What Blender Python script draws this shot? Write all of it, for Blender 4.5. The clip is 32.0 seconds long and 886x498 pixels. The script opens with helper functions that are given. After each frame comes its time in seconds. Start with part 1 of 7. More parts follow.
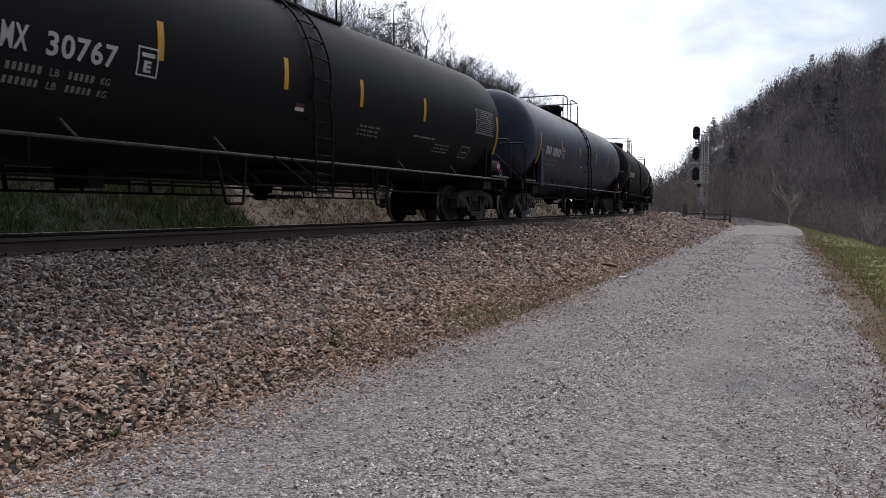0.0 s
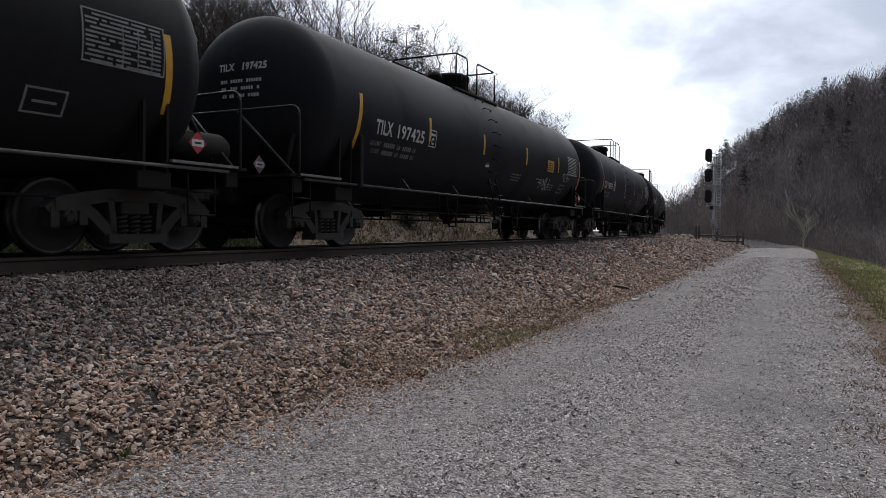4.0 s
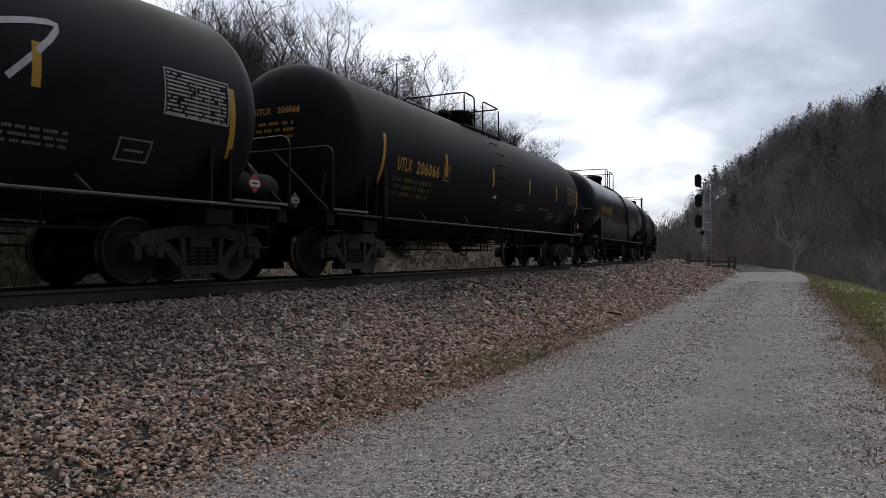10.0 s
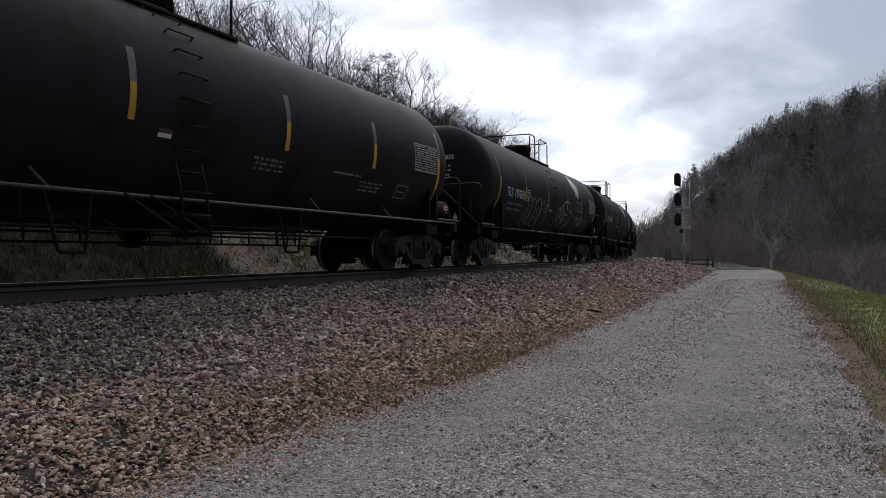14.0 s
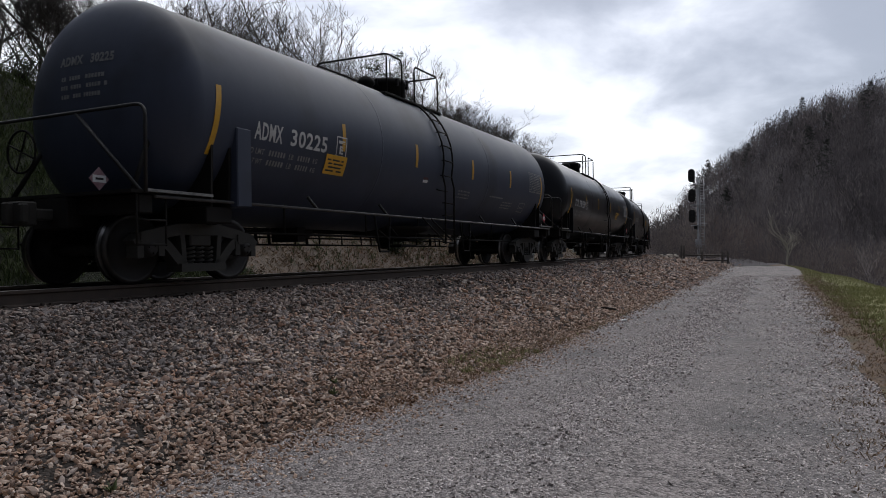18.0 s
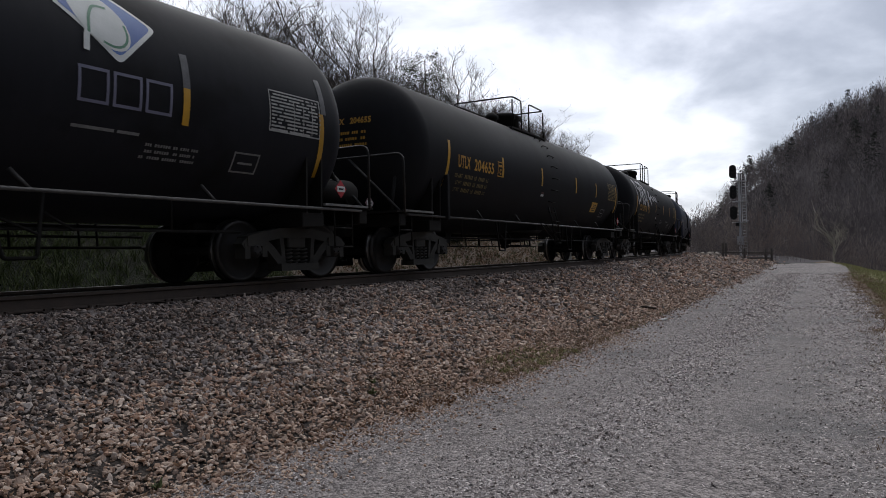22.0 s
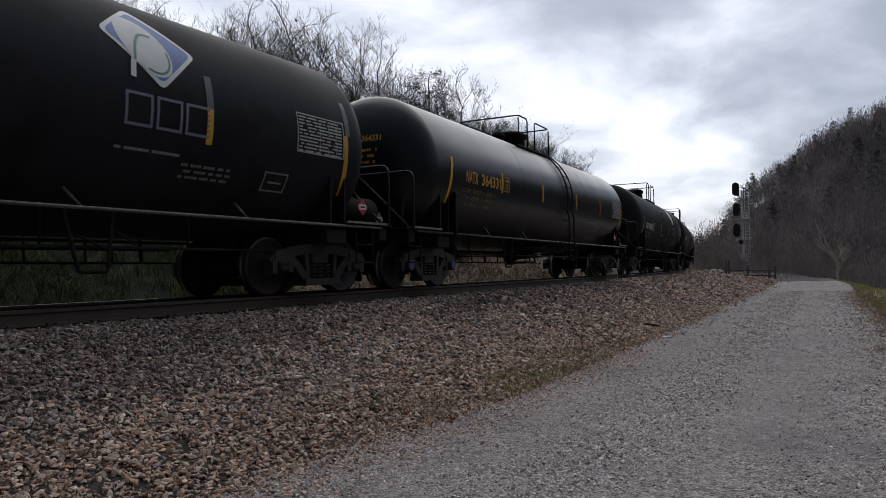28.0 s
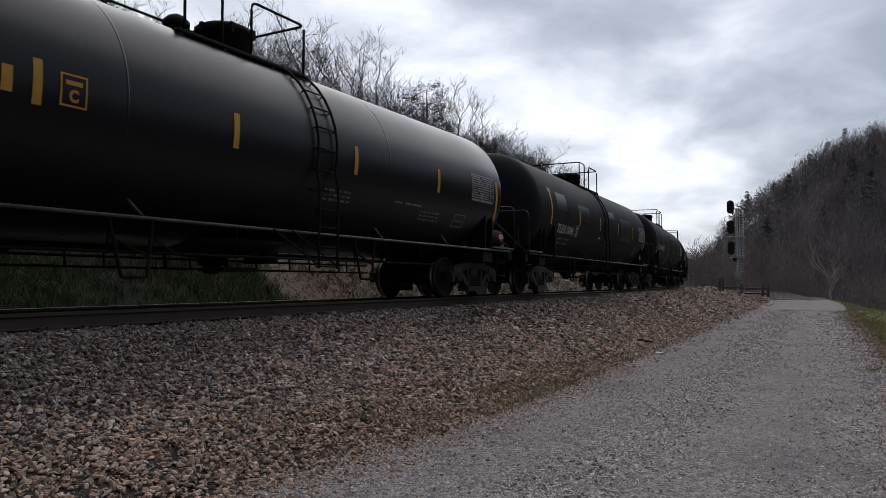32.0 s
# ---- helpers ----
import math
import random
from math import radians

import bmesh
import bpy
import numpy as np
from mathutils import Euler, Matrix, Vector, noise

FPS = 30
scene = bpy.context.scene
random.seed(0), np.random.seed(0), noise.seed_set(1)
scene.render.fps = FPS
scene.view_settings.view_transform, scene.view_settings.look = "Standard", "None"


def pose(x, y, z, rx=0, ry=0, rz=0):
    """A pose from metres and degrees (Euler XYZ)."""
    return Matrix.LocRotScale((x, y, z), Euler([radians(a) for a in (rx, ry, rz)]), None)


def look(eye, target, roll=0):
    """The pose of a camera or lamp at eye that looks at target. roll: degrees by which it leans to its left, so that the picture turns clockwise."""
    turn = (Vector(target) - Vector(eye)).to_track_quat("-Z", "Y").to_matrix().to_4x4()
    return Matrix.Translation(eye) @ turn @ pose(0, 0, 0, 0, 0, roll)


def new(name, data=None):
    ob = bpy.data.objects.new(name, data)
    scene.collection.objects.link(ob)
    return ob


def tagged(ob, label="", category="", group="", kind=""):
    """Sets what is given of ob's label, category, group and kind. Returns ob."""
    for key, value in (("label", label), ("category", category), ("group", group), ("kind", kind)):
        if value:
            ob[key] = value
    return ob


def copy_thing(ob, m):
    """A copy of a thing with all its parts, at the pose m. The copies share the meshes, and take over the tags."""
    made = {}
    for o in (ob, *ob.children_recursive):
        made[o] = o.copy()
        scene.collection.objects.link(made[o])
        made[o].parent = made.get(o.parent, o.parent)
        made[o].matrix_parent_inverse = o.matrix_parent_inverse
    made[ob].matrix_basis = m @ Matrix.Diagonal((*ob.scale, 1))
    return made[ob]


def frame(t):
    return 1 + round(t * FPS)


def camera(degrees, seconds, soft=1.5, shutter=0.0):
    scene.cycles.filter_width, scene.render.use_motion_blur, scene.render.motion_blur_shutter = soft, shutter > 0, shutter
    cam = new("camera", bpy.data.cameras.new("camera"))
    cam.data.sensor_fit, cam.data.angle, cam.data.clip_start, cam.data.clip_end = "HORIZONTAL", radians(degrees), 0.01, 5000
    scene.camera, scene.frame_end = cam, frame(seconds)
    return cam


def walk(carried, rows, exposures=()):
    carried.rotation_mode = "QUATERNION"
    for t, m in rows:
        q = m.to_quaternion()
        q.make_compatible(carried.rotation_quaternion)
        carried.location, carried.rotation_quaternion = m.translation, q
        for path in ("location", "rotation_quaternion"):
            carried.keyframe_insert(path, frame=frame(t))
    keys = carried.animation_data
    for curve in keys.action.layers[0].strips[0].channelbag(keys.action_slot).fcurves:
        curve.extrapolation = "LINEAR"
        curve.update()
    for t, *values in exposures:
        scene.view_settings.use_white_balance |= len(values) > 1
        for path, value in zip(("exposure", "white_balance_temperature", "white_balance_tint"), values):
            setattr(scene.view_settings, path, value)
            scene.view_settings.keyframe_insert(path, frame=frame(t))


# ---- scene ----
import itertools

cam = camera(63.0, 32.0, soft=0.75, shutter=0.03)
PATH = [
    (0.0, pose(0, 0, 1.55, 86.78, 0.02, 0.20)),
    (0.5, pose(0, 0, 1.55, 86.78, -0.25, 0.60)),
    (1.0, pose(0, 0, 1.55, 87.74, -0.30, 0.40)),
    (1.5, pose(0, 0, 1.55, 87.79, -0.04, 0.29)),
    (2.0, pose(0, 0, 1.55, 87.93, 0.33, 0.80)),
    (2.5, pose(0, 0, 1.55, 88.24, -0.01, 0.79)),
    (3.0, pose(0, 0, 1.55, 88.48, 0.26, 1.22)),
    (3.5, pose(0, 0, 1.55, 88.34, -0.17, 1.20)),
    (5.5, pose(0, 0, 1.55, 89.56, 0.05, 0.57)),
    (6.0, pose(0, 0, 1.55, 89.87, -0.00, -0.02)),
    (6.5, pose(0, 0, 1.55, 89.87, 0.10, 0.16)),
    (7.0, pose(0, 0, 1.55, 90.33, -0.05, 0.52)),
    (7.5, pose(0, 0, 1.55, 90.11, -0.03, 0.16)),
    (8.0, pose(0, 0, 1.55, 90.23, 0.25, 0.23)),
    (8.5, pose(0, 0, 1.55, 90.29, 0.54, 0.73)),
    (9.0, pose(0, 0, 1.55, 90.44, 0.63, 0.51)),
    (9.5, pose(0, 0, 1.55, 90.68, 0.70, 0.51)),
    (10.0, pose(0, 0, 1.55, 90.70, 0.53, 0.51)),
    (10.5, pose(0, 0, 1.55, 90.70, 0.17, 0.32)),
    (11.0, pose(0, 0, 1.55, 90.18, 0.24, -0.39)),
    (11.5, pose(0, 0, 1.55, 89.51, -0.28, -1.15)),
    (12.0, pose(0, 0, 1.55, 89.58, -0.39, -1.27)),
    (12.5, pose(0, 0, 1.55, 89.29, -0.17, -0.92)),
    (13.0, pose(0, 0, 1.55, 89.68, -0.23, -1.25)),
    (13.5, pose(0, 0, 1.55, 90.00, 0.42, -1.17)),
    (14.0, pose(0, 0, 1.55, 90.50, 0.43, -0.97)),
    (14.5, pose(0, 0, 1.55, 90.98, 0.38, -0.54)),
    (15.0, pose(0, 0, 1.55, 90.80, 0.53, 0.31)),
    (15.5, pose(0, 0, 1.55, 90.90, 0.19, 0.09)),
    (17.5, pose(0, 0, 1.55, 90.08, 0.59, 0.11)),
    (18.0, pose(0, 0, 1.55, 90.40, 0.90, 0.07)),
    (18.5, pose(0, 0, 1.55, 89.86, 1.66, -0.28)),
    (19.0, pose(0, 0, 1.55, 89.63, 1.32, -0.78)),
    (19.5, pose(0, 0, 1.55, 90.04, 1.09, 1.02)),
    (20.0, pose(0, 0, 1.55, 90.96, 1.06, 3.18)),
    (20.5, pose(0, 0, 1.55, 91.58, 0.93, 4.11)),
    (21.0, pose(0, 0, 1.55, 90.42, 0.80, 2.89)),
    (21.5, pose(0, 0, 1.55, 89.46, 1.41, 3.10)),
    (22.0, pose(0, 0, 1.55, 90.46, 1.42, 2.99)),
    (22.5, pose(0, 0, 1.55, 91.17, 1.24, 4.19)),
    (23.0, pose(0, 0, 1.55, 91.26, 0.61, 3.95)),
    (23.5, pose(0, 0, 1.55, 90.83, 0.53, 3.55)),
    (24.0, pose(0, 0, 1.55, 90.85, 0.42, 3.82)),
    (24.5, pose(0, 0, 1.55, 91.28, 0.59, 4.05)),
    (25.0, pose(0, 0, 1.55, 91.49, 0.65, 4.13)),
    (25.5, pose(0, 0, 1.55, 91.49, 0.56, 4.10)),
    (27.5, pose(0, 0, 1.55, 91.70, 0.78, 3.59)),
    (28.0, pose(0, 0, 1.55, 91.75, 1.18, 3.21)),
    (28.5, pose(0, 0, 1.55, 92.07, 1.01, 2.57)),
    (29.0, pose(0, 0, 1.55, 92.33, 1.04, 3.00)),
    (29.5, pose(0, 0, 1.55, 92.25, 0.60, 3.05)),
    (30.0, pose(0, 0, 1.55, 92.07, 0.31, 3.02)),
    (30.5, pose(0, 0, 1.55, 92.13, 0.23, 3.01)),
    (31.0, pose(0, 0, 1.55, 92.94, 0.50, 3.03)),
    (31.5, pose(0, 0, 1.55, 93.03, 0.23, 2.77)),
    (32.0, pose(0, 0, 1.55, 92.68, 0.04, 2.76)),
]
EXPOSURES = [(0.0, 0.68), (2.0, 0.59), (4.5, 0.37), (7.0, 0.20), (12.0, 0.14), (24.0, 0.13), (28.0, 0.02), (32.0, -0.03)]
walk(cam, PATH, EXPOSURES)

# ---- world and sun: a high, bright overcast with slow grey cloud banks ----
SUN_EL, SUN_AZ = radians(46), radians(8)
CLOUD_SHIFT = (3.1, 1.7, 0.0)
world = bpy.data.worlds.new("overcast_sky")
scene.world = world
world.use_nodes = True


def build_world():
    nt = world.node_tree
    nt.nodes.clear()
    nd, lk = nt.nodes.new, nt.links.new
    out, bg = nd("ShaderNodeOutputWorld"), nd("ShaderNodeBackground")
    sky = nd("ShaderNodeTexSky")
    sky.sky_type, sky.sun_disc = "NISHITA", False
    sky.sun_elevation, sky.sun_rotation = SUN_EL, SUN_AZ
    tc, sep = nd("ShaderNodeTexCoord"), nd("ShaderNodeSeparateXYZ")
    lk(tc.outputs["Generated"], sep.inputs[0])
    # the view ray met with a cloud deck: x / (z + c), y / (z + c)
    add = nd("ShaderNodeMath")
    add.operation = "ADD"
    lk(sep.outputs["Z"], add.inputs[0])
    add.inputs[1].default_value = 0.30
    mx = nd("ShaderNodeMath")
    mx.operation = "MAXIMUM"
    lk(add.outputs[0], mx.inputs[0])
    mx.inputs[1].default_value = 0.05
    div = nd("ShaderNodeVectorMath")
    div.operation = "DIVIDE"
    com = nd("ShaderNodeCombineXYZ")
    for i in range(3):
        lk(mx.outputs[0], com.inputs[i])
    lk(tc.outputs["Generated"], div.inputs[0])
    lk(com.outputs[0], div.inputs[1])
    n1, n2 = nd("ShaderNodeTexNoise"), nd("ShaderNodeTexNoise")
    n1.inputs["Scale"].default_value, n1.inputs["Detail"].default_value = 2.1, 6
    n1.inputs["Roughness"].default_value, n1.inputs["Distortion"].default_value = 0.52, 0.35
    n2.inputs["Scale"].default_value, n2.inputs["Detail"].default_value = 1.0, 2
    place = nd("ShaderNodeMapping")
    place.inputs["Location"].default_value = CLOUD_SHIFT
    lk(div.outputs[0], place.inputs["Vector"])
    for n in (n1, n2):
        lk(place.outputs[0], n.inputs["Vector"])
    mix = nd("ShaderNodeMix")
    mix.inputs[0].default_value = 0.32
    lk(n1.outputs["Fac"], mix.inputs[2])
    lk(n2.outputs["Fac"], mix.inputs[3])
    # the cloud thins where the sky brightens ahead
    thin = nd("ShaderNodeVectorMath")
    thin.operation = "DOT_PRODUCT"
    lk(tc.outputs["Generated"], thin.inputs[0])
    thin.inputs[1].default_value = (0.10, 0.97, 0.22)
    gap = nd("ShaderNodeMapRange")
    gap.interpolation_type = "SMOOTHSTEP"
    gap.inputs["From Min"].default_value, gap.inputs["From Max"].default_value = 0.91, 0.995
    gap.inputs["To Min"].default_value, gap.inputs["To Max"].default_value = 0.20, 0.0
    lk(thin.outputs["Value"], gap.inputs["Value"])
    # and again over the bank behind the train
    thin2 = nd("ShaderNodeVectorMath")
    thin2.operation = "DOT_PRODUCT"
    lk(tc.outputs["Generated"], thin2.inputs[0])
    thin2.inputs[1].default_value = (-0.30, 0.87, 0.39)
    gap2 = nd("ShaderNodeMapRange")
    gap2.interpolation_type = "SMOOTHSTEP"
    gap2.inputs["From Min"].default_value, gap2.inputs["From Max"].default_value = 0.88, 0.985
    gap2.inputs["To Min"].default_value, gap2.inputs["To Max"].default_value = 0.20, -0.03
    lk(thin2.outputs["Value"], gap2.inputs["Value"])
    least = nd("ShaderNodeMath")
    least.operation = "MINIMUM"
    lk(gap.outputs[0], least.inputs[0])
    lk(gap2.outputs[0], least.inputs[1])
    deep = nd("ShaderNodeMath")
    deep.operation = "ADD"
    lk(mix.outputs[0], deep.inputs[0])
    lk(least.outputs[0], deep.inputs[1])
    ramp = nd("ShaderNodeValToRGB")
    ramp.color_ramp.interpolation = "B_SPLINE"
    el = ramp.color_ramp.elements
    el[0].position, el[0].color = 0.36, (0.985, 0.99, 1.0, 1)
    el[1].position, el[1].color = 0.67, (0.28, 0.305, 0.37, 1)
    e = el.new(0.46)
    e.color = (0.76, 0.785, 0.865, 1)
    e = el.new(0.56)
    e.color = (0.45, 0.48, 0.56, 1)
    lk(deep.outputs[0], ramp.inputs[0])
    tint = nd("ShaderNodeMix")
    tint.data_type, tint.blend_type = "RGBA", "MIX"
    scl = nd("ShaderNodeVectorMath")
    scl.operation = "SCALE"
    scl.inputs["Scale"].default_value = 0.1
    lk(sky.outputs[0], scl.inputs[0])
    tint.inputs[0].default_value = 0.88
    lk(scl.outputs[0], tint.inputs[6])
    lk(ramp.outputs[0], tint.inputs[7])
    lk(tint.outputs[2], bg.inputs["Color"])
    # the cloud is brightest round the hidden sun
    dot = nd("ShaderNodeVectorMath")
    dot.operation = "DOT_PRODUCT"
    lk(tc.outputs["Generated"], dot.inputs[0])
    dot.inputs[1].default_value = (math.sin(SUN_AZ) * math.cos(SUN_EL), math.cos(SUN_AZ) * math.cos(SUN_EL), math.sin(SUN_EL))
    glow = nd("ShaderNodeMapRange")
    glow.interpolation_type = "SMOOTHSTEP"
    glow.inputs["From Min"].default_value, glow.inputs["From Max"].default_value = -0.3, 0.95
    glow.inputs["To Min"].default_value, glow.inputs["To Max"].default_value = 0.28, 1.32
    lk(dot.outputs["Value"], glow.inputs["Value"])
    lk(glow.outputs[0], bg.inputs["Strength"])
    lk(bg.outputs[0], out.inputs["Surface"])


build_world()
sun = new("sun", bpy.data.lights.new("sun", "SUN"))
sun.data.energy, sun.data.angle, sun.data.color = 1.15, radians(75), (1.0, 0.98, 0.95)
sun.matrix_world = look((60 * math.sin(SUN_AZ), 60 * math.cos(SUN_AZ), 70), (0, 0, 0))


# ---- materials ----
def mat(name, c1, c2=None, rough=0.7, metal=0.0, scale=3.0, fine=60.0, bump=0.0, spec=0.5, island=0.0, per_object=0.0, stretch=(1, 1, 1), coat=0.0, fine_amt=0.35, c3=None, scale3=0.6, span=(0.32, 0.68), cells=0.0, cell_amt=0.5, hues=None, through_light=0.0):
    """A surface whose colour drifts between c1 and c2 at two scales, with fine relief."""
    m = bpy.data.materials.new(name)
    m.use_nodes = True
    nt = m.node_tree
    nd, lk = nt.nodes.new, nt.links.new
    b = nt.nodes["Principled BSDF"]
    b.inputs["Roughness"].default_value, b.inputs["Metallic"].default_value = rough, metal
    b.inputs["Specular IOR Level"].default_value = spec
    b.inputs["Coat Weight"].default_value = coat
    b.inputs["Coat Roughness"].default_value = 0.12
    c2 = c2 or tuple(v * 0.7 for v in c1)
    tc, mp = nd("ShaderNodeTexCoord"), nd("ShaderNodeMapping")
    mp.inputs["Scale"].default_value = stretch
    lk(tc.outputs["Object"], mp.inputs["Vector"])
    big, small = nd("ShaderNodeTexNoise"), nd("ShaderNodeTexNoise")
    big.inputs["Scale"].default_value, big.inputs["Detail"].default_value = scale, 5
    small.inputs["Scale"].default_value, small.inputs["Detail"].default_value = fine, 3
    lk(mp.outputs[0], big.inputs["Vector"])
    lk(mp.outputs[0], small.inputs["Vector"])
    r = nd("ShaderNodeMapRange")
    r.inputs["From Min"].default_value, r.inputs["From Max"].default_value = span
    fac = nd("ShaderNodeMix")
    fac.inputs[0].default_value = fine_amt
    lk(big.outputs["Fac"], fac.inputs[2])
    lk(small.outputs["Fac"], fac.inputs[3])
    src = fac.outputs[0]
    stony = None
    if cells:
        for k in (1.0, 0.42):
            vor, sp, fc = nd("ShaderNodeTexVoronoi"), nd("ShaderNodeSeparateColor"), nd("ShaderNodeMix")
            vor.inputs["Scale"].default_value = cells * k
            lk(mp.outputs[0], vor.inputs["Vector"])
            lk(vor.outputs["Color"], sp.inputs[0])
            stony = stony or vor.outputs["Distance"]
            fc.inputs[0].default_value = cell_amt * (1.0 if k == 1.0 else 0.5)
            lk(src, fc.inputs[2])
            lk(sp.outputs[0], fc.inputs[3])
            src = fc.outputs[0]
    if island or per_object:
        rnd = nd("ShaderNodeNewGeometry").outputs["Random Per Island"] if island else nd("ShaderNodeObjectInfo").outputs["Random"]
        f2 = nd("ShaderNodeMix")
        f2.inputs[0].default_value = island or per_object
        lk(src, f2.inputs[2])
        lk(rnd, f2.inputs[3])
        src = f2.outputs[0]
    lk(src, r.inputs["Value"])
    if island:
        r.inputs["From Min"].default_value, r.inputs["From Max"].default_value = 0.12, 0.88
    cm = nd("ShaderNodeMix")
    cm.data_type = "RGBA"
    cm.inputs[6].default_value, cm.inputs[7].default_value = (*c1, 1), (*c2, 1)
    lk(r.outputs[0], cm.inputs[0])
    col = cm.outputs[2]
    if hues:
        hr = nd("ShaderNodeValToRGB")
        for k, h in enumerate(hues):
            e = hr.color_ramp.elements[0] if k == 0 else hr.color_ramp.elements[-1] if k == len(hues) - 1 else hr.color_ramp.elements.new(k / (len(hues) - 1))
            e.color = (*h, 1)
        lk(r.outputs[0], hr.inputs[0])
        col = hr.outputs[0]
    if c3:
        n3 = nd("ShaderNodeTexNoise")
        n3.inputs["Scale"].default_value, n3.inputs["Detail"].default_value = scale3, 6
        lk(tc.outputs["Object"], n3.inputs["Vector"])
        r3 = nd("ShaderNodeMapRange")
        r3.inputs["From Min"].default_value, r3.inputs["From Max"].default_value = 0.5, 0.68
        lk(n3.outputs["Fac"], r3.inputs["Value"])
        c3m = nd("ShaderNodeMix")
        c3m.data_type = "RGBA"
        lk(r3.outputs[0], c3m.inputs[0])
        lk(col, c3m.inputs[6])
        c3m.inputs[7].default_value = (*c3, 1)
        col = c3m.outputs[2]
    lk(col, b.inputs["Base Color"])
    if through_light:
        tl, both = nd("ShaderNodeBsdfTranslucent"), nd("ShaderNodeMixShader")
        lk(col, tl.inputs["Color"])
        both.inputs[0].default_value = through_light
        lk(b.outputs[0], both.inputs[1])
        lk(tl.outputs[0], both.inputs[2])
        lk(both.outputs[0], nt.nodes["Material Output"].inputs["Surface"])
    rr = nd("ShaderNodeMapRange")
    rr.inputs["To Min"].default_value, rr.inputs["To Max"].default_value = max(0.05, rough - 0.1), min(1.0, rough + 0.1)
    lk(big.outputs["Fac"], rr.inputs["Value"])
    lk(rr.outputs[0], b.inputs["Roughness"])
    if bump:
        bp = nd("ShaderNodeBump")
        bp.inputs["Strength"].default_value, bp.inputs["Distance"].default_value = 0.8, bump
        bp.invert = stony is not None
        lk(stony or small.outputs["Fac"], bp.inputs["Height"])
        lk(bp.outputs[0], b.inputs["Normal"])
    return m


M_BLACK = mat("tank_paint_black_satin", (0.0165, 0.0171, 0.0210), (0.0220, 0.0226, 0.0268), rough=0.58, spec=0.085, scale=0.8, fine=9, stretch=(1, 1, 0.25), c3=(0.0098, 0.0096, 0.0102), scale3=0.9)
M_GLOSS = mat("tank_paint_black_gloss", (0.0042, 0.0047, 0.0072), (0.0066, 0.0071, 0.0098), rough=0.31, spec=0.32, scale=0.8, fine=9, stretch=(1, 1, 0.25))
M_DULL = mat("tank_paint_black_dull", (0.0135, 0.0138, 0.0160), (0.0185, 0.0187, 0.0208), rough=0.62, spec=0.09, scale=0.8, fine=8, stretch=(1, 1, 0.25), c3=(0.0145, 0.014, 0.0146), scale3=0.7)
M_BLUE = mat("tank_paint_faded_blue_grey", (0.035, 0.043, 0.068), (0.047, 0.056, 0.083), rough=0.50, spec=0.30, scale=0.7, fine=8, stretch=(1, 1, 0.25), c3=(0.024, 0.027, 0.037), scale3=0.6)
M_SHEEN = mat("tank_paint_black_soft_sheen", (0.0120, 0.0130, 0.0185), (0.0165, 0.0176, 0.0235), rough=0.46, spec=0.15, scale=0.8, fine=9, stretch=(1, 1, 0.25))
TONES = {"satin": M_BLACK, "sheen": M_SHEEN, "gloss": M_GLOSS, "dull": M_DULL, "blue": M_BLUE}
M_STEEL = mat("black_underframe_steel", (0.007, 0.0066, 0.006), (0.015, 0.013, 0.011), rough=0.75, spec=0.2, scale=4, fine=40, bump=0.002)
M_CAST = mat("dusty_cast_steel", (0.015, 0.014, 0.012), (0.038, 0.035, 0.029), rough=0.8, scale=5, fine=45, bump=0.003)
M_WHEEL = mat("brown_wheel_steel", (0.0075, 0.0065, 0.006), (0.019, 0.016, 0.014), rough=0.7, scale=5, fine=50)
M_RIM = mat("scuffed_wheel_rim", (0.060, 0.056, 0.053), (0.022, 0.020, 0.019), rough=0.36, metal=0.7, scale=6)
M_TREAD = mat("polished_wheel_tread", (0.35, 0.34, 0.33), (0.25, 0.24, 0.23), rough=0.35, metal=1.0, scale=8)
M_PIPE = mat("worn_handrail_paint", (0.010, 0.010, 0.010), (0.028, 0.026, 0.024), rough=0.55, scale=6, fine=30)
M_EDGE = mat("pale_rail_pipe", (0.040, 0.039, 0.037), (0.095, 0.091, 0.087), rough=0.55, scale=5, fine=30)
M_STEP = mat("chipped_white_step_edge", (0.26, 0.26, 0.25), (0.09, 0.09, 0.085), rough=0.6, scale=7, fine=30)
M_YELLOW = mat("yellow_reflective_tape", (0.64, 0.34, 0.015), (0.44, 0.24, 0.02), rough=0.45, scale=6, fine=60, per_object=0.3)
M_REPAINT = mat("glossier_repaint", (0.0095, 0.0098, 0.0135), (0.0125, 0.0128, 0.017), rough=0.34, spec=0.36, scale=1.2, fine=12)
M_STREAK = mat("grey_tape_residue", (0.15, 0.15, 0.157), (0.085, 0.085, 0.09), rough=0.6, scale=6, fine=40)
M_FAINT = mat("faint_tape_residue", (0.045, 0.045, 0.047), (0.025, 0.025, 0.026), rough=0.6, scale=6, fine=40)
M_WHITE = mat("white_stencil_paint", (0.62, 0.62, 0.61), (0.42, 0.42, 0.41), rough=0.6, scale=6, fine=50)
M_PANEL = mat("worn_white_table", (0.46, 0.46, 0.45), (0.28, 0.28, 0.28), rough=0.6, scale=7, fine=50)
M_DIMWHITE = mat("faded_white_stencil", (0.27, 0.27, 0.265), (0.14, 0.14, 0.14), rough=0.65, scale=8, fine=50)
M_GOLD = mat("yellow_stencil_paint", (0.60, 0.32, 0.03), (0.38, 0.20, 0.03), rough=0.6, scale=6, fine=50)
M_DIMGOLD = mat("faded_yellow_stencil", (0.22, 0.15, 0.04), (0.12, 0.09, 0.03), rough=0.6, scale=8, fine=50)
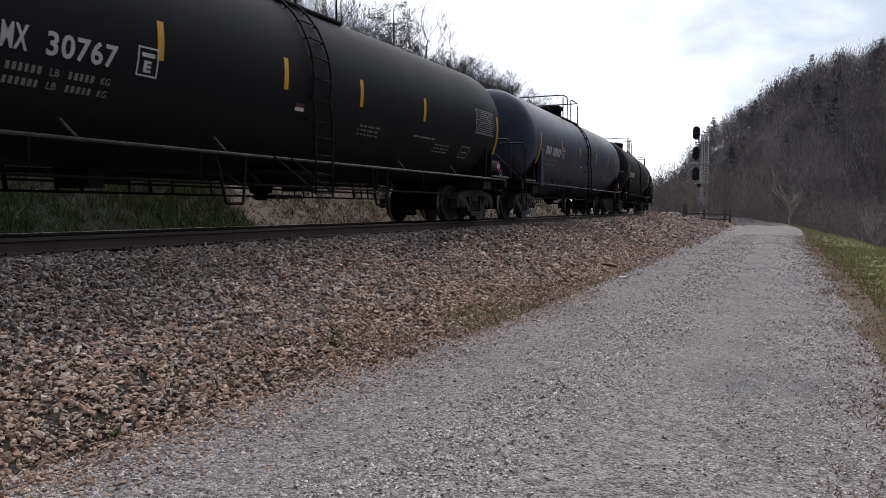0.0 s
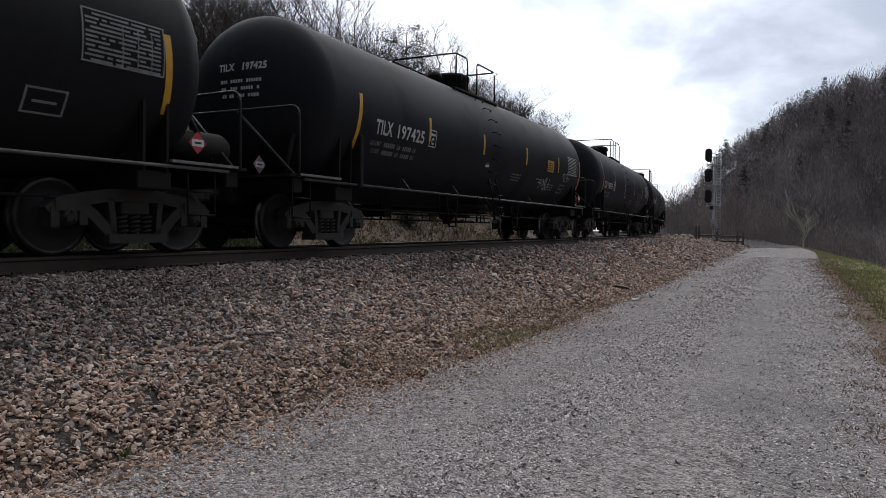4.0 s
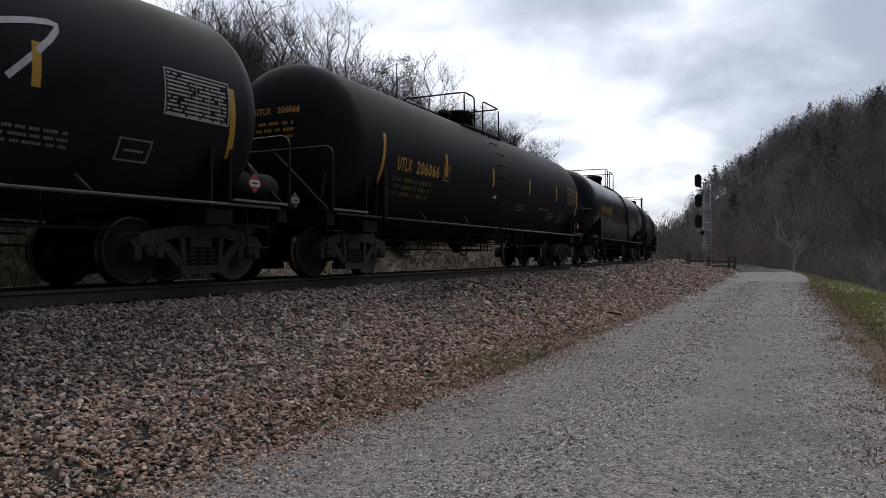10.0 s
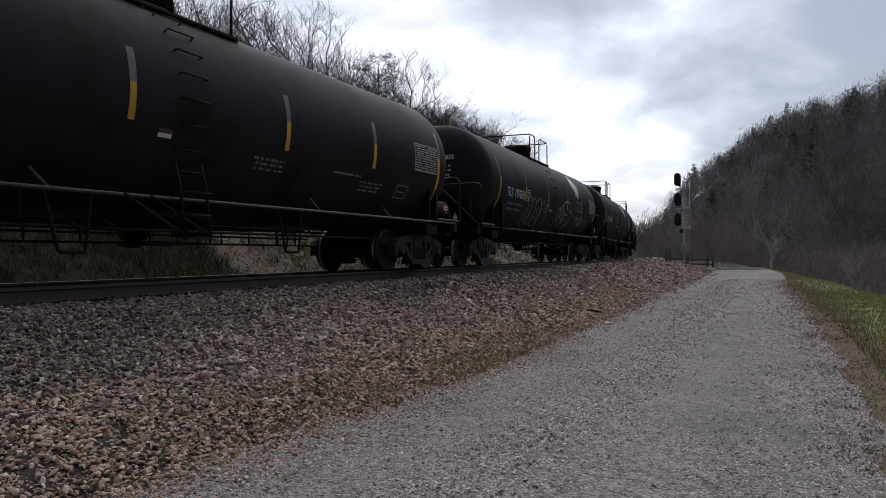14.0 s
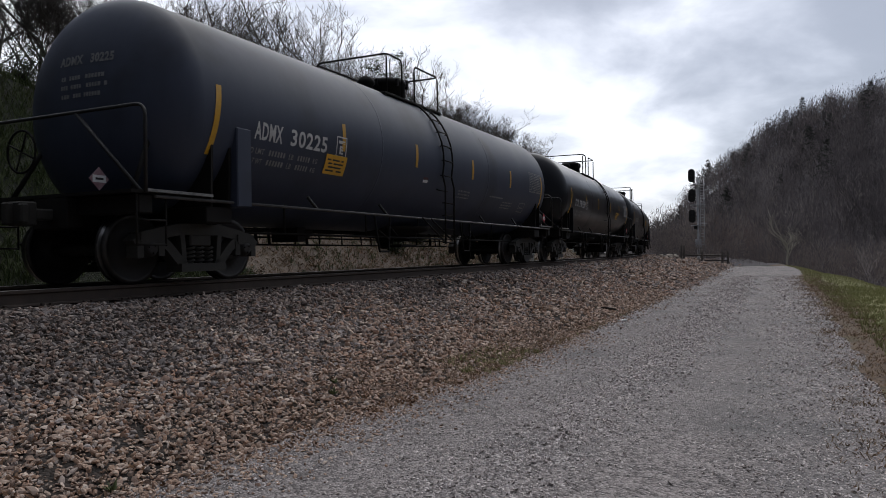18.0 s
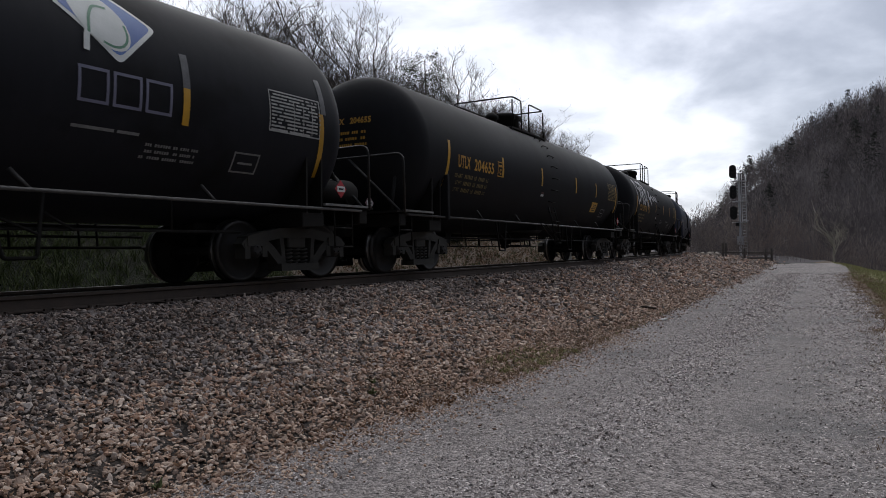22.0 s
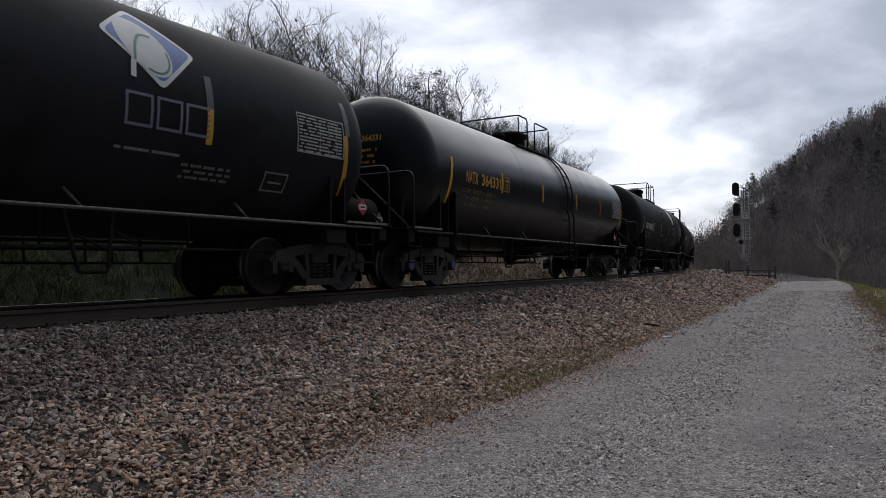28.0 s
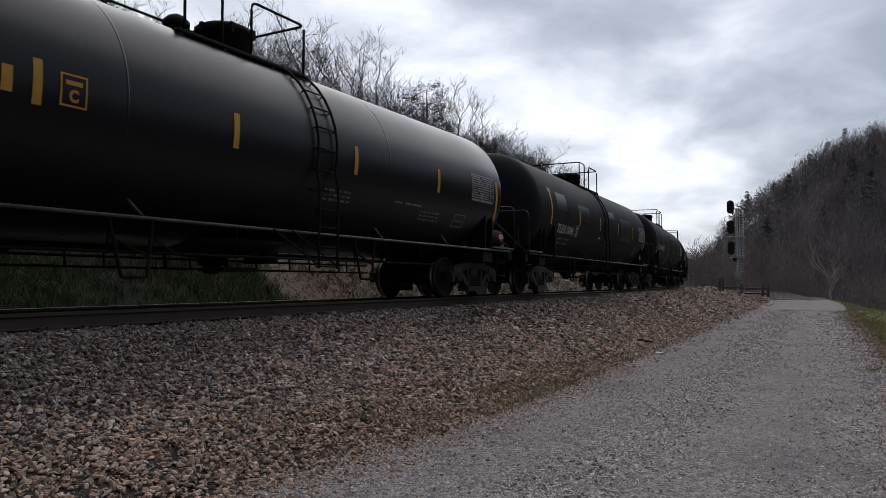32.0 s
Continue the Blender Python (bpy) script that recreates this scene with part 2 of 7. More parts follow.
M_SPRAY = mat("white_spray_paint", (0.66, 0.66, 0.66), (0.44, 0.45, 0.46), rough=0.7, scale=9, fine=40)
M_GREYSPRAY = mat("grey_spray_paint", (0.33, 0.33, 0.34), (0.19, 0.19, 0.20), rough=0.7, scale=9, fine=40)
M_REDSPRAY = mat("faded_red_spray_paint", (0.10, 0.035, 0.03), (0.06, 0.03, 0.03), rough=0.7)
M_RED = mat("red_placard", (0.50, 0.03, 0.04), (0.36, 0.03, 0.04), rough=0.5, scale=9)
M_OLDRED = mat("sun_bleached_placard", (0.34, 0.24, 0.25), (0.20, 0.09, 0.11), rough=0.6, scale=7)
M_LABEL = mat("white_placard", (0.72, 0.72, 0.70), (0.55, 0.55, 0.54), rough=0.5, scale=9)
M_BLUELOGO = mat("blue_decal", (0.035, 0.075, 0.32), (0.12, 0.24, 0.52), rough=0.4, scale=0.9)
M_LOGOLINE = mat("violet_grey_decal", (0.20, 0.20, 0.28), (0.14, 0.14, 0.20), rough=0.5, scale=5)
M_PALELOGO = mat("white_decal", (0.70, 0.72, 0.70), (0.58, 0.61, 0.58), rough=0.4, scale=5)
M_GREENLOGO = mat("green_decal", (0.06, 0.20, 0.11), (0.10, 0.26, 0.16), rough=0.4, scale=5)
M_BLUECAP = mat("blue_bearing_cap", (0.05, 0.06, 0.22), (0.04, 0.04, 0.10), rough=0.6)
M_RAIL = mat("rusty_rail_side", (0.052, 0.039, 0.031), (0.088, 0.064, 0.050), rough=0.85, scale=6, fine=60, bump=0.002)
M_RAILTOP = mat("worn_rail_head", (0.30, 0.28, 0.27), (0.20, 0.18, 0.17), rough=0.35, metal=0.9, scale=7, stretch=(0.2, 4, 1))
M_TIE = mat("creosoted_tie_wood", (0.040, 0.032, 0.027), (0.085, 0.070, 0.058), rough=0.9, scale=6, fine=70, bump=0.004, per_object=0.4)
STONE_HUES = ((0.085, 0.067, 0.057), (0.257, 0.220, 0.204), (0.446, 0.385, 0.351), (0.147, 0.109, 0.087), (0.399, 0.290, 0.228), (0.760, 0.627, 0.513), (0.314, 0.190, 0.135), (0.570, 0.375, 0.266), (0.437, 0.261, 0.176))
M_BALLAST = mat("crushed_ballast_stone", (0.52, 0.40, 0.335), (0.085, 0.058, 0.048), rough=0.9, scale=0.55, fine=90, bump=0.003, island=0.62, fine_amt=0.1, hues=STONE_HUES)
TOE_HUES = ((0.12, 0.086, 0.069), (0.344, 0.235, 0.176), (0.533, 0.365, 0.267), (0.241, 0.181, 0.146), (0.619, 0.466, 0.361), (0.413, 0.265, 0.181), (0.757, 0.605, 0.49), (0.464, 0.382, 0.331))
M_BALLAST_TOE = mat("rusty_ballast_stone", (0.52, 0.40, 0.335), (0.085, 0.058, 0.048), rough=0.9, scale=0.7, fine=90, bump=0.003, island=0.7, fine_amt=0.1, hues=TOE_HUES)
GREY_HUES = ((0.057, 0.046, 0.041), (0.164, 0.141, 0.131), (0.295, 0.254, 0.234), (0.098, 0.075, 0.064), (0.262, 0.201, 0.168), (0.492, 0.414, 0.353), (0.197, 0.131, 0.102), (0.361, 0.258, 0.201))
M_BALLAST_GREY = mat("grey_ballast_stone", (0.4, 0.3, 0.27), (0.08, 0.058, 0.048), rough=0.9, scale=0.6, fine=90, bump=0.003, island=0.68, fine_amt=0.1, hues=GREY_HUES)
M_BALLAST_ONE = mat("crushed_ballast_single", (0.52, 0.40, 0.335), (0.085, 0.058, 0.048), rough=0.9, scale=9, fine=90, bump=0.003, per_object=0.8, span=(0.12, 0.88), hues=STONE_HUES)
# near-black bed: the shade in the gaps between stones is put into its colour
M_BED = mat("ballast_gap_shade", (0.062, 0.047, 0.038), (0.018, 0.014, 0.011), rough=1.0, scale=9, fine=70, bump=0.02, cells=34, cell_amt=0.6)
M_ROAD = mat("compacted_grey_gravel", (0.44, 0.388, 0.364), (0.118, 0.103, 0.097), rough=0.95, scale=1.1, fine=150, bump=0.02, fine_amt=0.5, c3=(0.19, 0.176, 0.168), scale3=0.5, span=(0.28, 0.72), cells=52, cell_amt=0.55)
M_GRAVEL = mat("loose_grey_gravel", (0.86, 0.775, 0.735), (0.29, 0.254, 0.238), rough=0.95, scale=3, fine=90, island=0.8)
# soil colour is lowered to carry the shade under the bank's trees
M_SOIL = mat("shaded_leaf_litter_soil", (0.040, 0.038, 0.022), (0.018, 0.020, 0.011), rough=1.0, scale=0.5, fine=25, bump=0.03, c3=(0.028, 0.042, 0.013), scale3=0.12, cells=9, cell_amt=0.3)
M_BARK = mat("grey_bark", (0.125, 0.110, 0.098), (0.055, 0.048, 0.043), rough=0.95, scale=4, fine=30, per_object=0.4)
M_PALEBARK = mat("pale_sycamore_bark", (0.50, 0.46, 0.40), (0.28, 0.26, 0.22), rough=0.9, scale=2, fine=20)
M_TWIG = mat("bare_twigs", (0.125, 0.108, 0.096), (0.062, 0.053, 0.047), rough=1.0, scale=2, fine=20, per_object=0.4)
M_FARPINE = mat("far_pine_green", (0.060, 0.064, 0.054), (0.036, 0.039, 0.034), rough=1.0, scale=0.05, island=0.5)
M_NEEDLE = mat("dark_pine_needles", (0.030, 0.042, 0.020), (0.055, 0.065, 0.030), rough=0.9, scale=3, fine=20, island=0.6)
M_BUD = mat("spring_buds", (0.16, 0.15, 0.07), (0.09, 0.09, 0.05), rough=0.9, island=0.6)
M_GRASS = mat("green_grass", (0.20, 0.225, 0.075), (0.34, 0.315, 0.150), rough=0.9, scale=0.8, island=0.55)
M_STRAW = mat("dry_straw_grass", (0.33, 0.235, 0.145), (0.17, 0.115, 0.070), rough=0.95, scale=1, island=0.65)
# leaf green darkened so the shrubs read as standing in shade
M_SHRUB = mat("shaded_shrub_leaves", (0.020, 0.029, 0.009), (0.045, 0.055, 0.018), rough=0.8, scale=1, island=0.6)
M_WEED = mat("green_weeds", (0.045, 0.070, 0.020), (0.105, 0.120, 0.045), rough=0.9, scale=1, island=0.6)
M_LEAF = mat("dead_leaves", (0.30, 0.175, 0.10), (0.11, 0.068, 0.043), rough=0.95, island=0.7)
M_WOODS = mat("far_bare_woods", (0.088, 0.078, 0.083), (0.205, 0.182, 0.186), rough=1.0, spec=0.1, scale=0.10, fine=0.5, span=(0.38, 0.62), c3=(0.215, 0.185, 0.172), scale3=0.03, through_light=0.45)
M_WOODS_DARK = mat("far_dark_woods", (0.062, 0.056, 0.060), (0.118, 0.107, 0.111), rough=1.0, spec=0.1, scale=0.10, fine=0.5, span=(0.38, 0.62), through_light=0.45)
M_WOODS_PALE = mat("far_pale_woods", (0.20, 0.176, 0.168), (0.30, 0.268, 0.255), rough=1.0, spec=0.1, scale=0.10, fine=0.5, span=(0.38, 0.62), through_light=0.45)
M_THICKET = mat("pale_valley_thicket", (0.25, 0.215, 0.200), (0.105, 0.090, 0.085), rough=1.0, spec=0.1, scale=0.14, fine=0.7, span=(0.38, 0.62), c3=(0.13, 0.095, 0.084), scale3=0.05, through_light=0.45)
# paler than the other woods: the haze of distance is mixed into the colour
M_DISTANT = mat("haze_tinted_woods", (0.26, 0.238, 0.238), (0.36, 0.33, 0.328), rough=1.0, spec=0.1, scale=0.06, fine=0.4, through_light=0.45)
M_HILL = mat("wooded_hillside_floor", (0.098, 0.084, 0.087), (0.070, 0.060, 0.062), rough=1.0, scale=0.05, fine=0.6)
M_SIGBLACK = mat("signal_black_paint", (0.010, 0.010, 0.010), (0.018, 0.018, 0.018), rough=0.6)
M_ALU = mat("aluminium_mast", (0.58, 0.58, 0.59), (0.44, 0.44, 0.45), rough=0.55, metal=0.0, scale=3)
M_LENS = mat("dark_red_lens", (0.10, 0.012, 0.012), (0.06, 0.01, 0.01), rough=0.2)
M_LIT = mat("lit_red_lens", (0.35, 0.02, 0.02), (0.3, 0.02, 0.02), rough=0.3)
M_LIT.node_tree.nodes["Principled BSDF"].inputs["Emission Color"].default_value = (0.9, 0.05, 0.05, 1)
M_LIT.node_tree.nodes["Principled BSDF"].inputs["Emission Strength"].default_value = 0.5
M_FENCE = mat("dark_weathered_rail", (0.085, 0.074, 0.066), (0.15, 0.132, 0.118), rough=0.85, scale=4)
M_ROCK = mat("pale_limestone_rock", (0.42, 0.37, 0.31), (0.27, 0.23, 0.19), rough=0.95, scale=3, fine=30, bump=0.01)
M_STICK = mat("dark_rotten_wood", (0.030, 0.022, 0.017), (0.06, 0.045, 0.035), rough=0.95)


# ---- mesh helpers ----
def part(name, bm, material, parent=None, label=""):
    """Links a bmesh (or shares a mesh) as one object under a thing or a part."""
    if isinstance(bm, bpy.types.Mesh):
        me = bm
    else:
        me = bpy.data.meshes.new(name)
        bm.to_mesh(me)
        bm.free()
    if material and not me.materials:
        me.materials.append(material)
    ob = new(name, me)
    ob.parent = parent
    if label:
        tagged(ob, label)
    return ob


def raw_mesh(name, verts, faces, material, smooth=False):
    me = bpy.data.meshes.new(name)
    me.from_pydata([tuple(v) for v in verts] if not isinstance(verts, np.ndarray) else verts.tolist(), [], faces if not isinstance(faces, np.ndarray) else faces.tolist())
    if material:
        me.materials.append(material)
    if smooth:
        me.shade_smooth()
    return me


def box(bm, x0, x1, y0, y1, z0, z1):
    vs = [bm.verts.new((x, y, z)) for x in (x0, x1) for y in (y0, y1) for z in (z0, z1)]
    for f in ((0, 1, 3, 2), (4, 6, 7, 5), (0, 4, 5, 1), (2, 3, 7, 6), (0, 2, 6, 4), (1, 5, 7, 3)):
        bm.faces.new([vs[i] for i in f])


def bevel(bm, w=0.012):
    bmesh.ops.recalc_face_normals(bm, faces=bm.faces)
    bmesh.ops.bevel(bm, geom=list(bm.edges), offset=w, segments=1, affect="EDGES")
    return bm


def tube(bm, pts, r, n=8, cap=True, r1=None):
    """A round bar through points; r1: its radius at the far end."""
    pts = [Vector(p) for p in pts]
    rings = []
    up = Vector((0, 0, 1))
    for i, p in enumerate(pts):
        d = (pts[min(i + 1, len(pts) - 1)] - pts[max(i - 1, 0)]).normalized()
        ref = up if abs(d.z) < 0.95 else Vector((1, 0, 0))
        u = d.cross(ref).normalized()
        v = u.cross(d)
        rad = r if r1 is None else r + (r1 - r) * i / (len(pts) - 1)
        rings.append([bm.verts.new(p + rad * (math.cos(a) * u + math.sin(a) * v)) for a in (2 * math.pi * k / n for k in range(n))])
    for a, b in zip(rings, rings[1:]):
        for k in range(n):
            f = bm.faces.new((a[k], a[(k + 1) % n], b[(k + 1) % n], b[k]))
            f.smooth = True
    if cap:
        bm.faces.new(rings[0][::-1])
        bm.faces.new(rings[-1])
    return bm


def bent(pts, rad=0.12, n=4):
    """The polyline pts with rounded corners."""
    pts = [Vector(p) for p in pts]
    out = [pts[0]]
    for a, b, c in zip(pts, pts[1:], pts[2:]):
        p, q = b + (a - b).normalized() * rad, b + (c - b).normalized() * rad
        out += [(1 - t) ** 2 * p + 2 * t * (1 - t) * b + t * t * q for t in (k / n for k in range(n + 1))]
    return out + [pts[-1]]


def lathe(bm, prof, axis="y", n=24, smooth=True, origin=(0, 0, 0)):
    """Turns (along, radius) pairs round an axis."""
    rings = []
    for s, r in prof:
        ring = []
        for k in range(n):
            a = 2 * math.pi * k / n
            c, d = r * math.cos(a), r * math.sin(a)
            v = {"x": (s, c, d), "y": (c, s, d), "z": (c, d, s)}[axis]
            ring.append(bm.verts.new(Vector(v) + Vector(origin)))
        rings.append(ring)
    for a, b in zip(rings, rings[1:]):
        for k in range(n):
            f = bm.faces.new((a[k], a[(k + 1) % n], b[(k + 1) % n], b[k]))
            f.smooth = smooth
    bm.faces.new(rings[0][::-1])
    bm.faces.new(rings[-1])
    bmesh.ops.recalc_face_normals(bm, faces=bm.faces)
    return bm


# ---- the railway's line in plan: an arc of 320 m radius that bends left, straight at both ends ----
RADIUS, HEAD0, RAIL_Z = 320.2, radians(27.92), 1.222
HALF = 0.75                      # from the centre line to the middle of a rail
NEAR = 7.92 + HALF               # from the camera to the centre line
S_A, S_B = -40.0, 160.0
FOOT = (-NEAR * math.cos(HEAD0), NEAR * math.sin(HEAD0))


def line(s):
    """Place and heading of the centre line at s metres past the camera."""
    c = min(max(s, S_A), S_B)
    th = HEAD0 - c / RADIUS
    cx, cy = FOOT[0] - RADIUS * math.cos(HEAD0), FOOT[1] + RADIUS * math.sin(HEAD0)
    x, y = cx + RADIUS * math.cos(th), cy - RADIUS * math.sin(th)
    return x + (s - c) * math.sin(th), y + (s - c) * math.cos(th), th


def at(s, q, z=0.0):
    """s metres along the line, q metres to its right (the camera's side)."""
    x, y, th = line(s)
    return Vector((x + q * math.cos(th), y - q * math.sin(th), z))


def at_many(s, q):
    s, q = np.asarray(s, float), np.asarray(q, float)
    c = np.clip(s, S_A, S_B)
    th = HEAD0 - c / RADIUS
    cx, cy = FOOT[0] - RADIUS * math.cos(HEAD0), FOOT[1] + RADIUS * math.sin(HEAD0)
    x = cx + RADIUS * np.cos(th) + (s - c) * np.sin(th)
    y = cy - RADIUS * np.sin(th) + (s - c) * np.cos(th)
    return x + q * np.cos(th), y - q * np.sin(th)


# ---- the lie of the land ----
def smooth01(v):
    v = np.clip(v, 0, 1)
    return v * v * (3 - 2 * v)


PROFILE_Q = [-300, -120, -60, -30, -18, -11, -7, -4.6, -3.4, -1.75, -1.3, 1.3, 1.7, 4.75, 5.2, 9.2, 11, 13.2, 15, 20, 30, 90, 3000]
PROFILE_Z = [14, 11, 9, 7.2, 6.2, 4.9, 1.9, 0.4, 0.25, 1.0, 1.03, 1.03, 1.0, 0.0, -0.03, -0.03, 0.0, -0.15, -0.8, -2.6, -4.2, -5.0, -5.0]
RIDGE_AZ = [-180, 6, 12, 16.8, 18.2, 20.2, 22.6, 24.0, 27.5, 31.2, 36, 45, 60, 80, 110, 150, 180]
RIDGE_EL = [0, 0.4, 0.9, 1.4, 2.7, 5.0, 6.4, 7.9, 9.2, 10.2, 11.0, 11.6, 11.0, 9.5, 6, 2, 0]


def road_shift(s):
    """How far the road has drifted to the right of its line along the railway."""
    return np.interp(s, [0, 24, 38, 60, 75, 100, 150], [0, 0.05, 0.5, 2.7, 4.4, 7.5, 12.0])


def wave(x, y, k):
    return (np.sin(x * k * 1.7 + 1.3) * np.cos(y * k * 1.3 - 0.7) + 0.6 * np.sin(x * k * 3.1 + y * k * 2.3) + 0.4 * np.cos(y * k * 4.7 - x * k * 1.9)) / 2


def land(s, q, x, y):
    off = road_shift(s)
    near = np.where(q < 1.7, q, np.where(q < 4.7 + off, 1.7 + (q - 1.7) * 3.0 / (3.0 + off), q - off))
    z = np.interp(9 + (near - 9) * np.where(q > 9 + road_shift(s), np.interp(s, [20, 45, 75], [1.0, 1.5, 3.5]), 1.0), PROFILE_Q, PROFILE_Z)
    # the grassy bank behind the track stands higher at its near end
    z = np.where(q < -4.6, 0.4 + (z - 0.4) * np.interp(s, [11, 21], [1.45, 1.0]), z)
    away = smooth01((np.abs(q) - 9) / 20)
    z = z + away * (0.5 * wave(x, y, 0.09) + 0.9 * wave(x, y, 0.03)) * np.where(q > 60, 0.4, 1.0)
    r, az = np.hypot(x, y), np.degrees(np.arctan2(x, y))
    crest = 400.0 * np.tan(np.radians(np.interp(az, RIDGE_AZ, RIDGE_EL)))
    rise = smooth01((r - 120) / 300) * (1 - 0.35 * smooth01((r - 420) / 900))
    up = crest * rise * smooth01((q - 40) / 60)
    return z + up * (1 + 0.06 * wave(x, y, 0.02))


# ---- tank cars: x runs forward along the train, -y is the side that faces the road, z from the rail head ----
TR, TC, HALF_TANK, TRUCK_X = 1.55, 2.40, 8.05, 6.95
NSEG = 56
SHARED = {}


def shared(key, make):
    if key not in SHARED:
        SHARED[key] = make()
    return SHARED[key]


def as_mesh(name, bm, material):
    me = bpy.data.meshes.new(name)
    bm.to_mesh(me)
    bm.free()
    me.materials.append(material)
    return me


def tank_mesh(tone):
    bm = bmesh.new()
    cyl = HALF_TANK - 0.72
    head = [(cyl + 0.72 * math.sin(a), TR * math.cos(a) ** 0.85) for a in (math.pi / 2 * k / 11 for k in range(11))] + [(HALF_TANK, 0.06)]
    body = [(-cyl + 2 * cyl * k / 14, TR) for k in range(1, 14)]
    prof = [(-x, r) for x, r in head[::-1]] + body + head
    lathe(bm, prof, "x", NSEG, origin=(0, 0, TC))
    return as_mesh("tank", bm, TONES[tone])


def seam_mesh(tone):
    bm = bmesh.new()
    lathe(bm, [(-0.02, TR - 0.01), (-0.014, TR + 0.002), (0.014, TR + 0.002), (0.02, TR - 0.01)], "x", NSEG, origin=(0, 0, TC))
    return as_mesh("weld_seam", bm, TONES[tone])


def wrap(x, v, lift=0.006):
    """A place on the tank's road side: x along it, v metres of arc above its middle height."""
    a = v / TR
    return Vector((x, -(TR + lift) * math.cos(a), TC + (TR + lift) * math.sin(a)))


def arc(z):
    return TR * math.asin(max(-1, min(1, (z - TC) / TR)))


def patch(bm, x0, x1, v0, v1, lift=0.006, lean=0.0):
    n = max(1, int(abs(v1 - v0) / 0.07) + 1)
    rows = []
    for k in range(n + 1):
        v = v0 + (v1 - v0) * k / n
        o = lean * (v - v0)
        rows.append((bm.verts.new(wrap(x0 + o, v, lift)), bm.verts.new(wrap(x1 + o, v, lift))))
    for a, b in zip(rows, rows[1:]):
        bm.faces.new((a[0], a[1], b[1], b[0]))
    return bm


def frame_patch(bm, x0, x1, v0, v1, w=0.02):
    patch(bm, x0, x1, v0, v0 + w)
    patch(bm, x0, x1, v1 - w, v1)
    patch(bm, x0, x0 + w, v0 + w, v1 - w)
    patch(bm, x1 - w, x1, v0 + w, v1 - w)
    return bm


def stroke(bm, pts, w, lift=0.007, closed=False):
    """A sprayed line over the tank through (x, v) points, smoothed."""
    P = [Vector((p[0], p[1])) for p in pts]
    n = len(P)
    fine = []
    for i in range(n if closed else n - 1):
        a, b, c, d = (P[(i + k) % n] if closed else P[min(max(i + k, 0), n - 1)] for k in (-1, 0, 1, 2))
        for k in range(6):
            t = k / 6
            fine.append(0.5 * (2 * b + (c - a) * t + (2 * a - 5 * b + 4 * c - d) * t * t + (3 * b - a - 3 * c + d) * t ** 3))
    fine.append(P[0] if closed else P[-1])
    rows = []
    for i, p in enumerate(fine):
        d = fine[min(i + 1, len(fine) - 1)] - fine[max(i - 1, 0)]
        d = d.normalized() if d.length > 1e-6 else Vector((1, 0))
        nrm = Vector((-d.y, d.x)) * w / 2
        rows.append([bm.verts.new(wrap(*(p + nrm * e), lift)) for e in (-1, 0, 1)])
    for a, b in zip(rows, rows[1:]):
        bm.faces.new((a[0], a[1], b[1], b[0]))
        bm.faces.new((a[1], a[2], b[2], b[1]))
    return bm


def text_patch(bm, words, x0, x1, v0, height, bold=0.012, shear=0.0):
    """Letters laid on the tank, fitted between x0 and x1."""
    cu = bpy.data.curves.new("letters", "FONT")
    cu.body, cu.size, cu.offset, cu.resolution_u = words, 1.0, bold / height * 0.7, 3
    cu.space_character = 1.10
    ob = bpy.data.objects.new("letters", cu)
    me = bpy.data.meshes.new_from_object(ob)
    t = bmesh.new()
    t.from_mesh(me)
    bpy.data.objects.remove(ob)
    bpy.data.curves.remove(cu)
    bpy.data.meshes.remove(me)
    if not t.verts:
        t.free()
        return bm
    lx, hx = min(v.co.x for v in t.verts), max(v.co.x for v in t.verts)
    ly, hy = min(v.co.y for v in t.verts), max(v.co.y for v in t.verts)
    for v in t.verts:
        fy = (v.co.y - ly) / (hy - ly)
        v.co = Vector((x0 + (x1 - x0) * (v.co.x - lx) / (hx - lx) + shear * fy, v0 + height * fy, 0))
    for k in range(1, int(height / 0.07) + 1):
        bmesh.ops.bisect_plane(t, geom=list(t.verts) + list(t.edges) + list(t.faces), plane_co=(0, v0 + 0.07 * k, 0), plane_no=(0, 1, 0))
    idx = {v: bm.verts.new(wrap(v.co.x, v.co.y, 0.006)) for v in t.verts}
    for f in t.faces:
        try:
            bm.faces.new([idx[v] for v in f.verts])
        except ValueError:
            continue
    t.free()
    return bm


def text_bars(bm, x0, x1, v0, height, rows, rng, gaps=3, fill=0.45):
    """Small print too fine to read: broken bars of its size."""
    step = height / rows
    for k in range(rows):
        v = v0 + height - (k + 1) * step
        cuts = sorted(rng.uniform(x0, x1) for _ in range(gaps))
        a = x0
        for c in cuts + [x1]:
            if c - a > 0.08:
                patch(bm, a, c - 0.04, v, v + step * fill)
            a = c
    return bm


def text_ticks(bm, x0, x1, v0, height, rows, rng):
    """A line of small letters that cannot be read: a tick a letter, in words."""
    step = height / rows
    for k in range(rows):
        x, v, left = x0 + rng.uniform(0, 0.08), v0 + height - (k + 1) * step, rng.randint(2, 3)
        while x < x1 - step * 0.4:
            w = step * rng.uniform(0.26, 0.40)
            patch(bm, x, x + w, v, v + step * 0.46)
            x += w + step * 0.11
            left -= 1
            if not left:
                x, left = x + step * rng.uniform(0.35, 0.7), rng.randint(2, 6)
    return bm


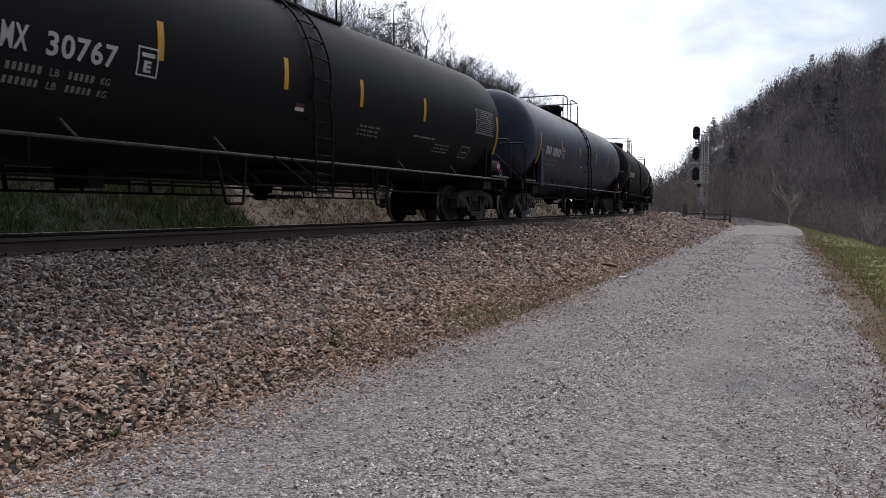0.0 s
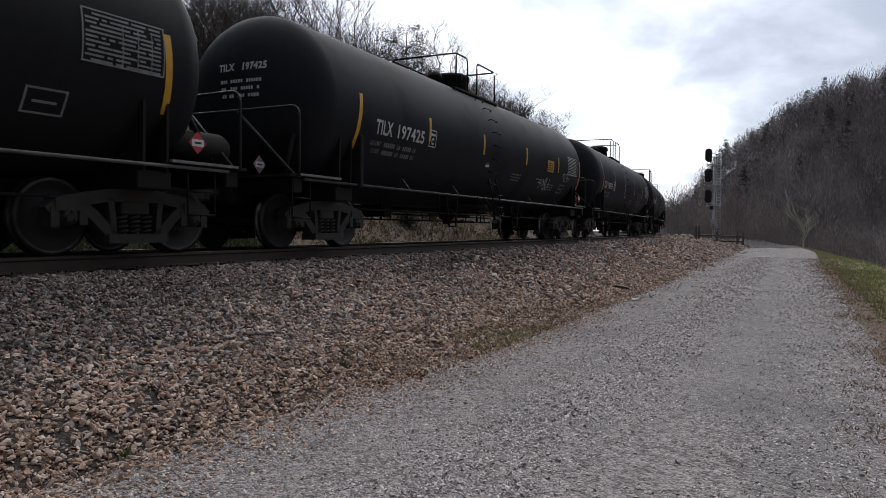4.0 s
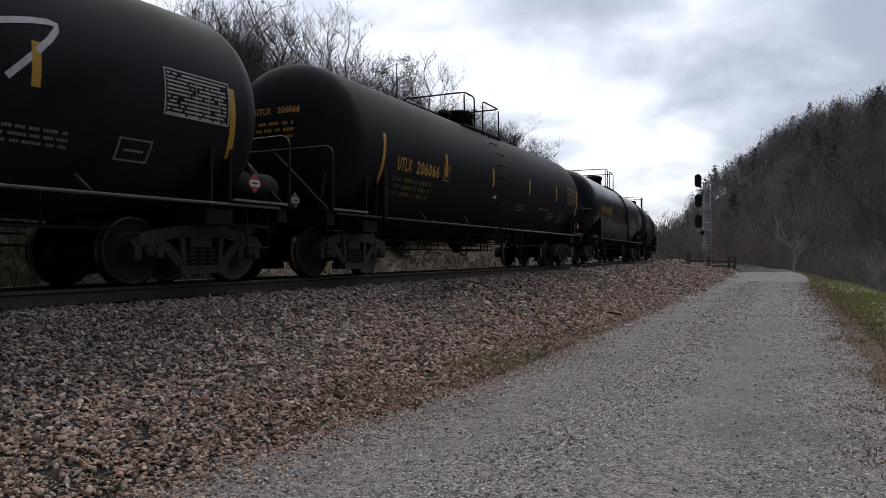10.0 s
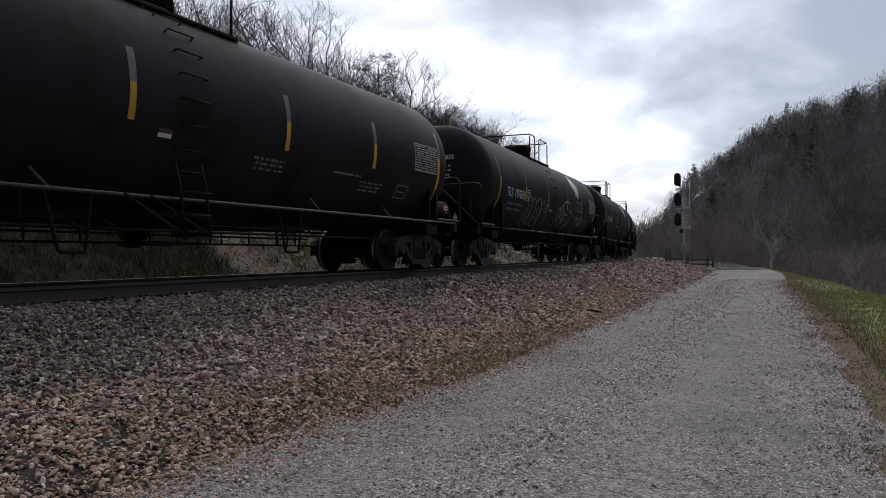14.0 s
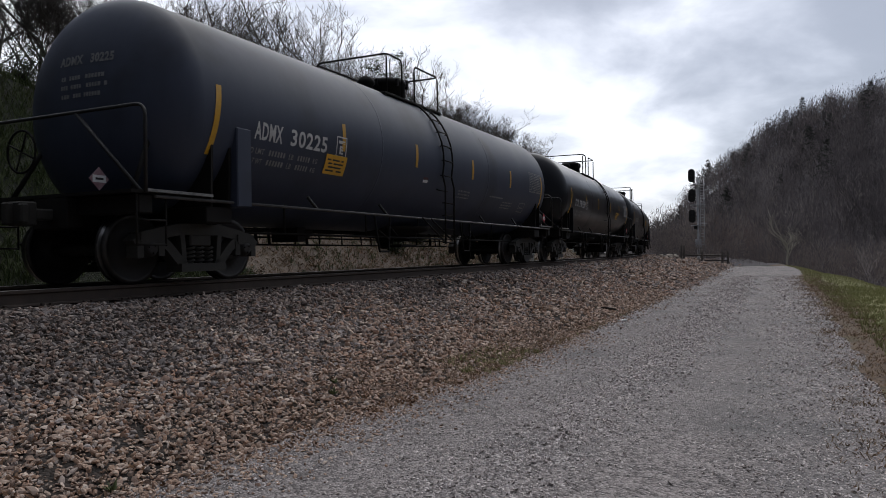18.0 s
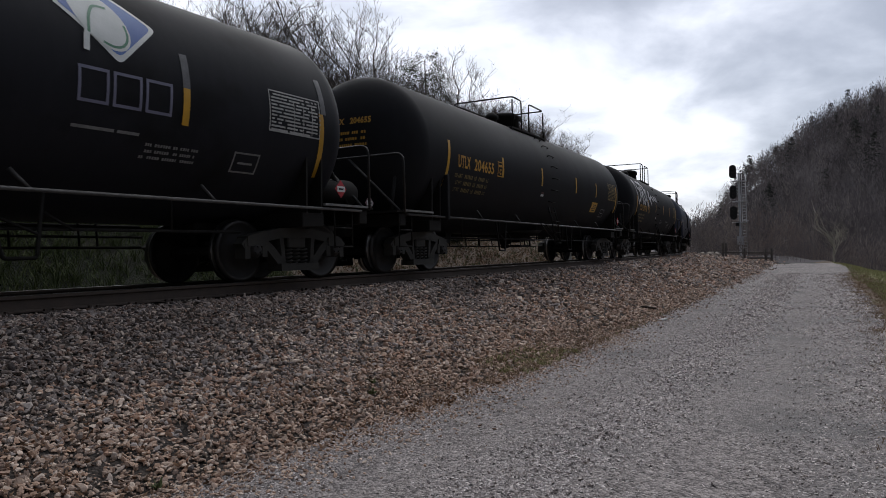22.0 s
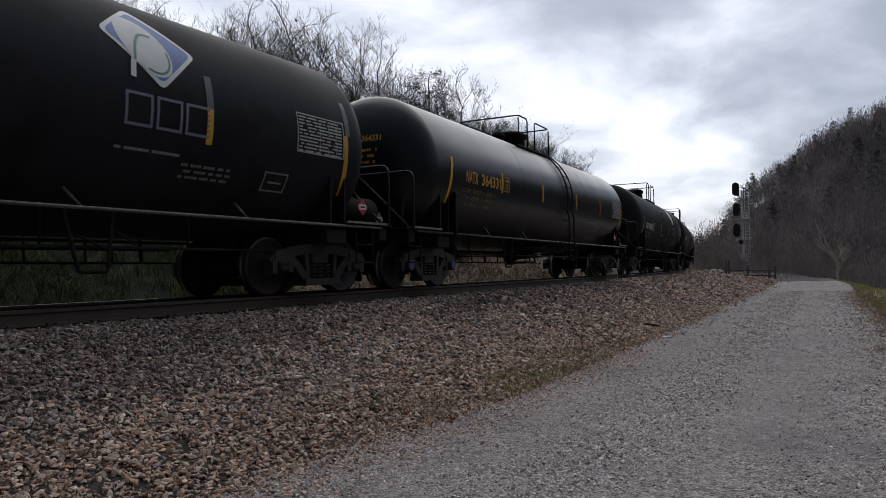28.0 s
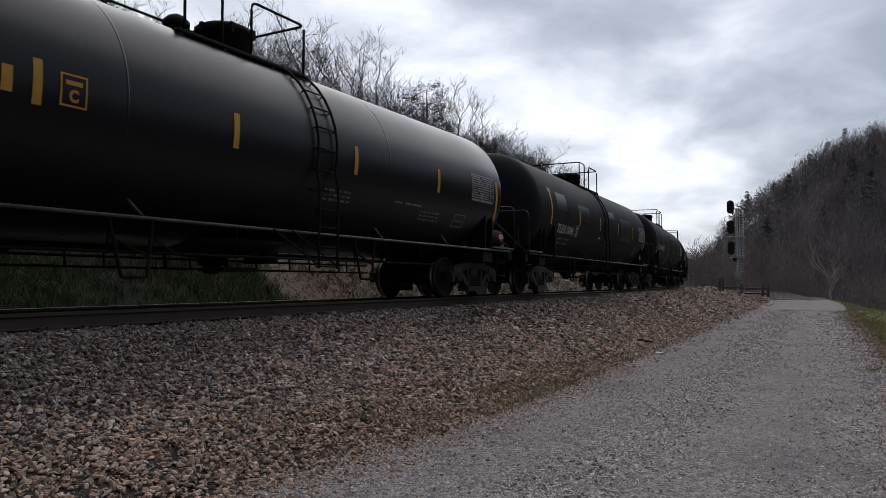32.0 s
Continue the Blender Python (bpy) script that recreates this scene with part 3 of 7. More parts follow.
def load_rows(bm, x0, v, rows, rng):
    """The stencilled load limit and light weight: the words, with ticks for the figures."""
    for k in range(rows):
        vv = v - 0.15 * (k + 1) - 0.06
        text_patch(bm, ("LD LMT", "LT WT", "LT WT")[k], x0 + 0.10 * (k > 0), x0 + 0.36, vv, 0.085, 0.002)
        for a, n in ((0.47, 6), (1.17, 5)):
            for i in range(n):
                patch(bm, x0 + a + 0.068 * i, x0 + a + 0.068 * i + rng.uniform(0.034, 0.044), vv, vv + 0.085)
        text_patch(bm, "LB", x0 + 0.95, x0 + 1.06, vv, 0.085, 0.002)
        text_patch(bm, "KG", x0 + 1.57, x0 + 1.69, vv, 0.085, 0.002)
    return bm


def letter_bars(x0, v):
    """A reporting mark that cannot be read: one plain bar a letter."""
    for k in range(10):
        x = x0 + 0.17 * k + (0.15 if k > 3 else 0.0)
        yield patch(bmesh.new(), x, x + 0.11, v, v + 0.26)


def wheelset_mesh():
    bm = bmesh.new()
    for side in (-1, 1):
        o = side * 0.72
        prof = [(0.085, 0.13), (0.085, 0.17), (0.035, 0.20), (0.025, 0.36), (0.06, 0.40), (0.07, 0.452), (0.0, 0.457), (-0.055, 0.460), (-0.068, 0.482), (-0.083, 0.478), (-0.085, 0.42), (-0.03, 0.38), (-0.03, 0.20), (-0.09, 0.17), (-0.09, 0.13)]
        lathe(bm, [(o + side * s, r) for s, r in prof], "y", 22)
    lathe(bm, [(-0.80, 0.085), (-0.55, 0.09), (0, 0.08), (0.55, 0.09), (0.80, 0.085)], "y", 14)
    for side in (-1, 1):
        lathe(bm, [(side * 0.80, 0.075), (side * 0.88, 0.09), (side * 0.90, 0.115), (side * 1.08, 0.115), (side * 1.10, 0.085), (side * 1.125, 0.085), (side * 1.13, 0.05)], "y", 16)
        for k in range(3):
            a = 2 * math.pi * k / 3
            lathe(bm, [(side * 1.12, 0.018), (side * 1.15, 0.018)], "y", 6, origin=(0.055 * math.cos(a), 0, 0.055 * math.sin(a)))
    me = bpy.data.meshes.new("wheelset")
    bm.faces.ensure_lookup_table()
    for f in bm.faces:
        c = f.calc_center_median()
        rr = math.hypot(c.x, c.z)
        if 0.45 < rr < 0.462 and abs(f.normal.y) < 0.3:
            f.material_index = 1
        elif 0.40 < rr < 0.49:
            f.material_index = 2
    bm.to_mesh(me)
    bm.free()
    me.materials.append(M_WHEEL)
    me.materials.append(M_TREAD)
    me.materials.append(M_RIM)
    return me


def side_frame_mesh():
    """A cast truck side: arched top chord, raking tension arms and two windows round the spring nest."""
    bm = bmesh.new()

    def beam(pts, w, y0=-0.09, y1=0.09):
        pts = [Vector((p[0], 0, p[1])) for p in pts]
        rows = []
        for i, p in enumerate(pts):
            d = (pts[min(i + 1, len(pts) - 1)] - pts[max(i - 1, 0)]).normalized()
            nrm = Vector((-d.z, 0, d.x)) * w / 2
            rows.append([bm.verts.new((c.x, y, c.z)) for c in (p + nrm, p - nrm) for y in (y0, y1)])
        for a, b in zip(rows, rows[1:]):
            for i, j in ((0, 1), (1, 3), (3, 2), (2, 0)):
                bm.faces.new((a[i], a[j], b[j], b[i]))
        for r in (rows[0], rows[-1]):
            bm.faces.new((r[0], r[1], r[3], r[2]))

    beam([(-1.12, 0.50), (-1.0, 0.60), (-0.7, 0.66), (-0.35, 0.72), (0.35, 0.72), (0.7, 0.66), (1.0, 0.60), (1.12, 0.50)], 0.15)
    for e in (-1, 1):
        beam([(e * 0.78, 0.62), (e * 0.58, 0.48), (e * 0.36, 0.26), (e * 0.28, 0.20)], 0.13)
        beam([(e * 0.36, 0.70), (e * 0.33, 0.45), (e * 0.31, 0.20)], 0.08)
        box(bm, e * 0.89 - 0.17, e * 0.89 + 0.17, -0.11, 0.11, 0.52, 0.66)
        box(bm, e * 1.06 - 0.05, e * 1.06 + 0.05, -0.10, 0.10, 0.34, 0.56)
        box(bm, e * 0.72 - 0.05, e * 0.72 + 0.05, -0.10, 0.10, 0.36, 0.56)
    beam([(-0.42, 0.20), (0.42, 0.20)], 0.11, -0.14, 0.14)
    bmesh.ops.recalc_face_normals(bm, faces=bm.faces)
    return as_mesh("side_frame", bm, M_CAST)


def spring_mesh():
    bm = bmesh.new()
    pts = [(0.062 * math.cos(a), 0.062 * math.sin(a), 0.25 + 0.23 * k / 28) for k in range(29) for a in (2 * math.pi * 4 * k / 28,)]
    tube(bm, pts, 0.019, 4)
    return as_mesh("spring", bm, M_CAST)


def bolster_mesh():
    bm = bmesh.new()
    box(bm, -0.2, 0.2, -1.08, 1.08, 0.49, 0.66)
    box(bm, -0.24, 0.24, -0.45, 0.45, 0.46, 0.76)
    return as_mesh("bolster", bevel(bm, 0.02), M_CAST)


def brake_beam_mesh():
    bm = bmesh.new()
    for e in (-1, 1):
        tube(bm, [(e * 0.36, -0.80, 0.36), (e * 0.30, 0, 0.34), (e * 0.36, 0.80, 0.36)], 0.035, 6)
        for y in (-0.75, 0.75):
            box(bm, e * 0.40 - 0.05, e * 0.40 + 0.05, y - 0.05, y + 0.05, 0.28, 0.52)
    return as_mesh("brake_beam", bm, M_STEEL)


def truck(parent, x, caps):
    """A two-axle truck under one end of a car; its wheelsets are parts of their own, since they turn."""
    t = part("truck", shared("bolster", bolster_mesh), None, parent, "cast steel truck with coil springs")
    t.location = (x, 0, 0)
    sets = []
    for e in (-1, 1):
        w = part("wheelset", shared("wheelset", wheelset_mesh), None, t)
        w.location = (e * 0.89, 0, 0.457)
        sets.append((w, e))
        f = part("side_frame", shared("side_frame", side_frame_mesh), None, t)
        f.location = (0, e * 1.0, 0)
        for dx in (-0.17, 0, 0.17):
            sp = part("spring", shared("spring", spring_mesh), None, t)
            sp.location = (dx, e * 1.03, 0)
        if e < 0 and caps:
            for ax in (-0.89, 0.89):
                c = part("bearing_cap", shared("cap", lambda: as_mesh("bearing_cap", lathe(bmesh.new(), [(-0.012, 0.10), (0.012, 0.10), (0.02, 0.08)], "y", 16), M_BLUECAP)), None, t, "blue painted bearing cap")
                c.location, c.rotation_euler = (ax, -1.165, 0.457), (math.pi, 0, 0)
    part("brake_beam", shared("brake_beam", brake_beam_mesh), None, t)
    return t, sets


def placard_mesh(paint):
    """A red and white diamond in a metal holder, with a white number panel."""
    bm = bmesh.new()
    a = 0.19
    vs = [bm.verts.new(p) for p in ((-a, 0, 0), (0, 0, -a), (a, 0, 0), (0, 0, a))]
    bm.faces.new(vs)
    r = bmesh.ops.extrude_face_region(bm, geom=list(bm.faces))
    bmesh.ops.translate(bm, vec=(0, 0.012, 0), verts=[v for v in r["geom"] if isinstance(v, bmesh.types.BMVert)])
    bmesh.ops.recalc_face_normals(bm, faces=bm.faces)
    return as_mesh("placard", bm, paint)


def placard_panel_mesh():
    bm = bmesh.new()
    box(bm, -0.125, 0.125, -0.006, 0, -0.06, 0.06)
    return as_mesh("number_panel", bm, M_LABEL)


def panel_bar_mesh():
    bm = bmesh.new()
    box(bm, -0.075, 0.075, -0.009, -0.006, -0.018, 0.018)
    return as_mesh("number_bar", bm, M_SIGBLACK)


def ladder(car, style, tone, x=None):
    """The climb to the top platform: two rails, long or short, and the rungs."""
    def rail():
        bm = bmesh.new()
        low = [(-1.62, 0.55), (-1.62, 1.2), (-1.63, 1.8)] if style == "stringers" else [(-1.60, 0.55), (-1.52, 1.25), (-1.42, 1.6)]
        up = [(-(TR + 0.055) * math.cos(a), TC + (TR + 0.055) * math.sin(a)) for a in (radians(d) for d in range(-12, 67, 9))]
        tube(bm, [(0, y, z) for y, z in (low + up if style == "stringers" else low)], 0.022, 6)
        return as_mesh("ladder", bm, M_STEEL)

    def rung():
        bm = bmesh.new()
        tube(bm, [(0, 0.06, 0), (0, 0, 0), (0.46, 0, 0), (0.46, 0.06, 0)], 0.014, 6)
        return as_mesh("rung", bm, M_STEEL)

    lad = part("ladder", shared(("ladder", style), rail), None, car)
    lad.location = ({"gloss": 0.62, "blue": -0.12}.get(tone, -0.58) if x is None else x, 0, 0)
    other = part("ladder_rail", shared(("ladder", style), None), None, lad)
    other.location = (0.46, 0, 0)
    for x0 in (-0.85, -0.45):
        part("ladder_brace", shared(("ladder_brace", x0), lambda: as_mesh("ladder_brace", tube(bmesh.new(), [(x0, -1.48, 1.10), (0.0 if x0 < -0.6 else 0.46, -1.58, 0.62)], 0.018, 5), M_STEEL)), None, lad)
    for z in (0.58, 0.88, 1.18, 1.46):
        r = part("rung", shared("rung", rung), None, lad)
        r.location = (0, -1.61 if z < 1.3 or style == "stringers" else -1.46, z)
    for d in range(-24, 66, 12):
        a = radians(d)
        r = part("rung", shared("rung", rung), None, lad)
        r.location, r.rotation_euler = (0, -(TR + 0.055) * math.cos(a), TC + (TR + 0.055) * math.sin(a)), (-a, 0, 0)


def bar_mesh(name, lx, ly, lz):
    bm = bmesh.new()
    box(bm, -lx / 2, lx / 2, -ly / 2, ly / 2, -lz / 2, lz / 2)
    return as_mesh(name, bevel(bm, 0.008), M_STEEL)


DECK_Z = TC + TR - 0.22
HOOPS = (((-1.35, 0.88), (-1.35, -0.88), (-0.68, -0.88)), ((-0.10, -0.88), (1.10, -0.88), (1.10, 0.88)), ((1.02, 0.94), (-1.27, 0.94)))


def hoop_mesh(plan, h=0.84):
    """A guard rail of bent pipe over the deck, through the corners of its plan, with a post at each."""
    bm = bmesh.new()
    ends = [(*plan[0], DECK_Z)] + [(x, y, DECK_Z + h) for x, y in plan] + [(*plan[-1], DECK_Z)]
    tube(bm, bent(ends, 0.12), 0.021, 6)
    for x, y in plan[1:-1]:
        tube(bm, [(x, y, DECK_Z), (x, y, DECK_Z + h - 0.06)], 0.021, 6)
    return as_mesh("guard_rail", bm, M_STEEL)


def manway_mesh():
    bm = bmesh.new()
    z = TC + TR
    lathe(bm, [(z - 0.12, 0.44), (z + 0.30, 0.42), (z + 0.32, 0.46), (z + 0.40, 0.46), (z + 0.46, 0.36), (z + 0.50, 0.10)], "z", 22, origin=(0.20, 0, 0))
    for k in range(6):
        a = math.pi / 3 * k
        box(bm, 0.20 + 0.46 * math.cos(a) - 0.03, 0.20 + 0.46 * math.cos(a) + 0.03, 0.46 * math.sin(a) - 0.03, 0.46 * math.sin(a) + 0.03, z + 0.26, z + 0.42)
    return as_mesh("manway", bm, M_STEEL)


def valve_mesh():
    bm = bmesh.new()
    z = TC + TR
    lathe(bm, [(z - 0.05, 0.17), (z + 0.16, 0.16), (z + 0.18, 0.20), (z + 0.26, 0.20), (z + 0.34, 0.12), (z + 0.38, 0.03)], "z", 14, origin=(-0.75, 0, 0))
    return as_mesh("vent_valve", bm, M_STEEL)


def sill_piece(name, x0, x1, y, z0, z1):
    bm = bmesh.new()
    box(bm, x0, x1, -y, y, z0, z1)
    return as_mesh(name, bevel(bm, 0.015), M_STEEL)


def saddle_mesh():
    """An upright plate that cradles the tank over a truck."""
    bm = bmesh.new()
    vs = [bm.verts.new((d, yy, zz)) for d in (-0.02, 0.02) for yy, zz in ((-0.4, 0.95), (-1.44, 1.02), (-1.46, 1.85), (-1.30, 1.55))]
    for f in ((0, 1, 2, 3), (7, 6, 5, 4), (0, 4, 5, 1), (1, 5, 6, 2), (2, 6, 7, 3), (3, 7, 4, 0)):
        bm.faces.new([vs[i] for i in f])
    bmesh.ops.recalc_face_normals(bm, faces=bm.faces)
    return as_mesh("saddle_plate", bm, M_STEEL)


def underframe(car, e):
    """Stub sill, body bolster with saddle plates and end sill of one end."""
    part("stub_sill", shared(("stub", e), lambda: sill_piece("stub_sill", *sorted((e * 5.6, e * 8.45)), 0.33, 0.72, 1.12)), None, car)
    part("end_sill", shared(("endsill", e), lambda: sill_piece("end_sill", *sorted((e * 8.10, e * 8.32)), 1.42, 0.88, 1.11)), None, car)
    part("body_bolster", shared(("bolster", e), lambda: sill_piece("body_bolster", *sorted((e * 6.70, e * 7.20)), 1.42, 0.80, 1.02)), None, car)
    for x in (6.78, 7.12):
        for y in (0, math.pi):
            p = part("saddle_plate", shared("saddle", saddle_mesh), None, car)
            p.location, p.rotation_euler = (e * x, 0, 0), (0, 0, y)


def coupler_mesh():
    bm = bmesh.new()
    box(bm, 0.0, 0.42, -0.07, 0.07, -0.07, 0.07)
    box(bm, 0.36, 0.58, -0.16, 0.10, -0.15, 0.15)
    box(bm, 0.56, 0.66, -0.16, -0.04, -0.14, 0.14)
    box(bm, 0.50, 0.60, 0.06, 0.15, -0.12, 0.12)
    return as_mesh("coupler", bevel(bm, 0.02), M_CAST)


def outlet_mesh():
    bm = bmesh.new()
    lathe(bm, [(0.96, 1.10), (0.86, 0.95), (0.74, 0.46), (0.71, 0.22), (0.60, 0.19), (0.58, 0.12), (0.48, 0.11), (0.47, 0.03)], "z", 22)
    box(bm, -0.35, 0.35, -0.62, -0.10, 0.50, 0.56)
    return as_mesh("bottom_outlet", bm, M_STEEL)


def rigging_mesh(k):
    """Brake rods, pipes and hangers slung under the tank."""
    bm = bmesh.new()
    rng = random.Random(40 + k)
    for y, z in ((1.30, 0.90), (1.25, 0.74), (1.20, 0.58), (-0.95, 0.70), (0.25, 0.80)):
        tube(bm, [(-5.9, y, z), (5.9, y, z + rng.uniform(-0.03, 0.03))], 0.022, 6)
    x = -5.7
    while x < 5.8:
        tube(bm, [(x, 1.28, 1.2), (x, 1.22, 0.57)], rng.choice((0.018, 0.018, 0.035)), 5)
        x += rng.uniform(0.22, 1.15)
    for i in range(5):
        x = -5.0 + i * 2.4 + rng.uniform(-0.3, 0.3)
        tube(bm, [(x, -0.95, 1.25), (x, -0.95, 0.68)], 0.018, 5)
    for x in (-2.6 + 0.4 * k, 3.0 - 0.3 * k):
        tube(bm, bent([(x - 0.34, -1.0, 1.15), (x - 0.14, -1.0, 0.40), (x + 0.22, -1.0, 0.40), (x + 0.30, -1.0, 1.15)], 0.04), 0.024, 6)
        tube(bm, [(x - 0.26, -1.0, 0.86), (x + 0.28, -1.0, 0.64)], 0.018, 5)
        tube(bm, [(x + 0.30, -1.0, 0.90), (x + 0.62, -1.0, 0.72)], 0.018, 5)
    # brake cylinder, slack adjuster and valve block
    lathe(bm, [(-0.30, 0.04), (-0.28, 0.15), (0.24, 0.16), (0.28, 0.05)], "x", 14, origin=(-3.6 + 0.3 * k, 0.2, 0.84))
    box(bm, -4.25 + 0.3 * k, -4.02 + 0.3 * k, -0.25, 0.35, 0.60, 1.0)
    box(bm, 1.2, 1.5, 0.0, 0.5, 0.66, 1.0)
    tube(bm, [(-3.3, 0.2, 0.84), (2.6, 0.15, 0.80)], 0.035, 6)
    return as_mesh("brake_rigging", bm, M_STEEL)


def reservoir_mesh():
    bm = bmesh.new()
    lathe(bm, [(-0.55, 0.05), (-0.50, 0.19), (-0.42, 0.23), (0.42, 0.23), (0.50, 0.19), (0.55, 0.05)], "x", 18)
    box(bm, -0.75, -0.58, -0.16, 0.16, -0.2, 0.2)
    return as_mesh("air_reservoir", bm, M_STEEL)


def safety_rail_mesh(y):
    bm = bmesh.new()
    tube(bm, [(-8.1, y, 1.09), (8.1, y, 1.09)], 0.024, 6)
    # the road-side rail gets a paler grey than the far one
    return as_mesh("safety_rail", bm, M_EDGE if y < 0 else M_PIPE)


def bracket_mesh():
    bm = bmesh.new()
    pts = [(-0.16, -1.36, 1.30), (0.0, -1.45, 1.09)]
    tube(bm, pts, 0.028, 4)
    return as_mesh("rail_bracket", bm, M_PIPE)


def end_rail_mesh(e):
    """A pipe rail across the car's end, bent down at both sides."""
    bm = bmesh.new()
    x = e * 8.28
    tube(bm, bent([(x, -1.50, 1.12), (x, -1.50, 2.20), (x, 1.50, 2.20), (x, 1.50, 1.12)], 0.16), 0.024, 7)
    return as_mesh("end_hand_rail", bm, M_PIPE)


def rail_brace_mesh(e):
    bm = bmesh.new()
    tube(bm, [(e * 8.28, -0.30, 2.18), (e * 8.26, -1.40, 1.14)], 0.024, 6)
    return as_mesh("rail_brace", bm, M_PIPE)


def web_plate_mesh(tone):
    """The upright plate beside the tank over a truck."""
    bm = bmesh.new()
    w = 0.15 if tone == "blue" else 0.05
    box(bm, -w, w, -1.55, -1.16, 1.03, 2.14 if tone == "blue" else 1.95)
    return as_mesh("bolster_web", bevel(bm, 0.015), TONES[tone])


def head_brace_mesh(e, y):
    bm = bmesh.new()
    tube(bm, [(e * 8.2, y * 1.1, 1.1), (e * 7.72, y * 0.95, 2.0)], 0.035, 6)
    return as_mesh("head_brace", bm, M_STEEL)


def end_platform_mesh(e):
    bm = bmesh.new()
    xs = sorted((e * 7.35, e * 8.45))
    box(bm, xs[0], xs[1], -1.45, 1.45, 1.12, 1.16)
    for y in (-1.42, 1.42):
        for z in (0.50, 0.80):
            tube(bm, [(xs[0] + 0.1, y, z), (xs[0] + 0.55, y, z)], 0.014, 5)
        for x in (xs[0] + 0.1, xs[0] + 0.55):
            tube(bm, [(x, y, 1.13), (x, y, 0.48)], 0.014, 5)
    bmesh.ops.recalc_face_normals(bm, faces=bm.faces)
    return as_mesh("end_platform", bm, M_STEEL)


def brake_wheel_mesh():
    bm = bmesh.new()
    pts = [(0, 0.28 * math.cos(a), 0.28 * math.sin(a)) for a in (2 * math.pi * k / 20 for k in range(21))]
    tube(bm, pts, 0.016, 6, cap=False)
    for k in range(4):
        a = math.pi / 2 * k + 0.4
        tube(bm, [(0, 0, 0), (0, 0.28 * math.cos(a), 0.28 * math.sin(a))], 0.012, 5)
    return as_mesh("brake_wheel", bm, M_STEEL)


def step_plate_mesh():
    bm = bmesh.new()
    box(bm, -0.55, 0.55, -1.50, -1.44, 1.14, 1.175)
    return as_mesh("step_edge", bm, M_STEP)


STRIPES = (-6.85, -4.15, -1.35, 1.65, 4.30, 7.10)


def scrawl(bm, rng, x0, x1, v0, v1, w, loops):
    """A looping tag of sprayed letters."""
    n = loops
    step = (x1 - x0) / n
    for k in range(n):
        cx, cy = x0 + (k + 0.5) * step, (v0 + v1) / 2 + rng.uniform(-0.05, 0.05)
        hw, hh = step * rng.uniform(0.38, 0.6), (v1 - v0) / 2 * rng.uniform(0.7, 1.05)
        kind = rng.randrange(4)
        if kind == 0:
            pts = [(cx + hw * math.cos(a), cy + hh * math.sin(a)) for a in (radians(40 + 40 * j) for j in range(8))]
        elif kind == 1:
            pts = [(cx - hw, cy - hh), (cx - hw * 0.6, cy + hh), (cx, cy - hh * 0.1), (cx + hw * 0.5, cy + hh), (cx + hw, cy - hh)]
        elif kind == 2:
            pts = [(cx + hw, cy + hh), (cx - hw, cy + hh * 0.7), (cx - hw * 0.5, cy), (cx + hw, cy - hh * 0.3), (cx - hw * 0.2, cy - hh), (cx - hw, cy - hh * 0.7)]
        else:
            pts = [(cx - hw * 0.7, cy + hh), (cx - hw * 0.6, cy - hh), (cx - hw * 0.1, cy + hh * 0.2), (cx + hw, cy + hh * 0.9), (cx + hw * 0.2, cy), (cx + hw, cy - hh)]
        stroke(bm, pts, w)
    if rng.random() < 0.6:
        stroke(bm, [(x0, v0 - 0.08), ((x0 + x1) / 2, v0 - 0.03), (x1, v0 - 0.10)], w * 0.8)
    return bm


def bubble(bm, rng, x0, x1, v0, v1, w, n):
    """Fat outlined throw-up letters."""
    step = (x1 - x0) / n
    for k in range(n):
        cx, cy = x0 + (k + 0.5) * step, (v0 + v1) / 2
        hw, hh = step * 0.62, (v1 - v0) / 2
        pts = [(cx + hw * math.cos(a) * rng.uniform(0.75, 1.1), cy + hh * math.sin(a) * rng.uniform(0.8, 1.1)) for a in (radians(36 * j + rng.uniform(-8, 8)) for j in range(10))]
        stroke(bm, pts, w, closed=True)
        stroke(bm, [(cx - hw * 0.2, cy - hh * 0.5), (cx, cy + hh * 0.3), (cx + hw * 0.25, cy + hh * 0.1)], w * 0.8)
    return bm


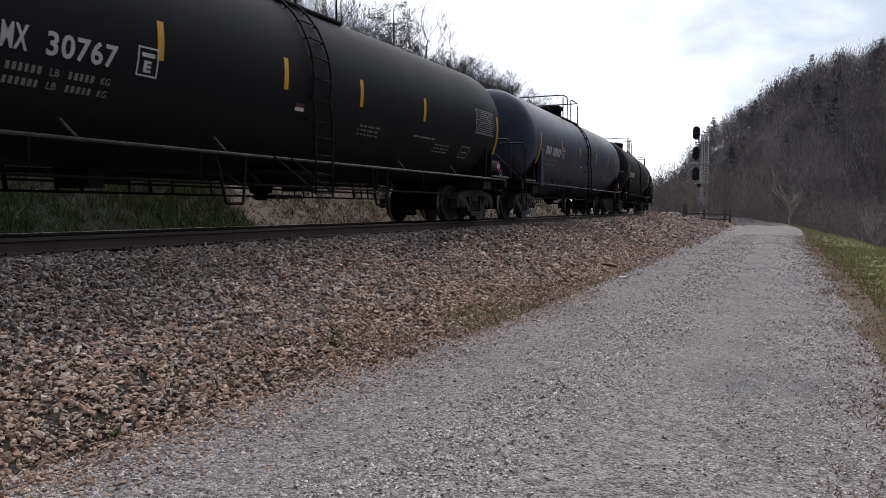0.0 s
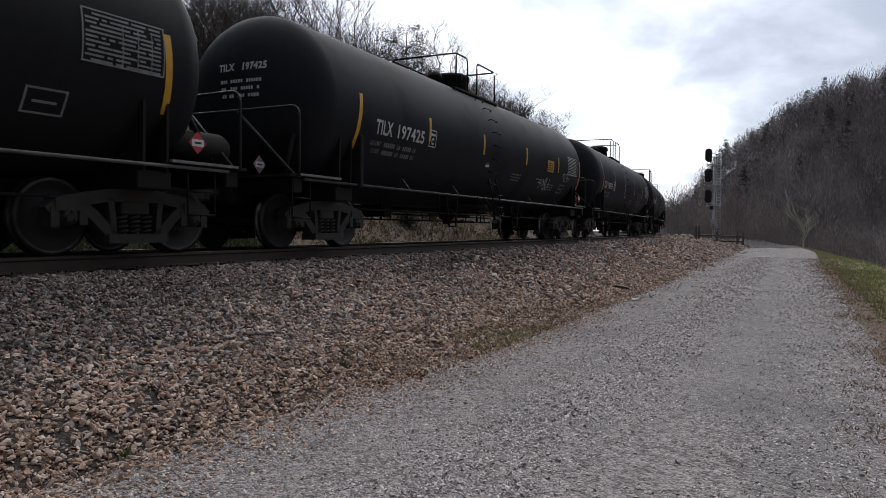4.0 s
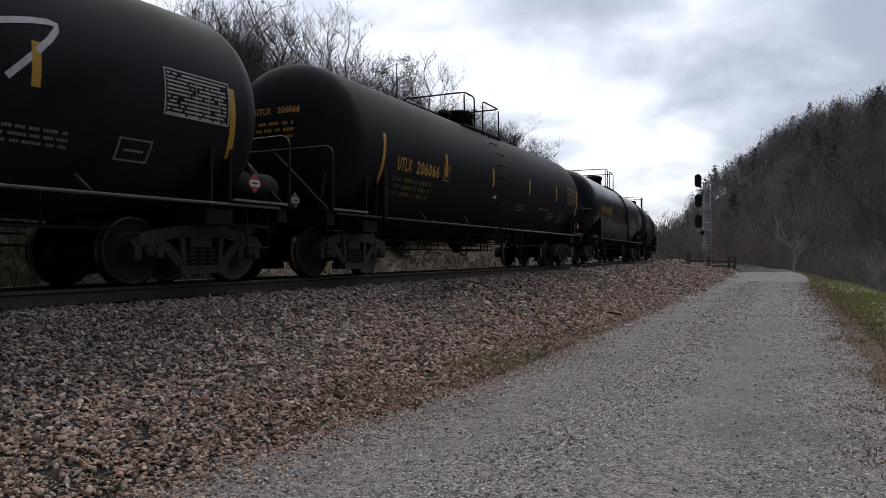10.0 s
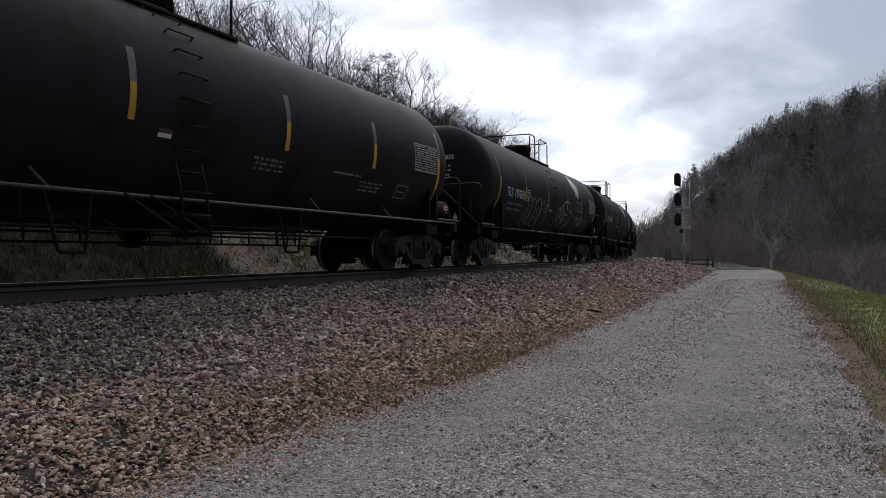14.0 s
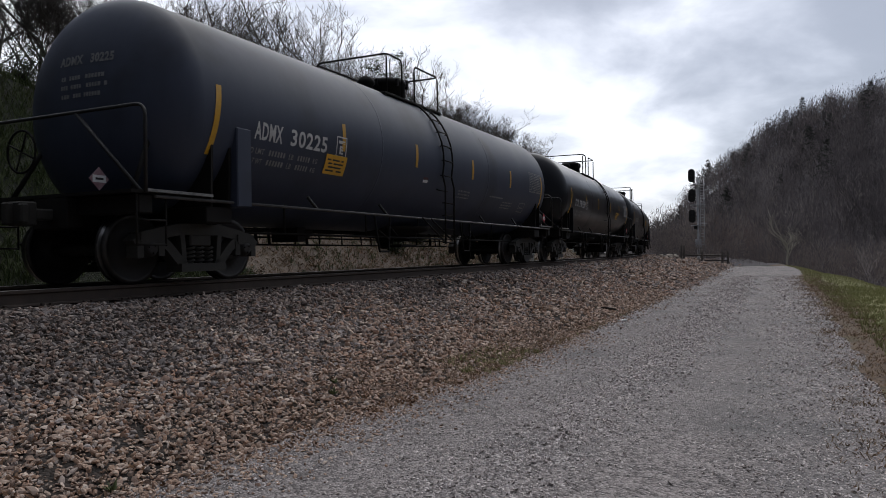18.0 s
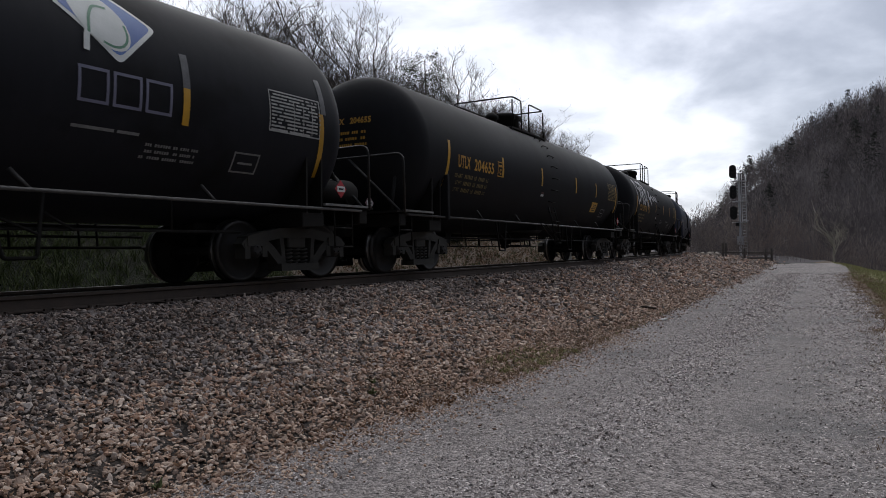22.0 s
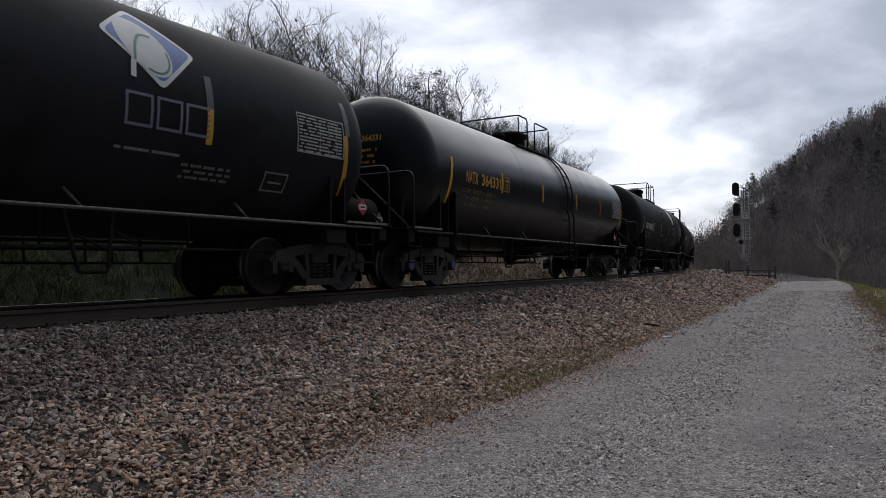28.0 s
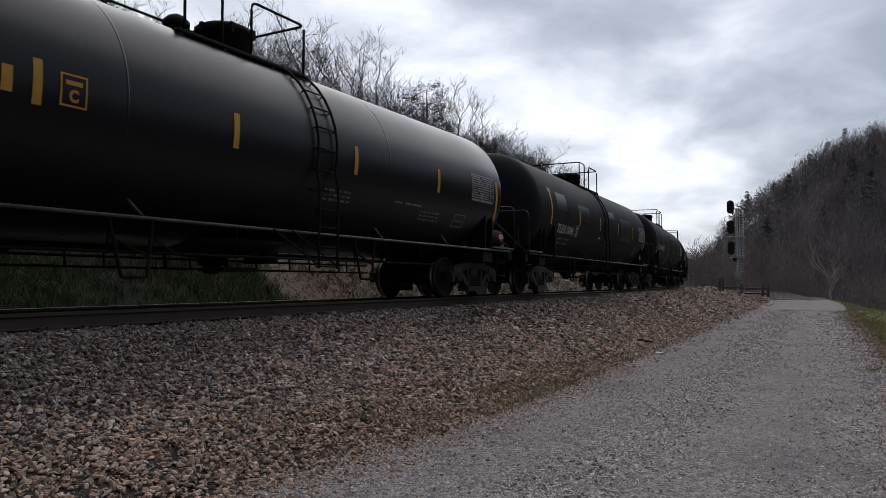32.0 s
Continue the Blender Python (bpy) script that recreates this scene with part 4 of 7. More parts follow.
def logo(parent, x, v):
    """A leaf diamond in blue, white and green over three hollow outlined blocks."""
    def poly(bm, pts, lift):
        cx, cv = sum(p[0] for p in pts) / len(pts), sum(p[1] for p in pts) / len(pts)
        rings = []
        for k in range(1, 8):
            f = k / 7
            rings.append([bm.verts.new(wrap(x + cx + (p[0] - cx) * f, v + cv + (p[1] - cv) * f, lift)) for p in pts])
        bm.faces.new(rings[0])
        n = len(pts)
        for a, b in zip(rings, rings[1:]):
            for i in range(n):
                bm.faces.new((a[i], a[(i + 1) % n], b[(i + 1) % n], b[i]))
        return bm

    def dense(pts, step=0.09):
        """The outline in short edges, so that it lies on the curved tank."""
        out = []
        for a, b in zip(pts, pts[1:] + pts[:1]):
            n = max(1, math.ceil(math.hypot(b[0] - a[0], b[1] - a[1]) / step))
            out += [(a[0] + (b[0] - a[0]) * k / n, a[1] + (b[1] - a[1]) * k / n) for k in range(n)]
        return out

    def rounded(pts, rad=0.09):
        return dense([(p.x, p.y) for p in bent([Vector((*c, 0)) for c in pts + pts[:2]], rad, 5)[1:-1]])

    d = part("logo_diamond", poly(bmesh.new(), rounded([(-0.66, 0.05), (-0.11, 0.58), (0.67, 0.0), (0.07, -0.58)]), 0.005), M_PALELOGO, parent, "white, blue and green leaf diamond decal")
    part("logo_field", poly(bmesh.new(), rounded([(-0.59, 0.05), (-0.11, 0.50), (0.60, 0.0), (0.07, -0.50)]), 0.008), M_BLUELOGO, d)

    def leaf(a0, a1, k, n):
        return [(-0.09 + 0.60 * p + 0.80 * q, -0.04 - 0.80 * p + 0.60 * q) for p, q in ((0.44 * k * math.cos(a), 0.29 * k * math.sin(a)) for a in (a0 + (a1 - a0) * j / n for j in range(n)))]

    part("logo_leaf", poly(bmesh.new(), leaf(0, 2 * math.pi, 1.0, 24), 0.011), M_PALELOGO, d)
    part("logo_edge", stroke(bmesh.new(), [(x + p, v + q) for p, q in leaf(-0.9, 1.3, 0.88, 8)], 0.03, 0.013), M_GREENLOGO, d)
    part("logo_stalk", stroke(bmesh.new(), [(x - 0.33, v - 0.50), (x - 0.30, v - 0.32), (x - 0.24, v - 0.15)], 0.07, 0.012), M_PALELOGO, d)
    part("logo_stem", stroke(bmesh.new(), [(x - 0.27, v - 0.28), (x - 0.22, v - 0.06), (x - 0.12, v + 0.10), (x + 0.04, v + 0.12)], 0.035, 0.014), M_GREENLOGO, d)
    for k in range(3):
        x0 = x - 0.44 + 0.42 * k
        part("logo_block", frame_patch(bmesh.new(), x0, x0 + 0.37, v - 1.06, v - 0.67, 0.035), M_LOGOLINE, parent, "hollow violet-grey outlined block")


def tank_car(spec):
    """One tank car with its trucks and fittings, and what is painted on its road side."""
    name, tone, words, ink = spec["name"], spec.get("tone", "satin"), spec.get("words", ""), spec.get("ink", "white")
    rng = random.Random(sum(ord(c) * (i + 3) for i, c in enumerate(name)))
    car = tagged(new("tank_car"), spec["label"], "tank car", "tank cars of the train")
    tank = part("tank", shared("tank" + tone, lambda: tank_mesh(tone)), None, car)
    for x in ((-2.7, 2.7) if tone in ("gloss", "blue") else ()):
        sm = part("weld_seam", shared("seam" + tone, lambda: seam_mesh(tone)), None, tank)
        sm.location = (x, 0, 0)
    sets = []
    for e in (-1, 1):
        underframe(car, e)
        t, ws = truck(car, e * TRUCK_X + (spec.get("rear_in", 0.0) if e < 0 else 0.0), spec.get("caps", False))
        sets += ws
        c = part("coupler", shared("coupler", coupler_mesh), None, car)
        c.location, c.rotation_euler = (e * 8.32, 0, 0.90), (0, 0, 0 if e > 0 else math.pi)
        part("end_hand_rail", shared(("end_rail", e), lambda: end_rail_mesh(e)), None, car)
        part("rail_brace", shared(("rail_brace", e), lambda: rail_brace_mesh(e)), None, car)
        if e < 0 and spec["name"] != "u":
            wp = part("bolster_web", shared(("web", tone), lambda: web_plate_mesh(tone)), None, car)
            wp.location = (spec.get("web_x", -6.58 + 0.55 * spec.get("rear_in", 0.0)), 0, 0)
        for y in (-1.05, 1.05):
            part("head_brace", shared(("brace", e, y), lambda: head_brace_mesh(e, y)), None, car)
        part("end_platform", shared(("end_platform", e), lambda: end_platform_mesh(e)), None, car)
        st = part("step_edge", shared("step_edge", step_plate_mesh), None, car)
        st.location = (e * 7.7, 0, 0)
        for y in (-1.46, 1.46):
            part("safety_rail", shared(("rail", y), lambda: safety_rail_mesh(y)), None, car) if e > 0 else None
    for x in (-4.7, -2.4, 2.6, 5.0):
        b = part("rail_bracket", shared("bracket", bracket_mesh), None, car)
        b.location = (x, 0, 0)
    ladder(car, spec.get("ladder", "rungs"), tone, spec.get("ladder_x"))
    plat = part("platform", shared("deck", lambda: bar_mesh("platform", 2.7, 0.10, 0.05)), None, car)
    top = spec.get("top_x", 0.0)
    plat.location = (top - 0.12, -0.86, TC + TR - 0.22)
    for y in (0.12, 0.24, 1.48, 1.60, 1.72):
        gb = part("grating_bar", shared("deck", None), None, plat)
        gb.location = (0, y, 0)
    for x in (-1.3, -0.5, 0.5, 1.3):
        cb = part("cross_bar", shared("cross", lambda: bar_mesh("cross_bar", 0.10, 1.80, 0.05)), None, plat)
        cb.location = (x, 0.86, -0.05)
    for plan in HOOPS:
        part("guard_rail", shared(("hoop", plan), lambda: hoop_mesh(plan)), None, car).location.x = top
    part("manway", shared("manway", manway_mesh), None, car).location.x = top
    part("vent_valve", shared("valve", valve_mesh), None, car).location.x = top
    part("bottom_outlet", shared("outlet", outlet_mesh), None, car)
    k = rng.randrange(3)
    tagged(part("brake_rigging", shared(("rig", k), lambda: rigging_mesh(k)), None, car), "brake rods and hangers under the tank", kind="stuff")
    res = part("air_reservoir", shared("reservoir", reservoir_mesh), None, car)
    res.location = (7.95, -0.95, 1.42)
    bw = part("brake_wheel", shared("brake_wheel", brake_wheel_mesh), None, car)
    bw.location = (-8.4, 0.6, 1.75)
    # placards at both ends of the road side
    for x, y, z in ((spec.get("placard_x", 7.58), -1.46, 1.42), (-8.36, -0.80, 1.32)):
        p = part("placard", shared(("placard", x < 0), lambda: placard_mesh(M_OLDRED if x < 0 else M_RED)), None, car, "faded pinkish-white diamond placard" if x < 0 else "red and white diamond hazard placard")
        p.location = (x, y, z)
        p.scale = (0.75, 0.75, 0.75)
        part("number_panel", shared("panel", placard_panel_mesh), None, p)
        part("number_bar", shared("bars", panel_bar_mesh), None, p)
    # reflective tape
    for i, x in enumerate(spec.get("stripes", STRIPES)):
        ends = abs(x) > 5.8
        low = spec.get("logo") or spec.get("streaks")
        z0, z1 = ((1.58, 2.52) if low else (1.72, 2.66)) if ends else ((2.00, 2.45) if low else (2.13, 2.60))
        if ends and x < 0 and spec.get("end_strip"):
            z0, z1 = spec["end_strip"]
        v0, v1 = arc(z0), arc(z1)
        part("reflective_strip", patch(bmesh.new(), x - 0.05, x + 0.05, v0, v1, lean=(-0.10 if spec.get("end_strip") else 0.10 if x < 0 else -0.06) * (1 if ends else 0)), M_YELLOW, car, "yellow reflective tape strip")
        if spec.get("streaks"):
            part("tape_residue", patch(bmesh.new(), x - 0.055, x + 0.055, v1, v1 + (0.58 if ends else 0.44), 0.005), M_FAINT if spec["streaks"] == "faint" else M_STREAK, car, "grey upper tape strip")
    paint = M_WHITE if ink == "white" else M_GOLD
    dim = M_DIMWHITE if ink == "white" else M_DIMGOLD
    v = arc(spec.get("mark_z", 2.04))
    if words:
        letters, digits = words.split(" ")
        x0 = spec.get("mark_x", -6.10)
        wide = spec.get("mark_w", 1.0)
        wide *= 1.10 if len(digits) == 5 else 1.02
        split, x1 = x0 + spec.get("split", 0.58) * wide, x0 + (0.77 + 0.175 * len(digits)) * wide
        hue = "white" if ink == "white" else "yellow"
        part("car_mark", text_patch(bmesh.new(), letters, x0, split, v, 0.26, 0.009), paint, car, hue + " stencilled reporting mark")
        part("car_number", text_patch(bmesh.new(), digits, split + spec.get("gap", 0.20), x1, v, 0.26, 0.009), paint, car, hue + " stencilled car number")
    elif spec.get("mark_bars", True):
        for bar in letter_bars(spec.get("mark_x", -6.1), v):
            part("mark_letter", bar, paint, car)
    mx = spec.get("mark_x", -6.1)
    bm = bmesh.new()
    if spec.get("load"):
        for k, text in enumerate(spec["load"]):
            text_patch(bm, text, mx + 0.25 + 0.05 * k, mx + 1.75, v - 0.24 - 0.17 * k, 0.085, 0.004)
    else:
        load_rows(bm, mx - 0.08, v, 3 if ink == "gold" else 2, rng)
    tagged(part("load_limit_print", bm, dim, car), kind="stuff")
    bx = spec.get("box_x", spec.get("mark_x", -6.1) + 2.08)
    bm = frame_patch(bmesh.new(), bx, bx + 0.31, v - 0.02, v + 0.33, 0.022)
    text_patch(bm, spec.get("box", "C"), bx + 0.10, bx + 0.21, v + 0.03, 0.14, 0.01)
    patch(bm, bx + 0.06, bx + 0.25, v + 0.21, v + 0.26)
    part("test_box", bm, paint if ink == "gold" else M_WHITE, car)
    # data panel by the leading end
    bm = bmesh.new()
    frame_patch(bm, 5.92, 7.00, -0.27, 0.32, 0.02)
    text_bars(bm, 5.96, 6.98, -0.25, 0.55, 11, rng, 4, 0.5)
    for x in (6.42, 6.62, 6.81):
        patch(bm, x, x + 0.012, -0.25, 0.22)
    part("data_panel", bm, M_DIMGOLD if ink == "gold" and tone == "dull" else M_PANEL if tone in ("satin", "gloss", "sheen") else M_DIMWHITE, car, "framed inspection table")
    bm = frame_patch(bmesh.new(), 5.38, 5.85, -0.93, -0.63, 0.025)
    patch(bm, 5.48, 5.75, -0.80, -0.77)
    part("notice_frame", bm, M_DIMWHITE, car)
    if not spec.get("bare"):
        bm = text_bars(bmesh.new(), 3.0, 4.0, arc(1.80), 0.08, 1, rng)
        text_ticks(bm, 3.96, 4.78, -0.88, 0.24, 3, rng)
        text_ticks(bm, 0.95, 1.7, arc(1.66), 0.24, 3, rng)
        tagged(part("small_print", bm, M_DIMWHITE, car), kind="stuff")
    if tone != "gloss":
        part("warning_label", patch(bmesh.new(), -0.90, -0.68, arc(1.86), arc(1.86) + 0.06), M_LABEL, car, "white and red warning label")
        part("warning_label", patch(bmesh.new(), -0.90, -0.68, arc(1.86) + 0.07, arc(1.86) + 0.12), M_REDSPRAY, car)
    # the number again on the rear head, laid on its curve
    bm = bmesh.new()
    if words:
        text_patch(bm, words.replace(" ", "   "), -0.48, 0.48, 0.50, 0.13, 0.008)
    else:
        text_bars(bm, -0.48, 0.48, 0.50, 0.16, 1, rng, 3)
    text_ticks(bm, -0.44, 0.42, 0.06, 0.36, 3, rng)
    for vert in bm.verts:
        y, z = -0.14 - vert.co.x, TR * math.asin(max(-1.0, min(1.0, (vert.co.z - TC) / (TR + 0.006))))
        r = math.hypot(y, z)
        vert.co = Vector((-(HALF_TANK - 0.72 + 0.72 * math.sin(math.acos(min(1.0, (r / TR) ** (1 / 0.85))))) - 0.008, y, TC + z))
    tagged(part("head_stencil", bm, (M_DIMWHITE if tone == "blue" else M_WHITE) if ink == "white" else M_GOLD, car), kind="stuff")
    if spec.get("sign"):
        x, z = spec["sign"]
        sg = part("yellow_sign", patch(bmesh.new(), x, x + 0.62, arc(z), arc(z) + 0.34, 0.008), M_YELLOW, car, "yellow notice panel")
        tagged(part("small_print", text_bars(bmesh.new(), x + 0.05, x + 0.57, arc(z) + 0.05, 0.25, 4, rng, 2), M_SIGBLACK, sg), kind="stuff")
        for vert in sg.children[0].data.vertices:
            vert.co.y -= 0.004
    if spec.get("logo"):
        logo(car, 3.52, 0.73)
    for g in spec.get("tags", ()):
        kind, x0, x1, z0, z1, w, n, colour = g
        bm = (bubble if kind == "bubble" else scrawl)(bmesh.new(), rng, x0, x1, arc(z0), arc(z1), w, n)
        part("graffiti", bm, {"w": M_SPRAY, "g": M_GREYSPRAY, "r": M_REDSPRAY}[colour], car, "sprayed graffiti tag")
    for strokes, w, colour in spec.get("pens", ()):
        bm = bmesh.new()
        for pts in strokes:
            stroke(bm, pts, w)
        part("graffiti", bm, {"w": M_SPRAY, "g": M_GREYSPRAY, "r": M_REDSPRAY}[colour], car, "hand-sprayed graffiti lettering")
    for x0, x1, v0, v1 in spec.get("patches", ()):
        part("repaint_patch", patch(bmesh.new(), x0, x1, v0, v1, 0.004), M_REPAINT, car, "rectangular repainted patch")
    if spec.get("tag_word"):
        wd, x0, x1, z, h = spec["tag_word"]
        part("graffiti", text_patch(bmesh.new(), wd, x0, x1, arc(z), h, 0.004, shear=0.08), M_SPRAY, car, "white sprayed word")
    return car, sets


def car_spec(front, name, label, **k):
    return dict(front=front, name=name, label=label, **k)


# sprayed strokes on single cars: (metres along the car, metres of arc above the tank's middle)
PEN_Q = (((-6.32, 0.97), (-6.37, 0.6), (-6.32, 0.29), (-6.23, 0), (-6.13, -0.13)), ((-6.32, 0.97), (-6.12, 0.93), (-5.96, 0.81), (-5.87, 0.55)), ((-6.15, -0.08), (-6.03, 0.03), (-5.81, 0.09), (-5.63, 0.04)), ((-5.78, 0.77), (-5.65, 0.62), (-5.49, 0.48), (-5.42, 0.32), (-5.31, 0.19)), ((-5.25, 0.73), (-5.49, 0.4), (-5.73, 0)), ((-5.31, 0.95), (-4.84, 1), (-4.64, 0.86), (-4.67, 0.58), (-5.01, 0.31)), ((-5, 0.79), (-5.09, 0.38), (-5, -0.07)), ((-5.01, 0.31), (-4.77, 0.07), (-4.5, -0.03), (-4.32, 0.12)), ((-4.5, 0.97), (-4.21, 1.02), (-4.03, 0.85), (-4.09, 0.45), (-4.07, 0.24), (-4.28, 0.14), (-4.5, 0.26), (-4.61, 0.57), (-4.55, 0.93)), ((-3.92, 0.91), (-3.85, 0.55), (-3.84, 0.21), (-3.72, -0.09)), ((-4.11, 0.7), (-3.82, 0.7), (-3.55, 0.64)), ((-3.72, -0.09), (-3.58, 0.04), (-3.36, -0.12)), ((-2.66, 0.68), (-2.9, 0.57), (-3.2, 0.37), (-2.67, 0.32), (-2.31, 0.46), (-1.92, 0.28), (-1.58, 0.48), (-1.24, 0.3), (-0.88, 0.48), (-0.65, 0.23)), ((-3.19, 0.35), (-2.81, 0.22), (-2.53, 0.03)))
PEN_E1 = (((-4.03, -0.37), (-3.93, -0.64), (-3.9, -0.91)), ((-3.92, -0.37), (-3.8, -0.62), (-4.02, -0.75), (-3.69, -0.75), (-3.63, -0.89)), ((-3.73, -0.63), (-3.66, -0.4), (-3.58, -0.48), (-3.66, -0.79), (-3.52, -0.95), (-3.38, -0.86)), ((-3.48, -0.69), (-3.46, -0.33), (-3.36, -0.4), (-3.43, -0.75), (-3.29, -0.92), (-3.2, -0.81)), ((-3.29, -0.42), (-3.15, -0.45), (-3.24, -0.72), (-3.06, -0.76), (-2.93, -0.95), (-3.05, -1.02)), ((-3.01, -0.41), (-2.86, -0.41), (-2.71, -0.61), (-2.74, -0.93), (-2.92, -1), (-3.08, -0.72), (-3, -0.42)), ((-2.95, -0.54), (-2.86, -0.74)))
PEN_E2 = (((-0.15, 0.65), (-0.11, 0.3), (-0.06, 0.16), (0.14, 0.53)), ((0.14, 0.53), (0.12, 0.14), (0.27, 0.39), (0.28, 0.17), (0.5, 0.36)), ((0.37, 0.47), (0.51, 0), (0.12, 0.12)))
PEN_E3 = (((2.35, 0.05), (2.5, 0.13), (2.56, -0.02), (2.39, -0.08), (2.33, 0.04)), ((2.63, -0.08), (2.69, 0.14), (2.82, -0.1), (2.91, 0.15), (2.99, -0.08), (3.13, 0.06)))
PEN_K1 = (((-3.83, -0.69), (-3.64, -0.6), (-3.74, -0.36), (-3.56, -0.23), (-3.37, -0.33), (-3.27, -0.76), (-3.15, -1.17), (-3.36, -1.32), (-3.65, -1.24), (-3.86, -0.91), (-3.83, -0.69)), ((-3.31, -0.34), (-3.13, -0.24), (-2.9, -0.34), (-2.76, -0.76), (-2.68, -1.07), (-2.9, -1.18), (-3.17, -1.02), (-3.23, -0.69), (-3.31, -0.34)), ((-2.81, -0.35), (-2.49, -0.21), (-2.22, -0.35), (-2.11, -0.74), (-2.07, -1.16), (-2.45, -1.21), (-2.75, -0.9), (-2.76, -0.63), (-2.81, -0.35)), ((-2.17, -0.38), (-1.9, -0.25), (-1.69, -0.37), (-1.69, -0.58), (-1.34, -0.64), (-1.15, -1.02), (-1.24, -1.36), (-1.7, -1.26), (-2.03, -0.95), (-2.06, -0.66), (-2.17, -0.38)), ((-3.62, -0.75), (-3.46, -0.96), (-3.58, -1.08)), ((-2.56, -0.47), (-2.38, -0.78), (-2.49, -0.9)))
PEN_K2 = (((0.98, -0.48), (1.03, -0.18), (1.5, -0.06), (1.98, -0.12), (2.1, -0.5)), ((0.2, -0.62), (0.28, -0.42), (0.52, -0.35), (0.66, -0.5)), ((0.6, -0.46), (0.75, -0.28), (0.98, -0.26), (1.1, -0.46)), ((0.66, -0.46), (0.32, -0.8), (0.12, -1.08)), ((1.1, -0.46), (0.72, -0.76), (0.52, -1.12)), ((1.62, -0.7), (1.22, -0.86), (1.08, -1.12)), ((1.28, -0.74), (1.62, -0.96)), ((2.1, -0.46), (2.45, -0.36), (2.62, -0.6), (2.46, -0.9), (2.2, -1.0), (2.14, -0.7)), ((2.02, -1.0), (1.9, -1.18)), ((1.2, -0.52), (1.9, -0.56)))
PEN_K3 = (((-1.5, -0.61), (-1.45, -0.34), (-1.26, -0.59)), ((-1.47, -0.5), (-1.32, -0.5)), ((-1.35, -0.35), (-1.11, -0.34)), ((-1.23, -0.34), (-1.14, -0.6)))
PEN_I1 = (((-3.65, 0.59), (-3.9, 0.56), (-4.07, 0.14), (-3.9, -0.14), (-3.65, -0.22)), ((-3.33, 0.48), (-3.36, -0.01), (-3.37, -0.23)), ((-3.33, 0.48), (-2.96, 0.43), (-3.32, 0.12), (-2.88, -0.28)), ((-3.04, -0.03), (-2.63, 0.55), (-2.56, -0.22)), ((-2.93, 0.05), (-2.57, 0.14)), ((-2.31, 0.56), (-2.59, 0.23), (-2.31, 0.06), (-2.38, -0.29)), ((-2.58, 0.27), (-1.96, 0.39)), ((-2.21, 0.14), (-1.96, -0.2)))
PEN_I2 = (((-0.12, 0.65), (-0.14, 0.21), (0.31, 0.54)), ((0.27, 0.65), (0.14, -0.03), (0.68, 0.65)), ((0.82, 0.74), (0.64, 0.14)), ((-0.34, 0.34), (0.69, 0.39)))
PEN_I3 = (((2.23, 0.44), (2.21, -0.15), (2.84, -0.22)), ((2.08, 0.12), (2.86, 0.27)), ((3.19, 0.49), (2.73, 0.07), (3.52, 0.09)), ((3.65, 0.48), (3.84, -0.2)), ((3.55, 0.21), (4.55, 0.45), (4, -0.22)), ((2.31, -0.15), (2.81, -0.46), (3.2, -0.25)))
PEN_I4 = (((-3.61, -0.34), (-3.35, -0.57), (-3.35, -0.31), (-3.08, -0.59)), ((-3.3, -0.66), (-3.07, -0.83), (-3, -0.68)))
PEN_A1 = (((0.82, -0.36), (0.96, -0.44), (1, -0.24), (1.16, -0.47), (1.15, 0.01), (1.29, -0.02)), ((1.39, -0.21), (1.42, -0.5), (1.57, -0.35)), ((1.91, -0.2), (1.79, -0.49), (2.12, -0.38)), ((2.02, -0.21), (2.35, -0.49), (2.41, -0.12), (2.29, -0.53)), ((2.64, -0.27), (2.82, -0.35), (2.97, -0.15)))
PEN_A2 = (((4.81, -0.26), (5.07, -0.58), (5.09, -0.36)), ((5.15, -0.27), (5.42, -0.64), (5.48, -0.45)), ((5.47, -0.14), (5.69, -0.63)), ((5.6, -0.39), (5.92, -0.27)), ((5.66, -0.43), (6.24, -0.61)), ((4.58, -0.5), (5.07, -0.49)))

PEN_C1 = (((3.24, -0.69), (3.39, -0.68), (3.56, -0.71), (3.64, -0.66)), ((3.41, -0.57), (3.56, -0.71), (3.47, -0.86)), ((3.71, -0.55), (3.64, -0.61), (3.79, -0.67), (3.75, -0.77), (3.67, -0.76)), ((3.87, -0.76), (3.87, -0.58), (3.97, -0.52), (3.99, -0.74), (3.84, -0.66)), ((4.01, -0.53), (4.04, -0.74), (4.19, -0.89), (4.26, -0.83), (4.26, -0.6), (4.19, -0.53)), ((3.86, -0.84), (4.02, -0.89), (3.94, -0.8)))
PEN_C2 = (((5.4, -0.35), (5.54, -0.27), (5.7, -0.29)), ((5.52, -0.3), (5.61, -0.51)), ((5.65, -0.33), (5.67, -0.5), (5.82, -0.48)), ((5.8, -0.29), (5.87, -0.24), (5.87, -0.44)), ((5.93, -0.16), (5.99, -0.38), (5.92, -0.53)), ((5.86, -0.4), (6.13, -0.4), (6.07, -0.47)))
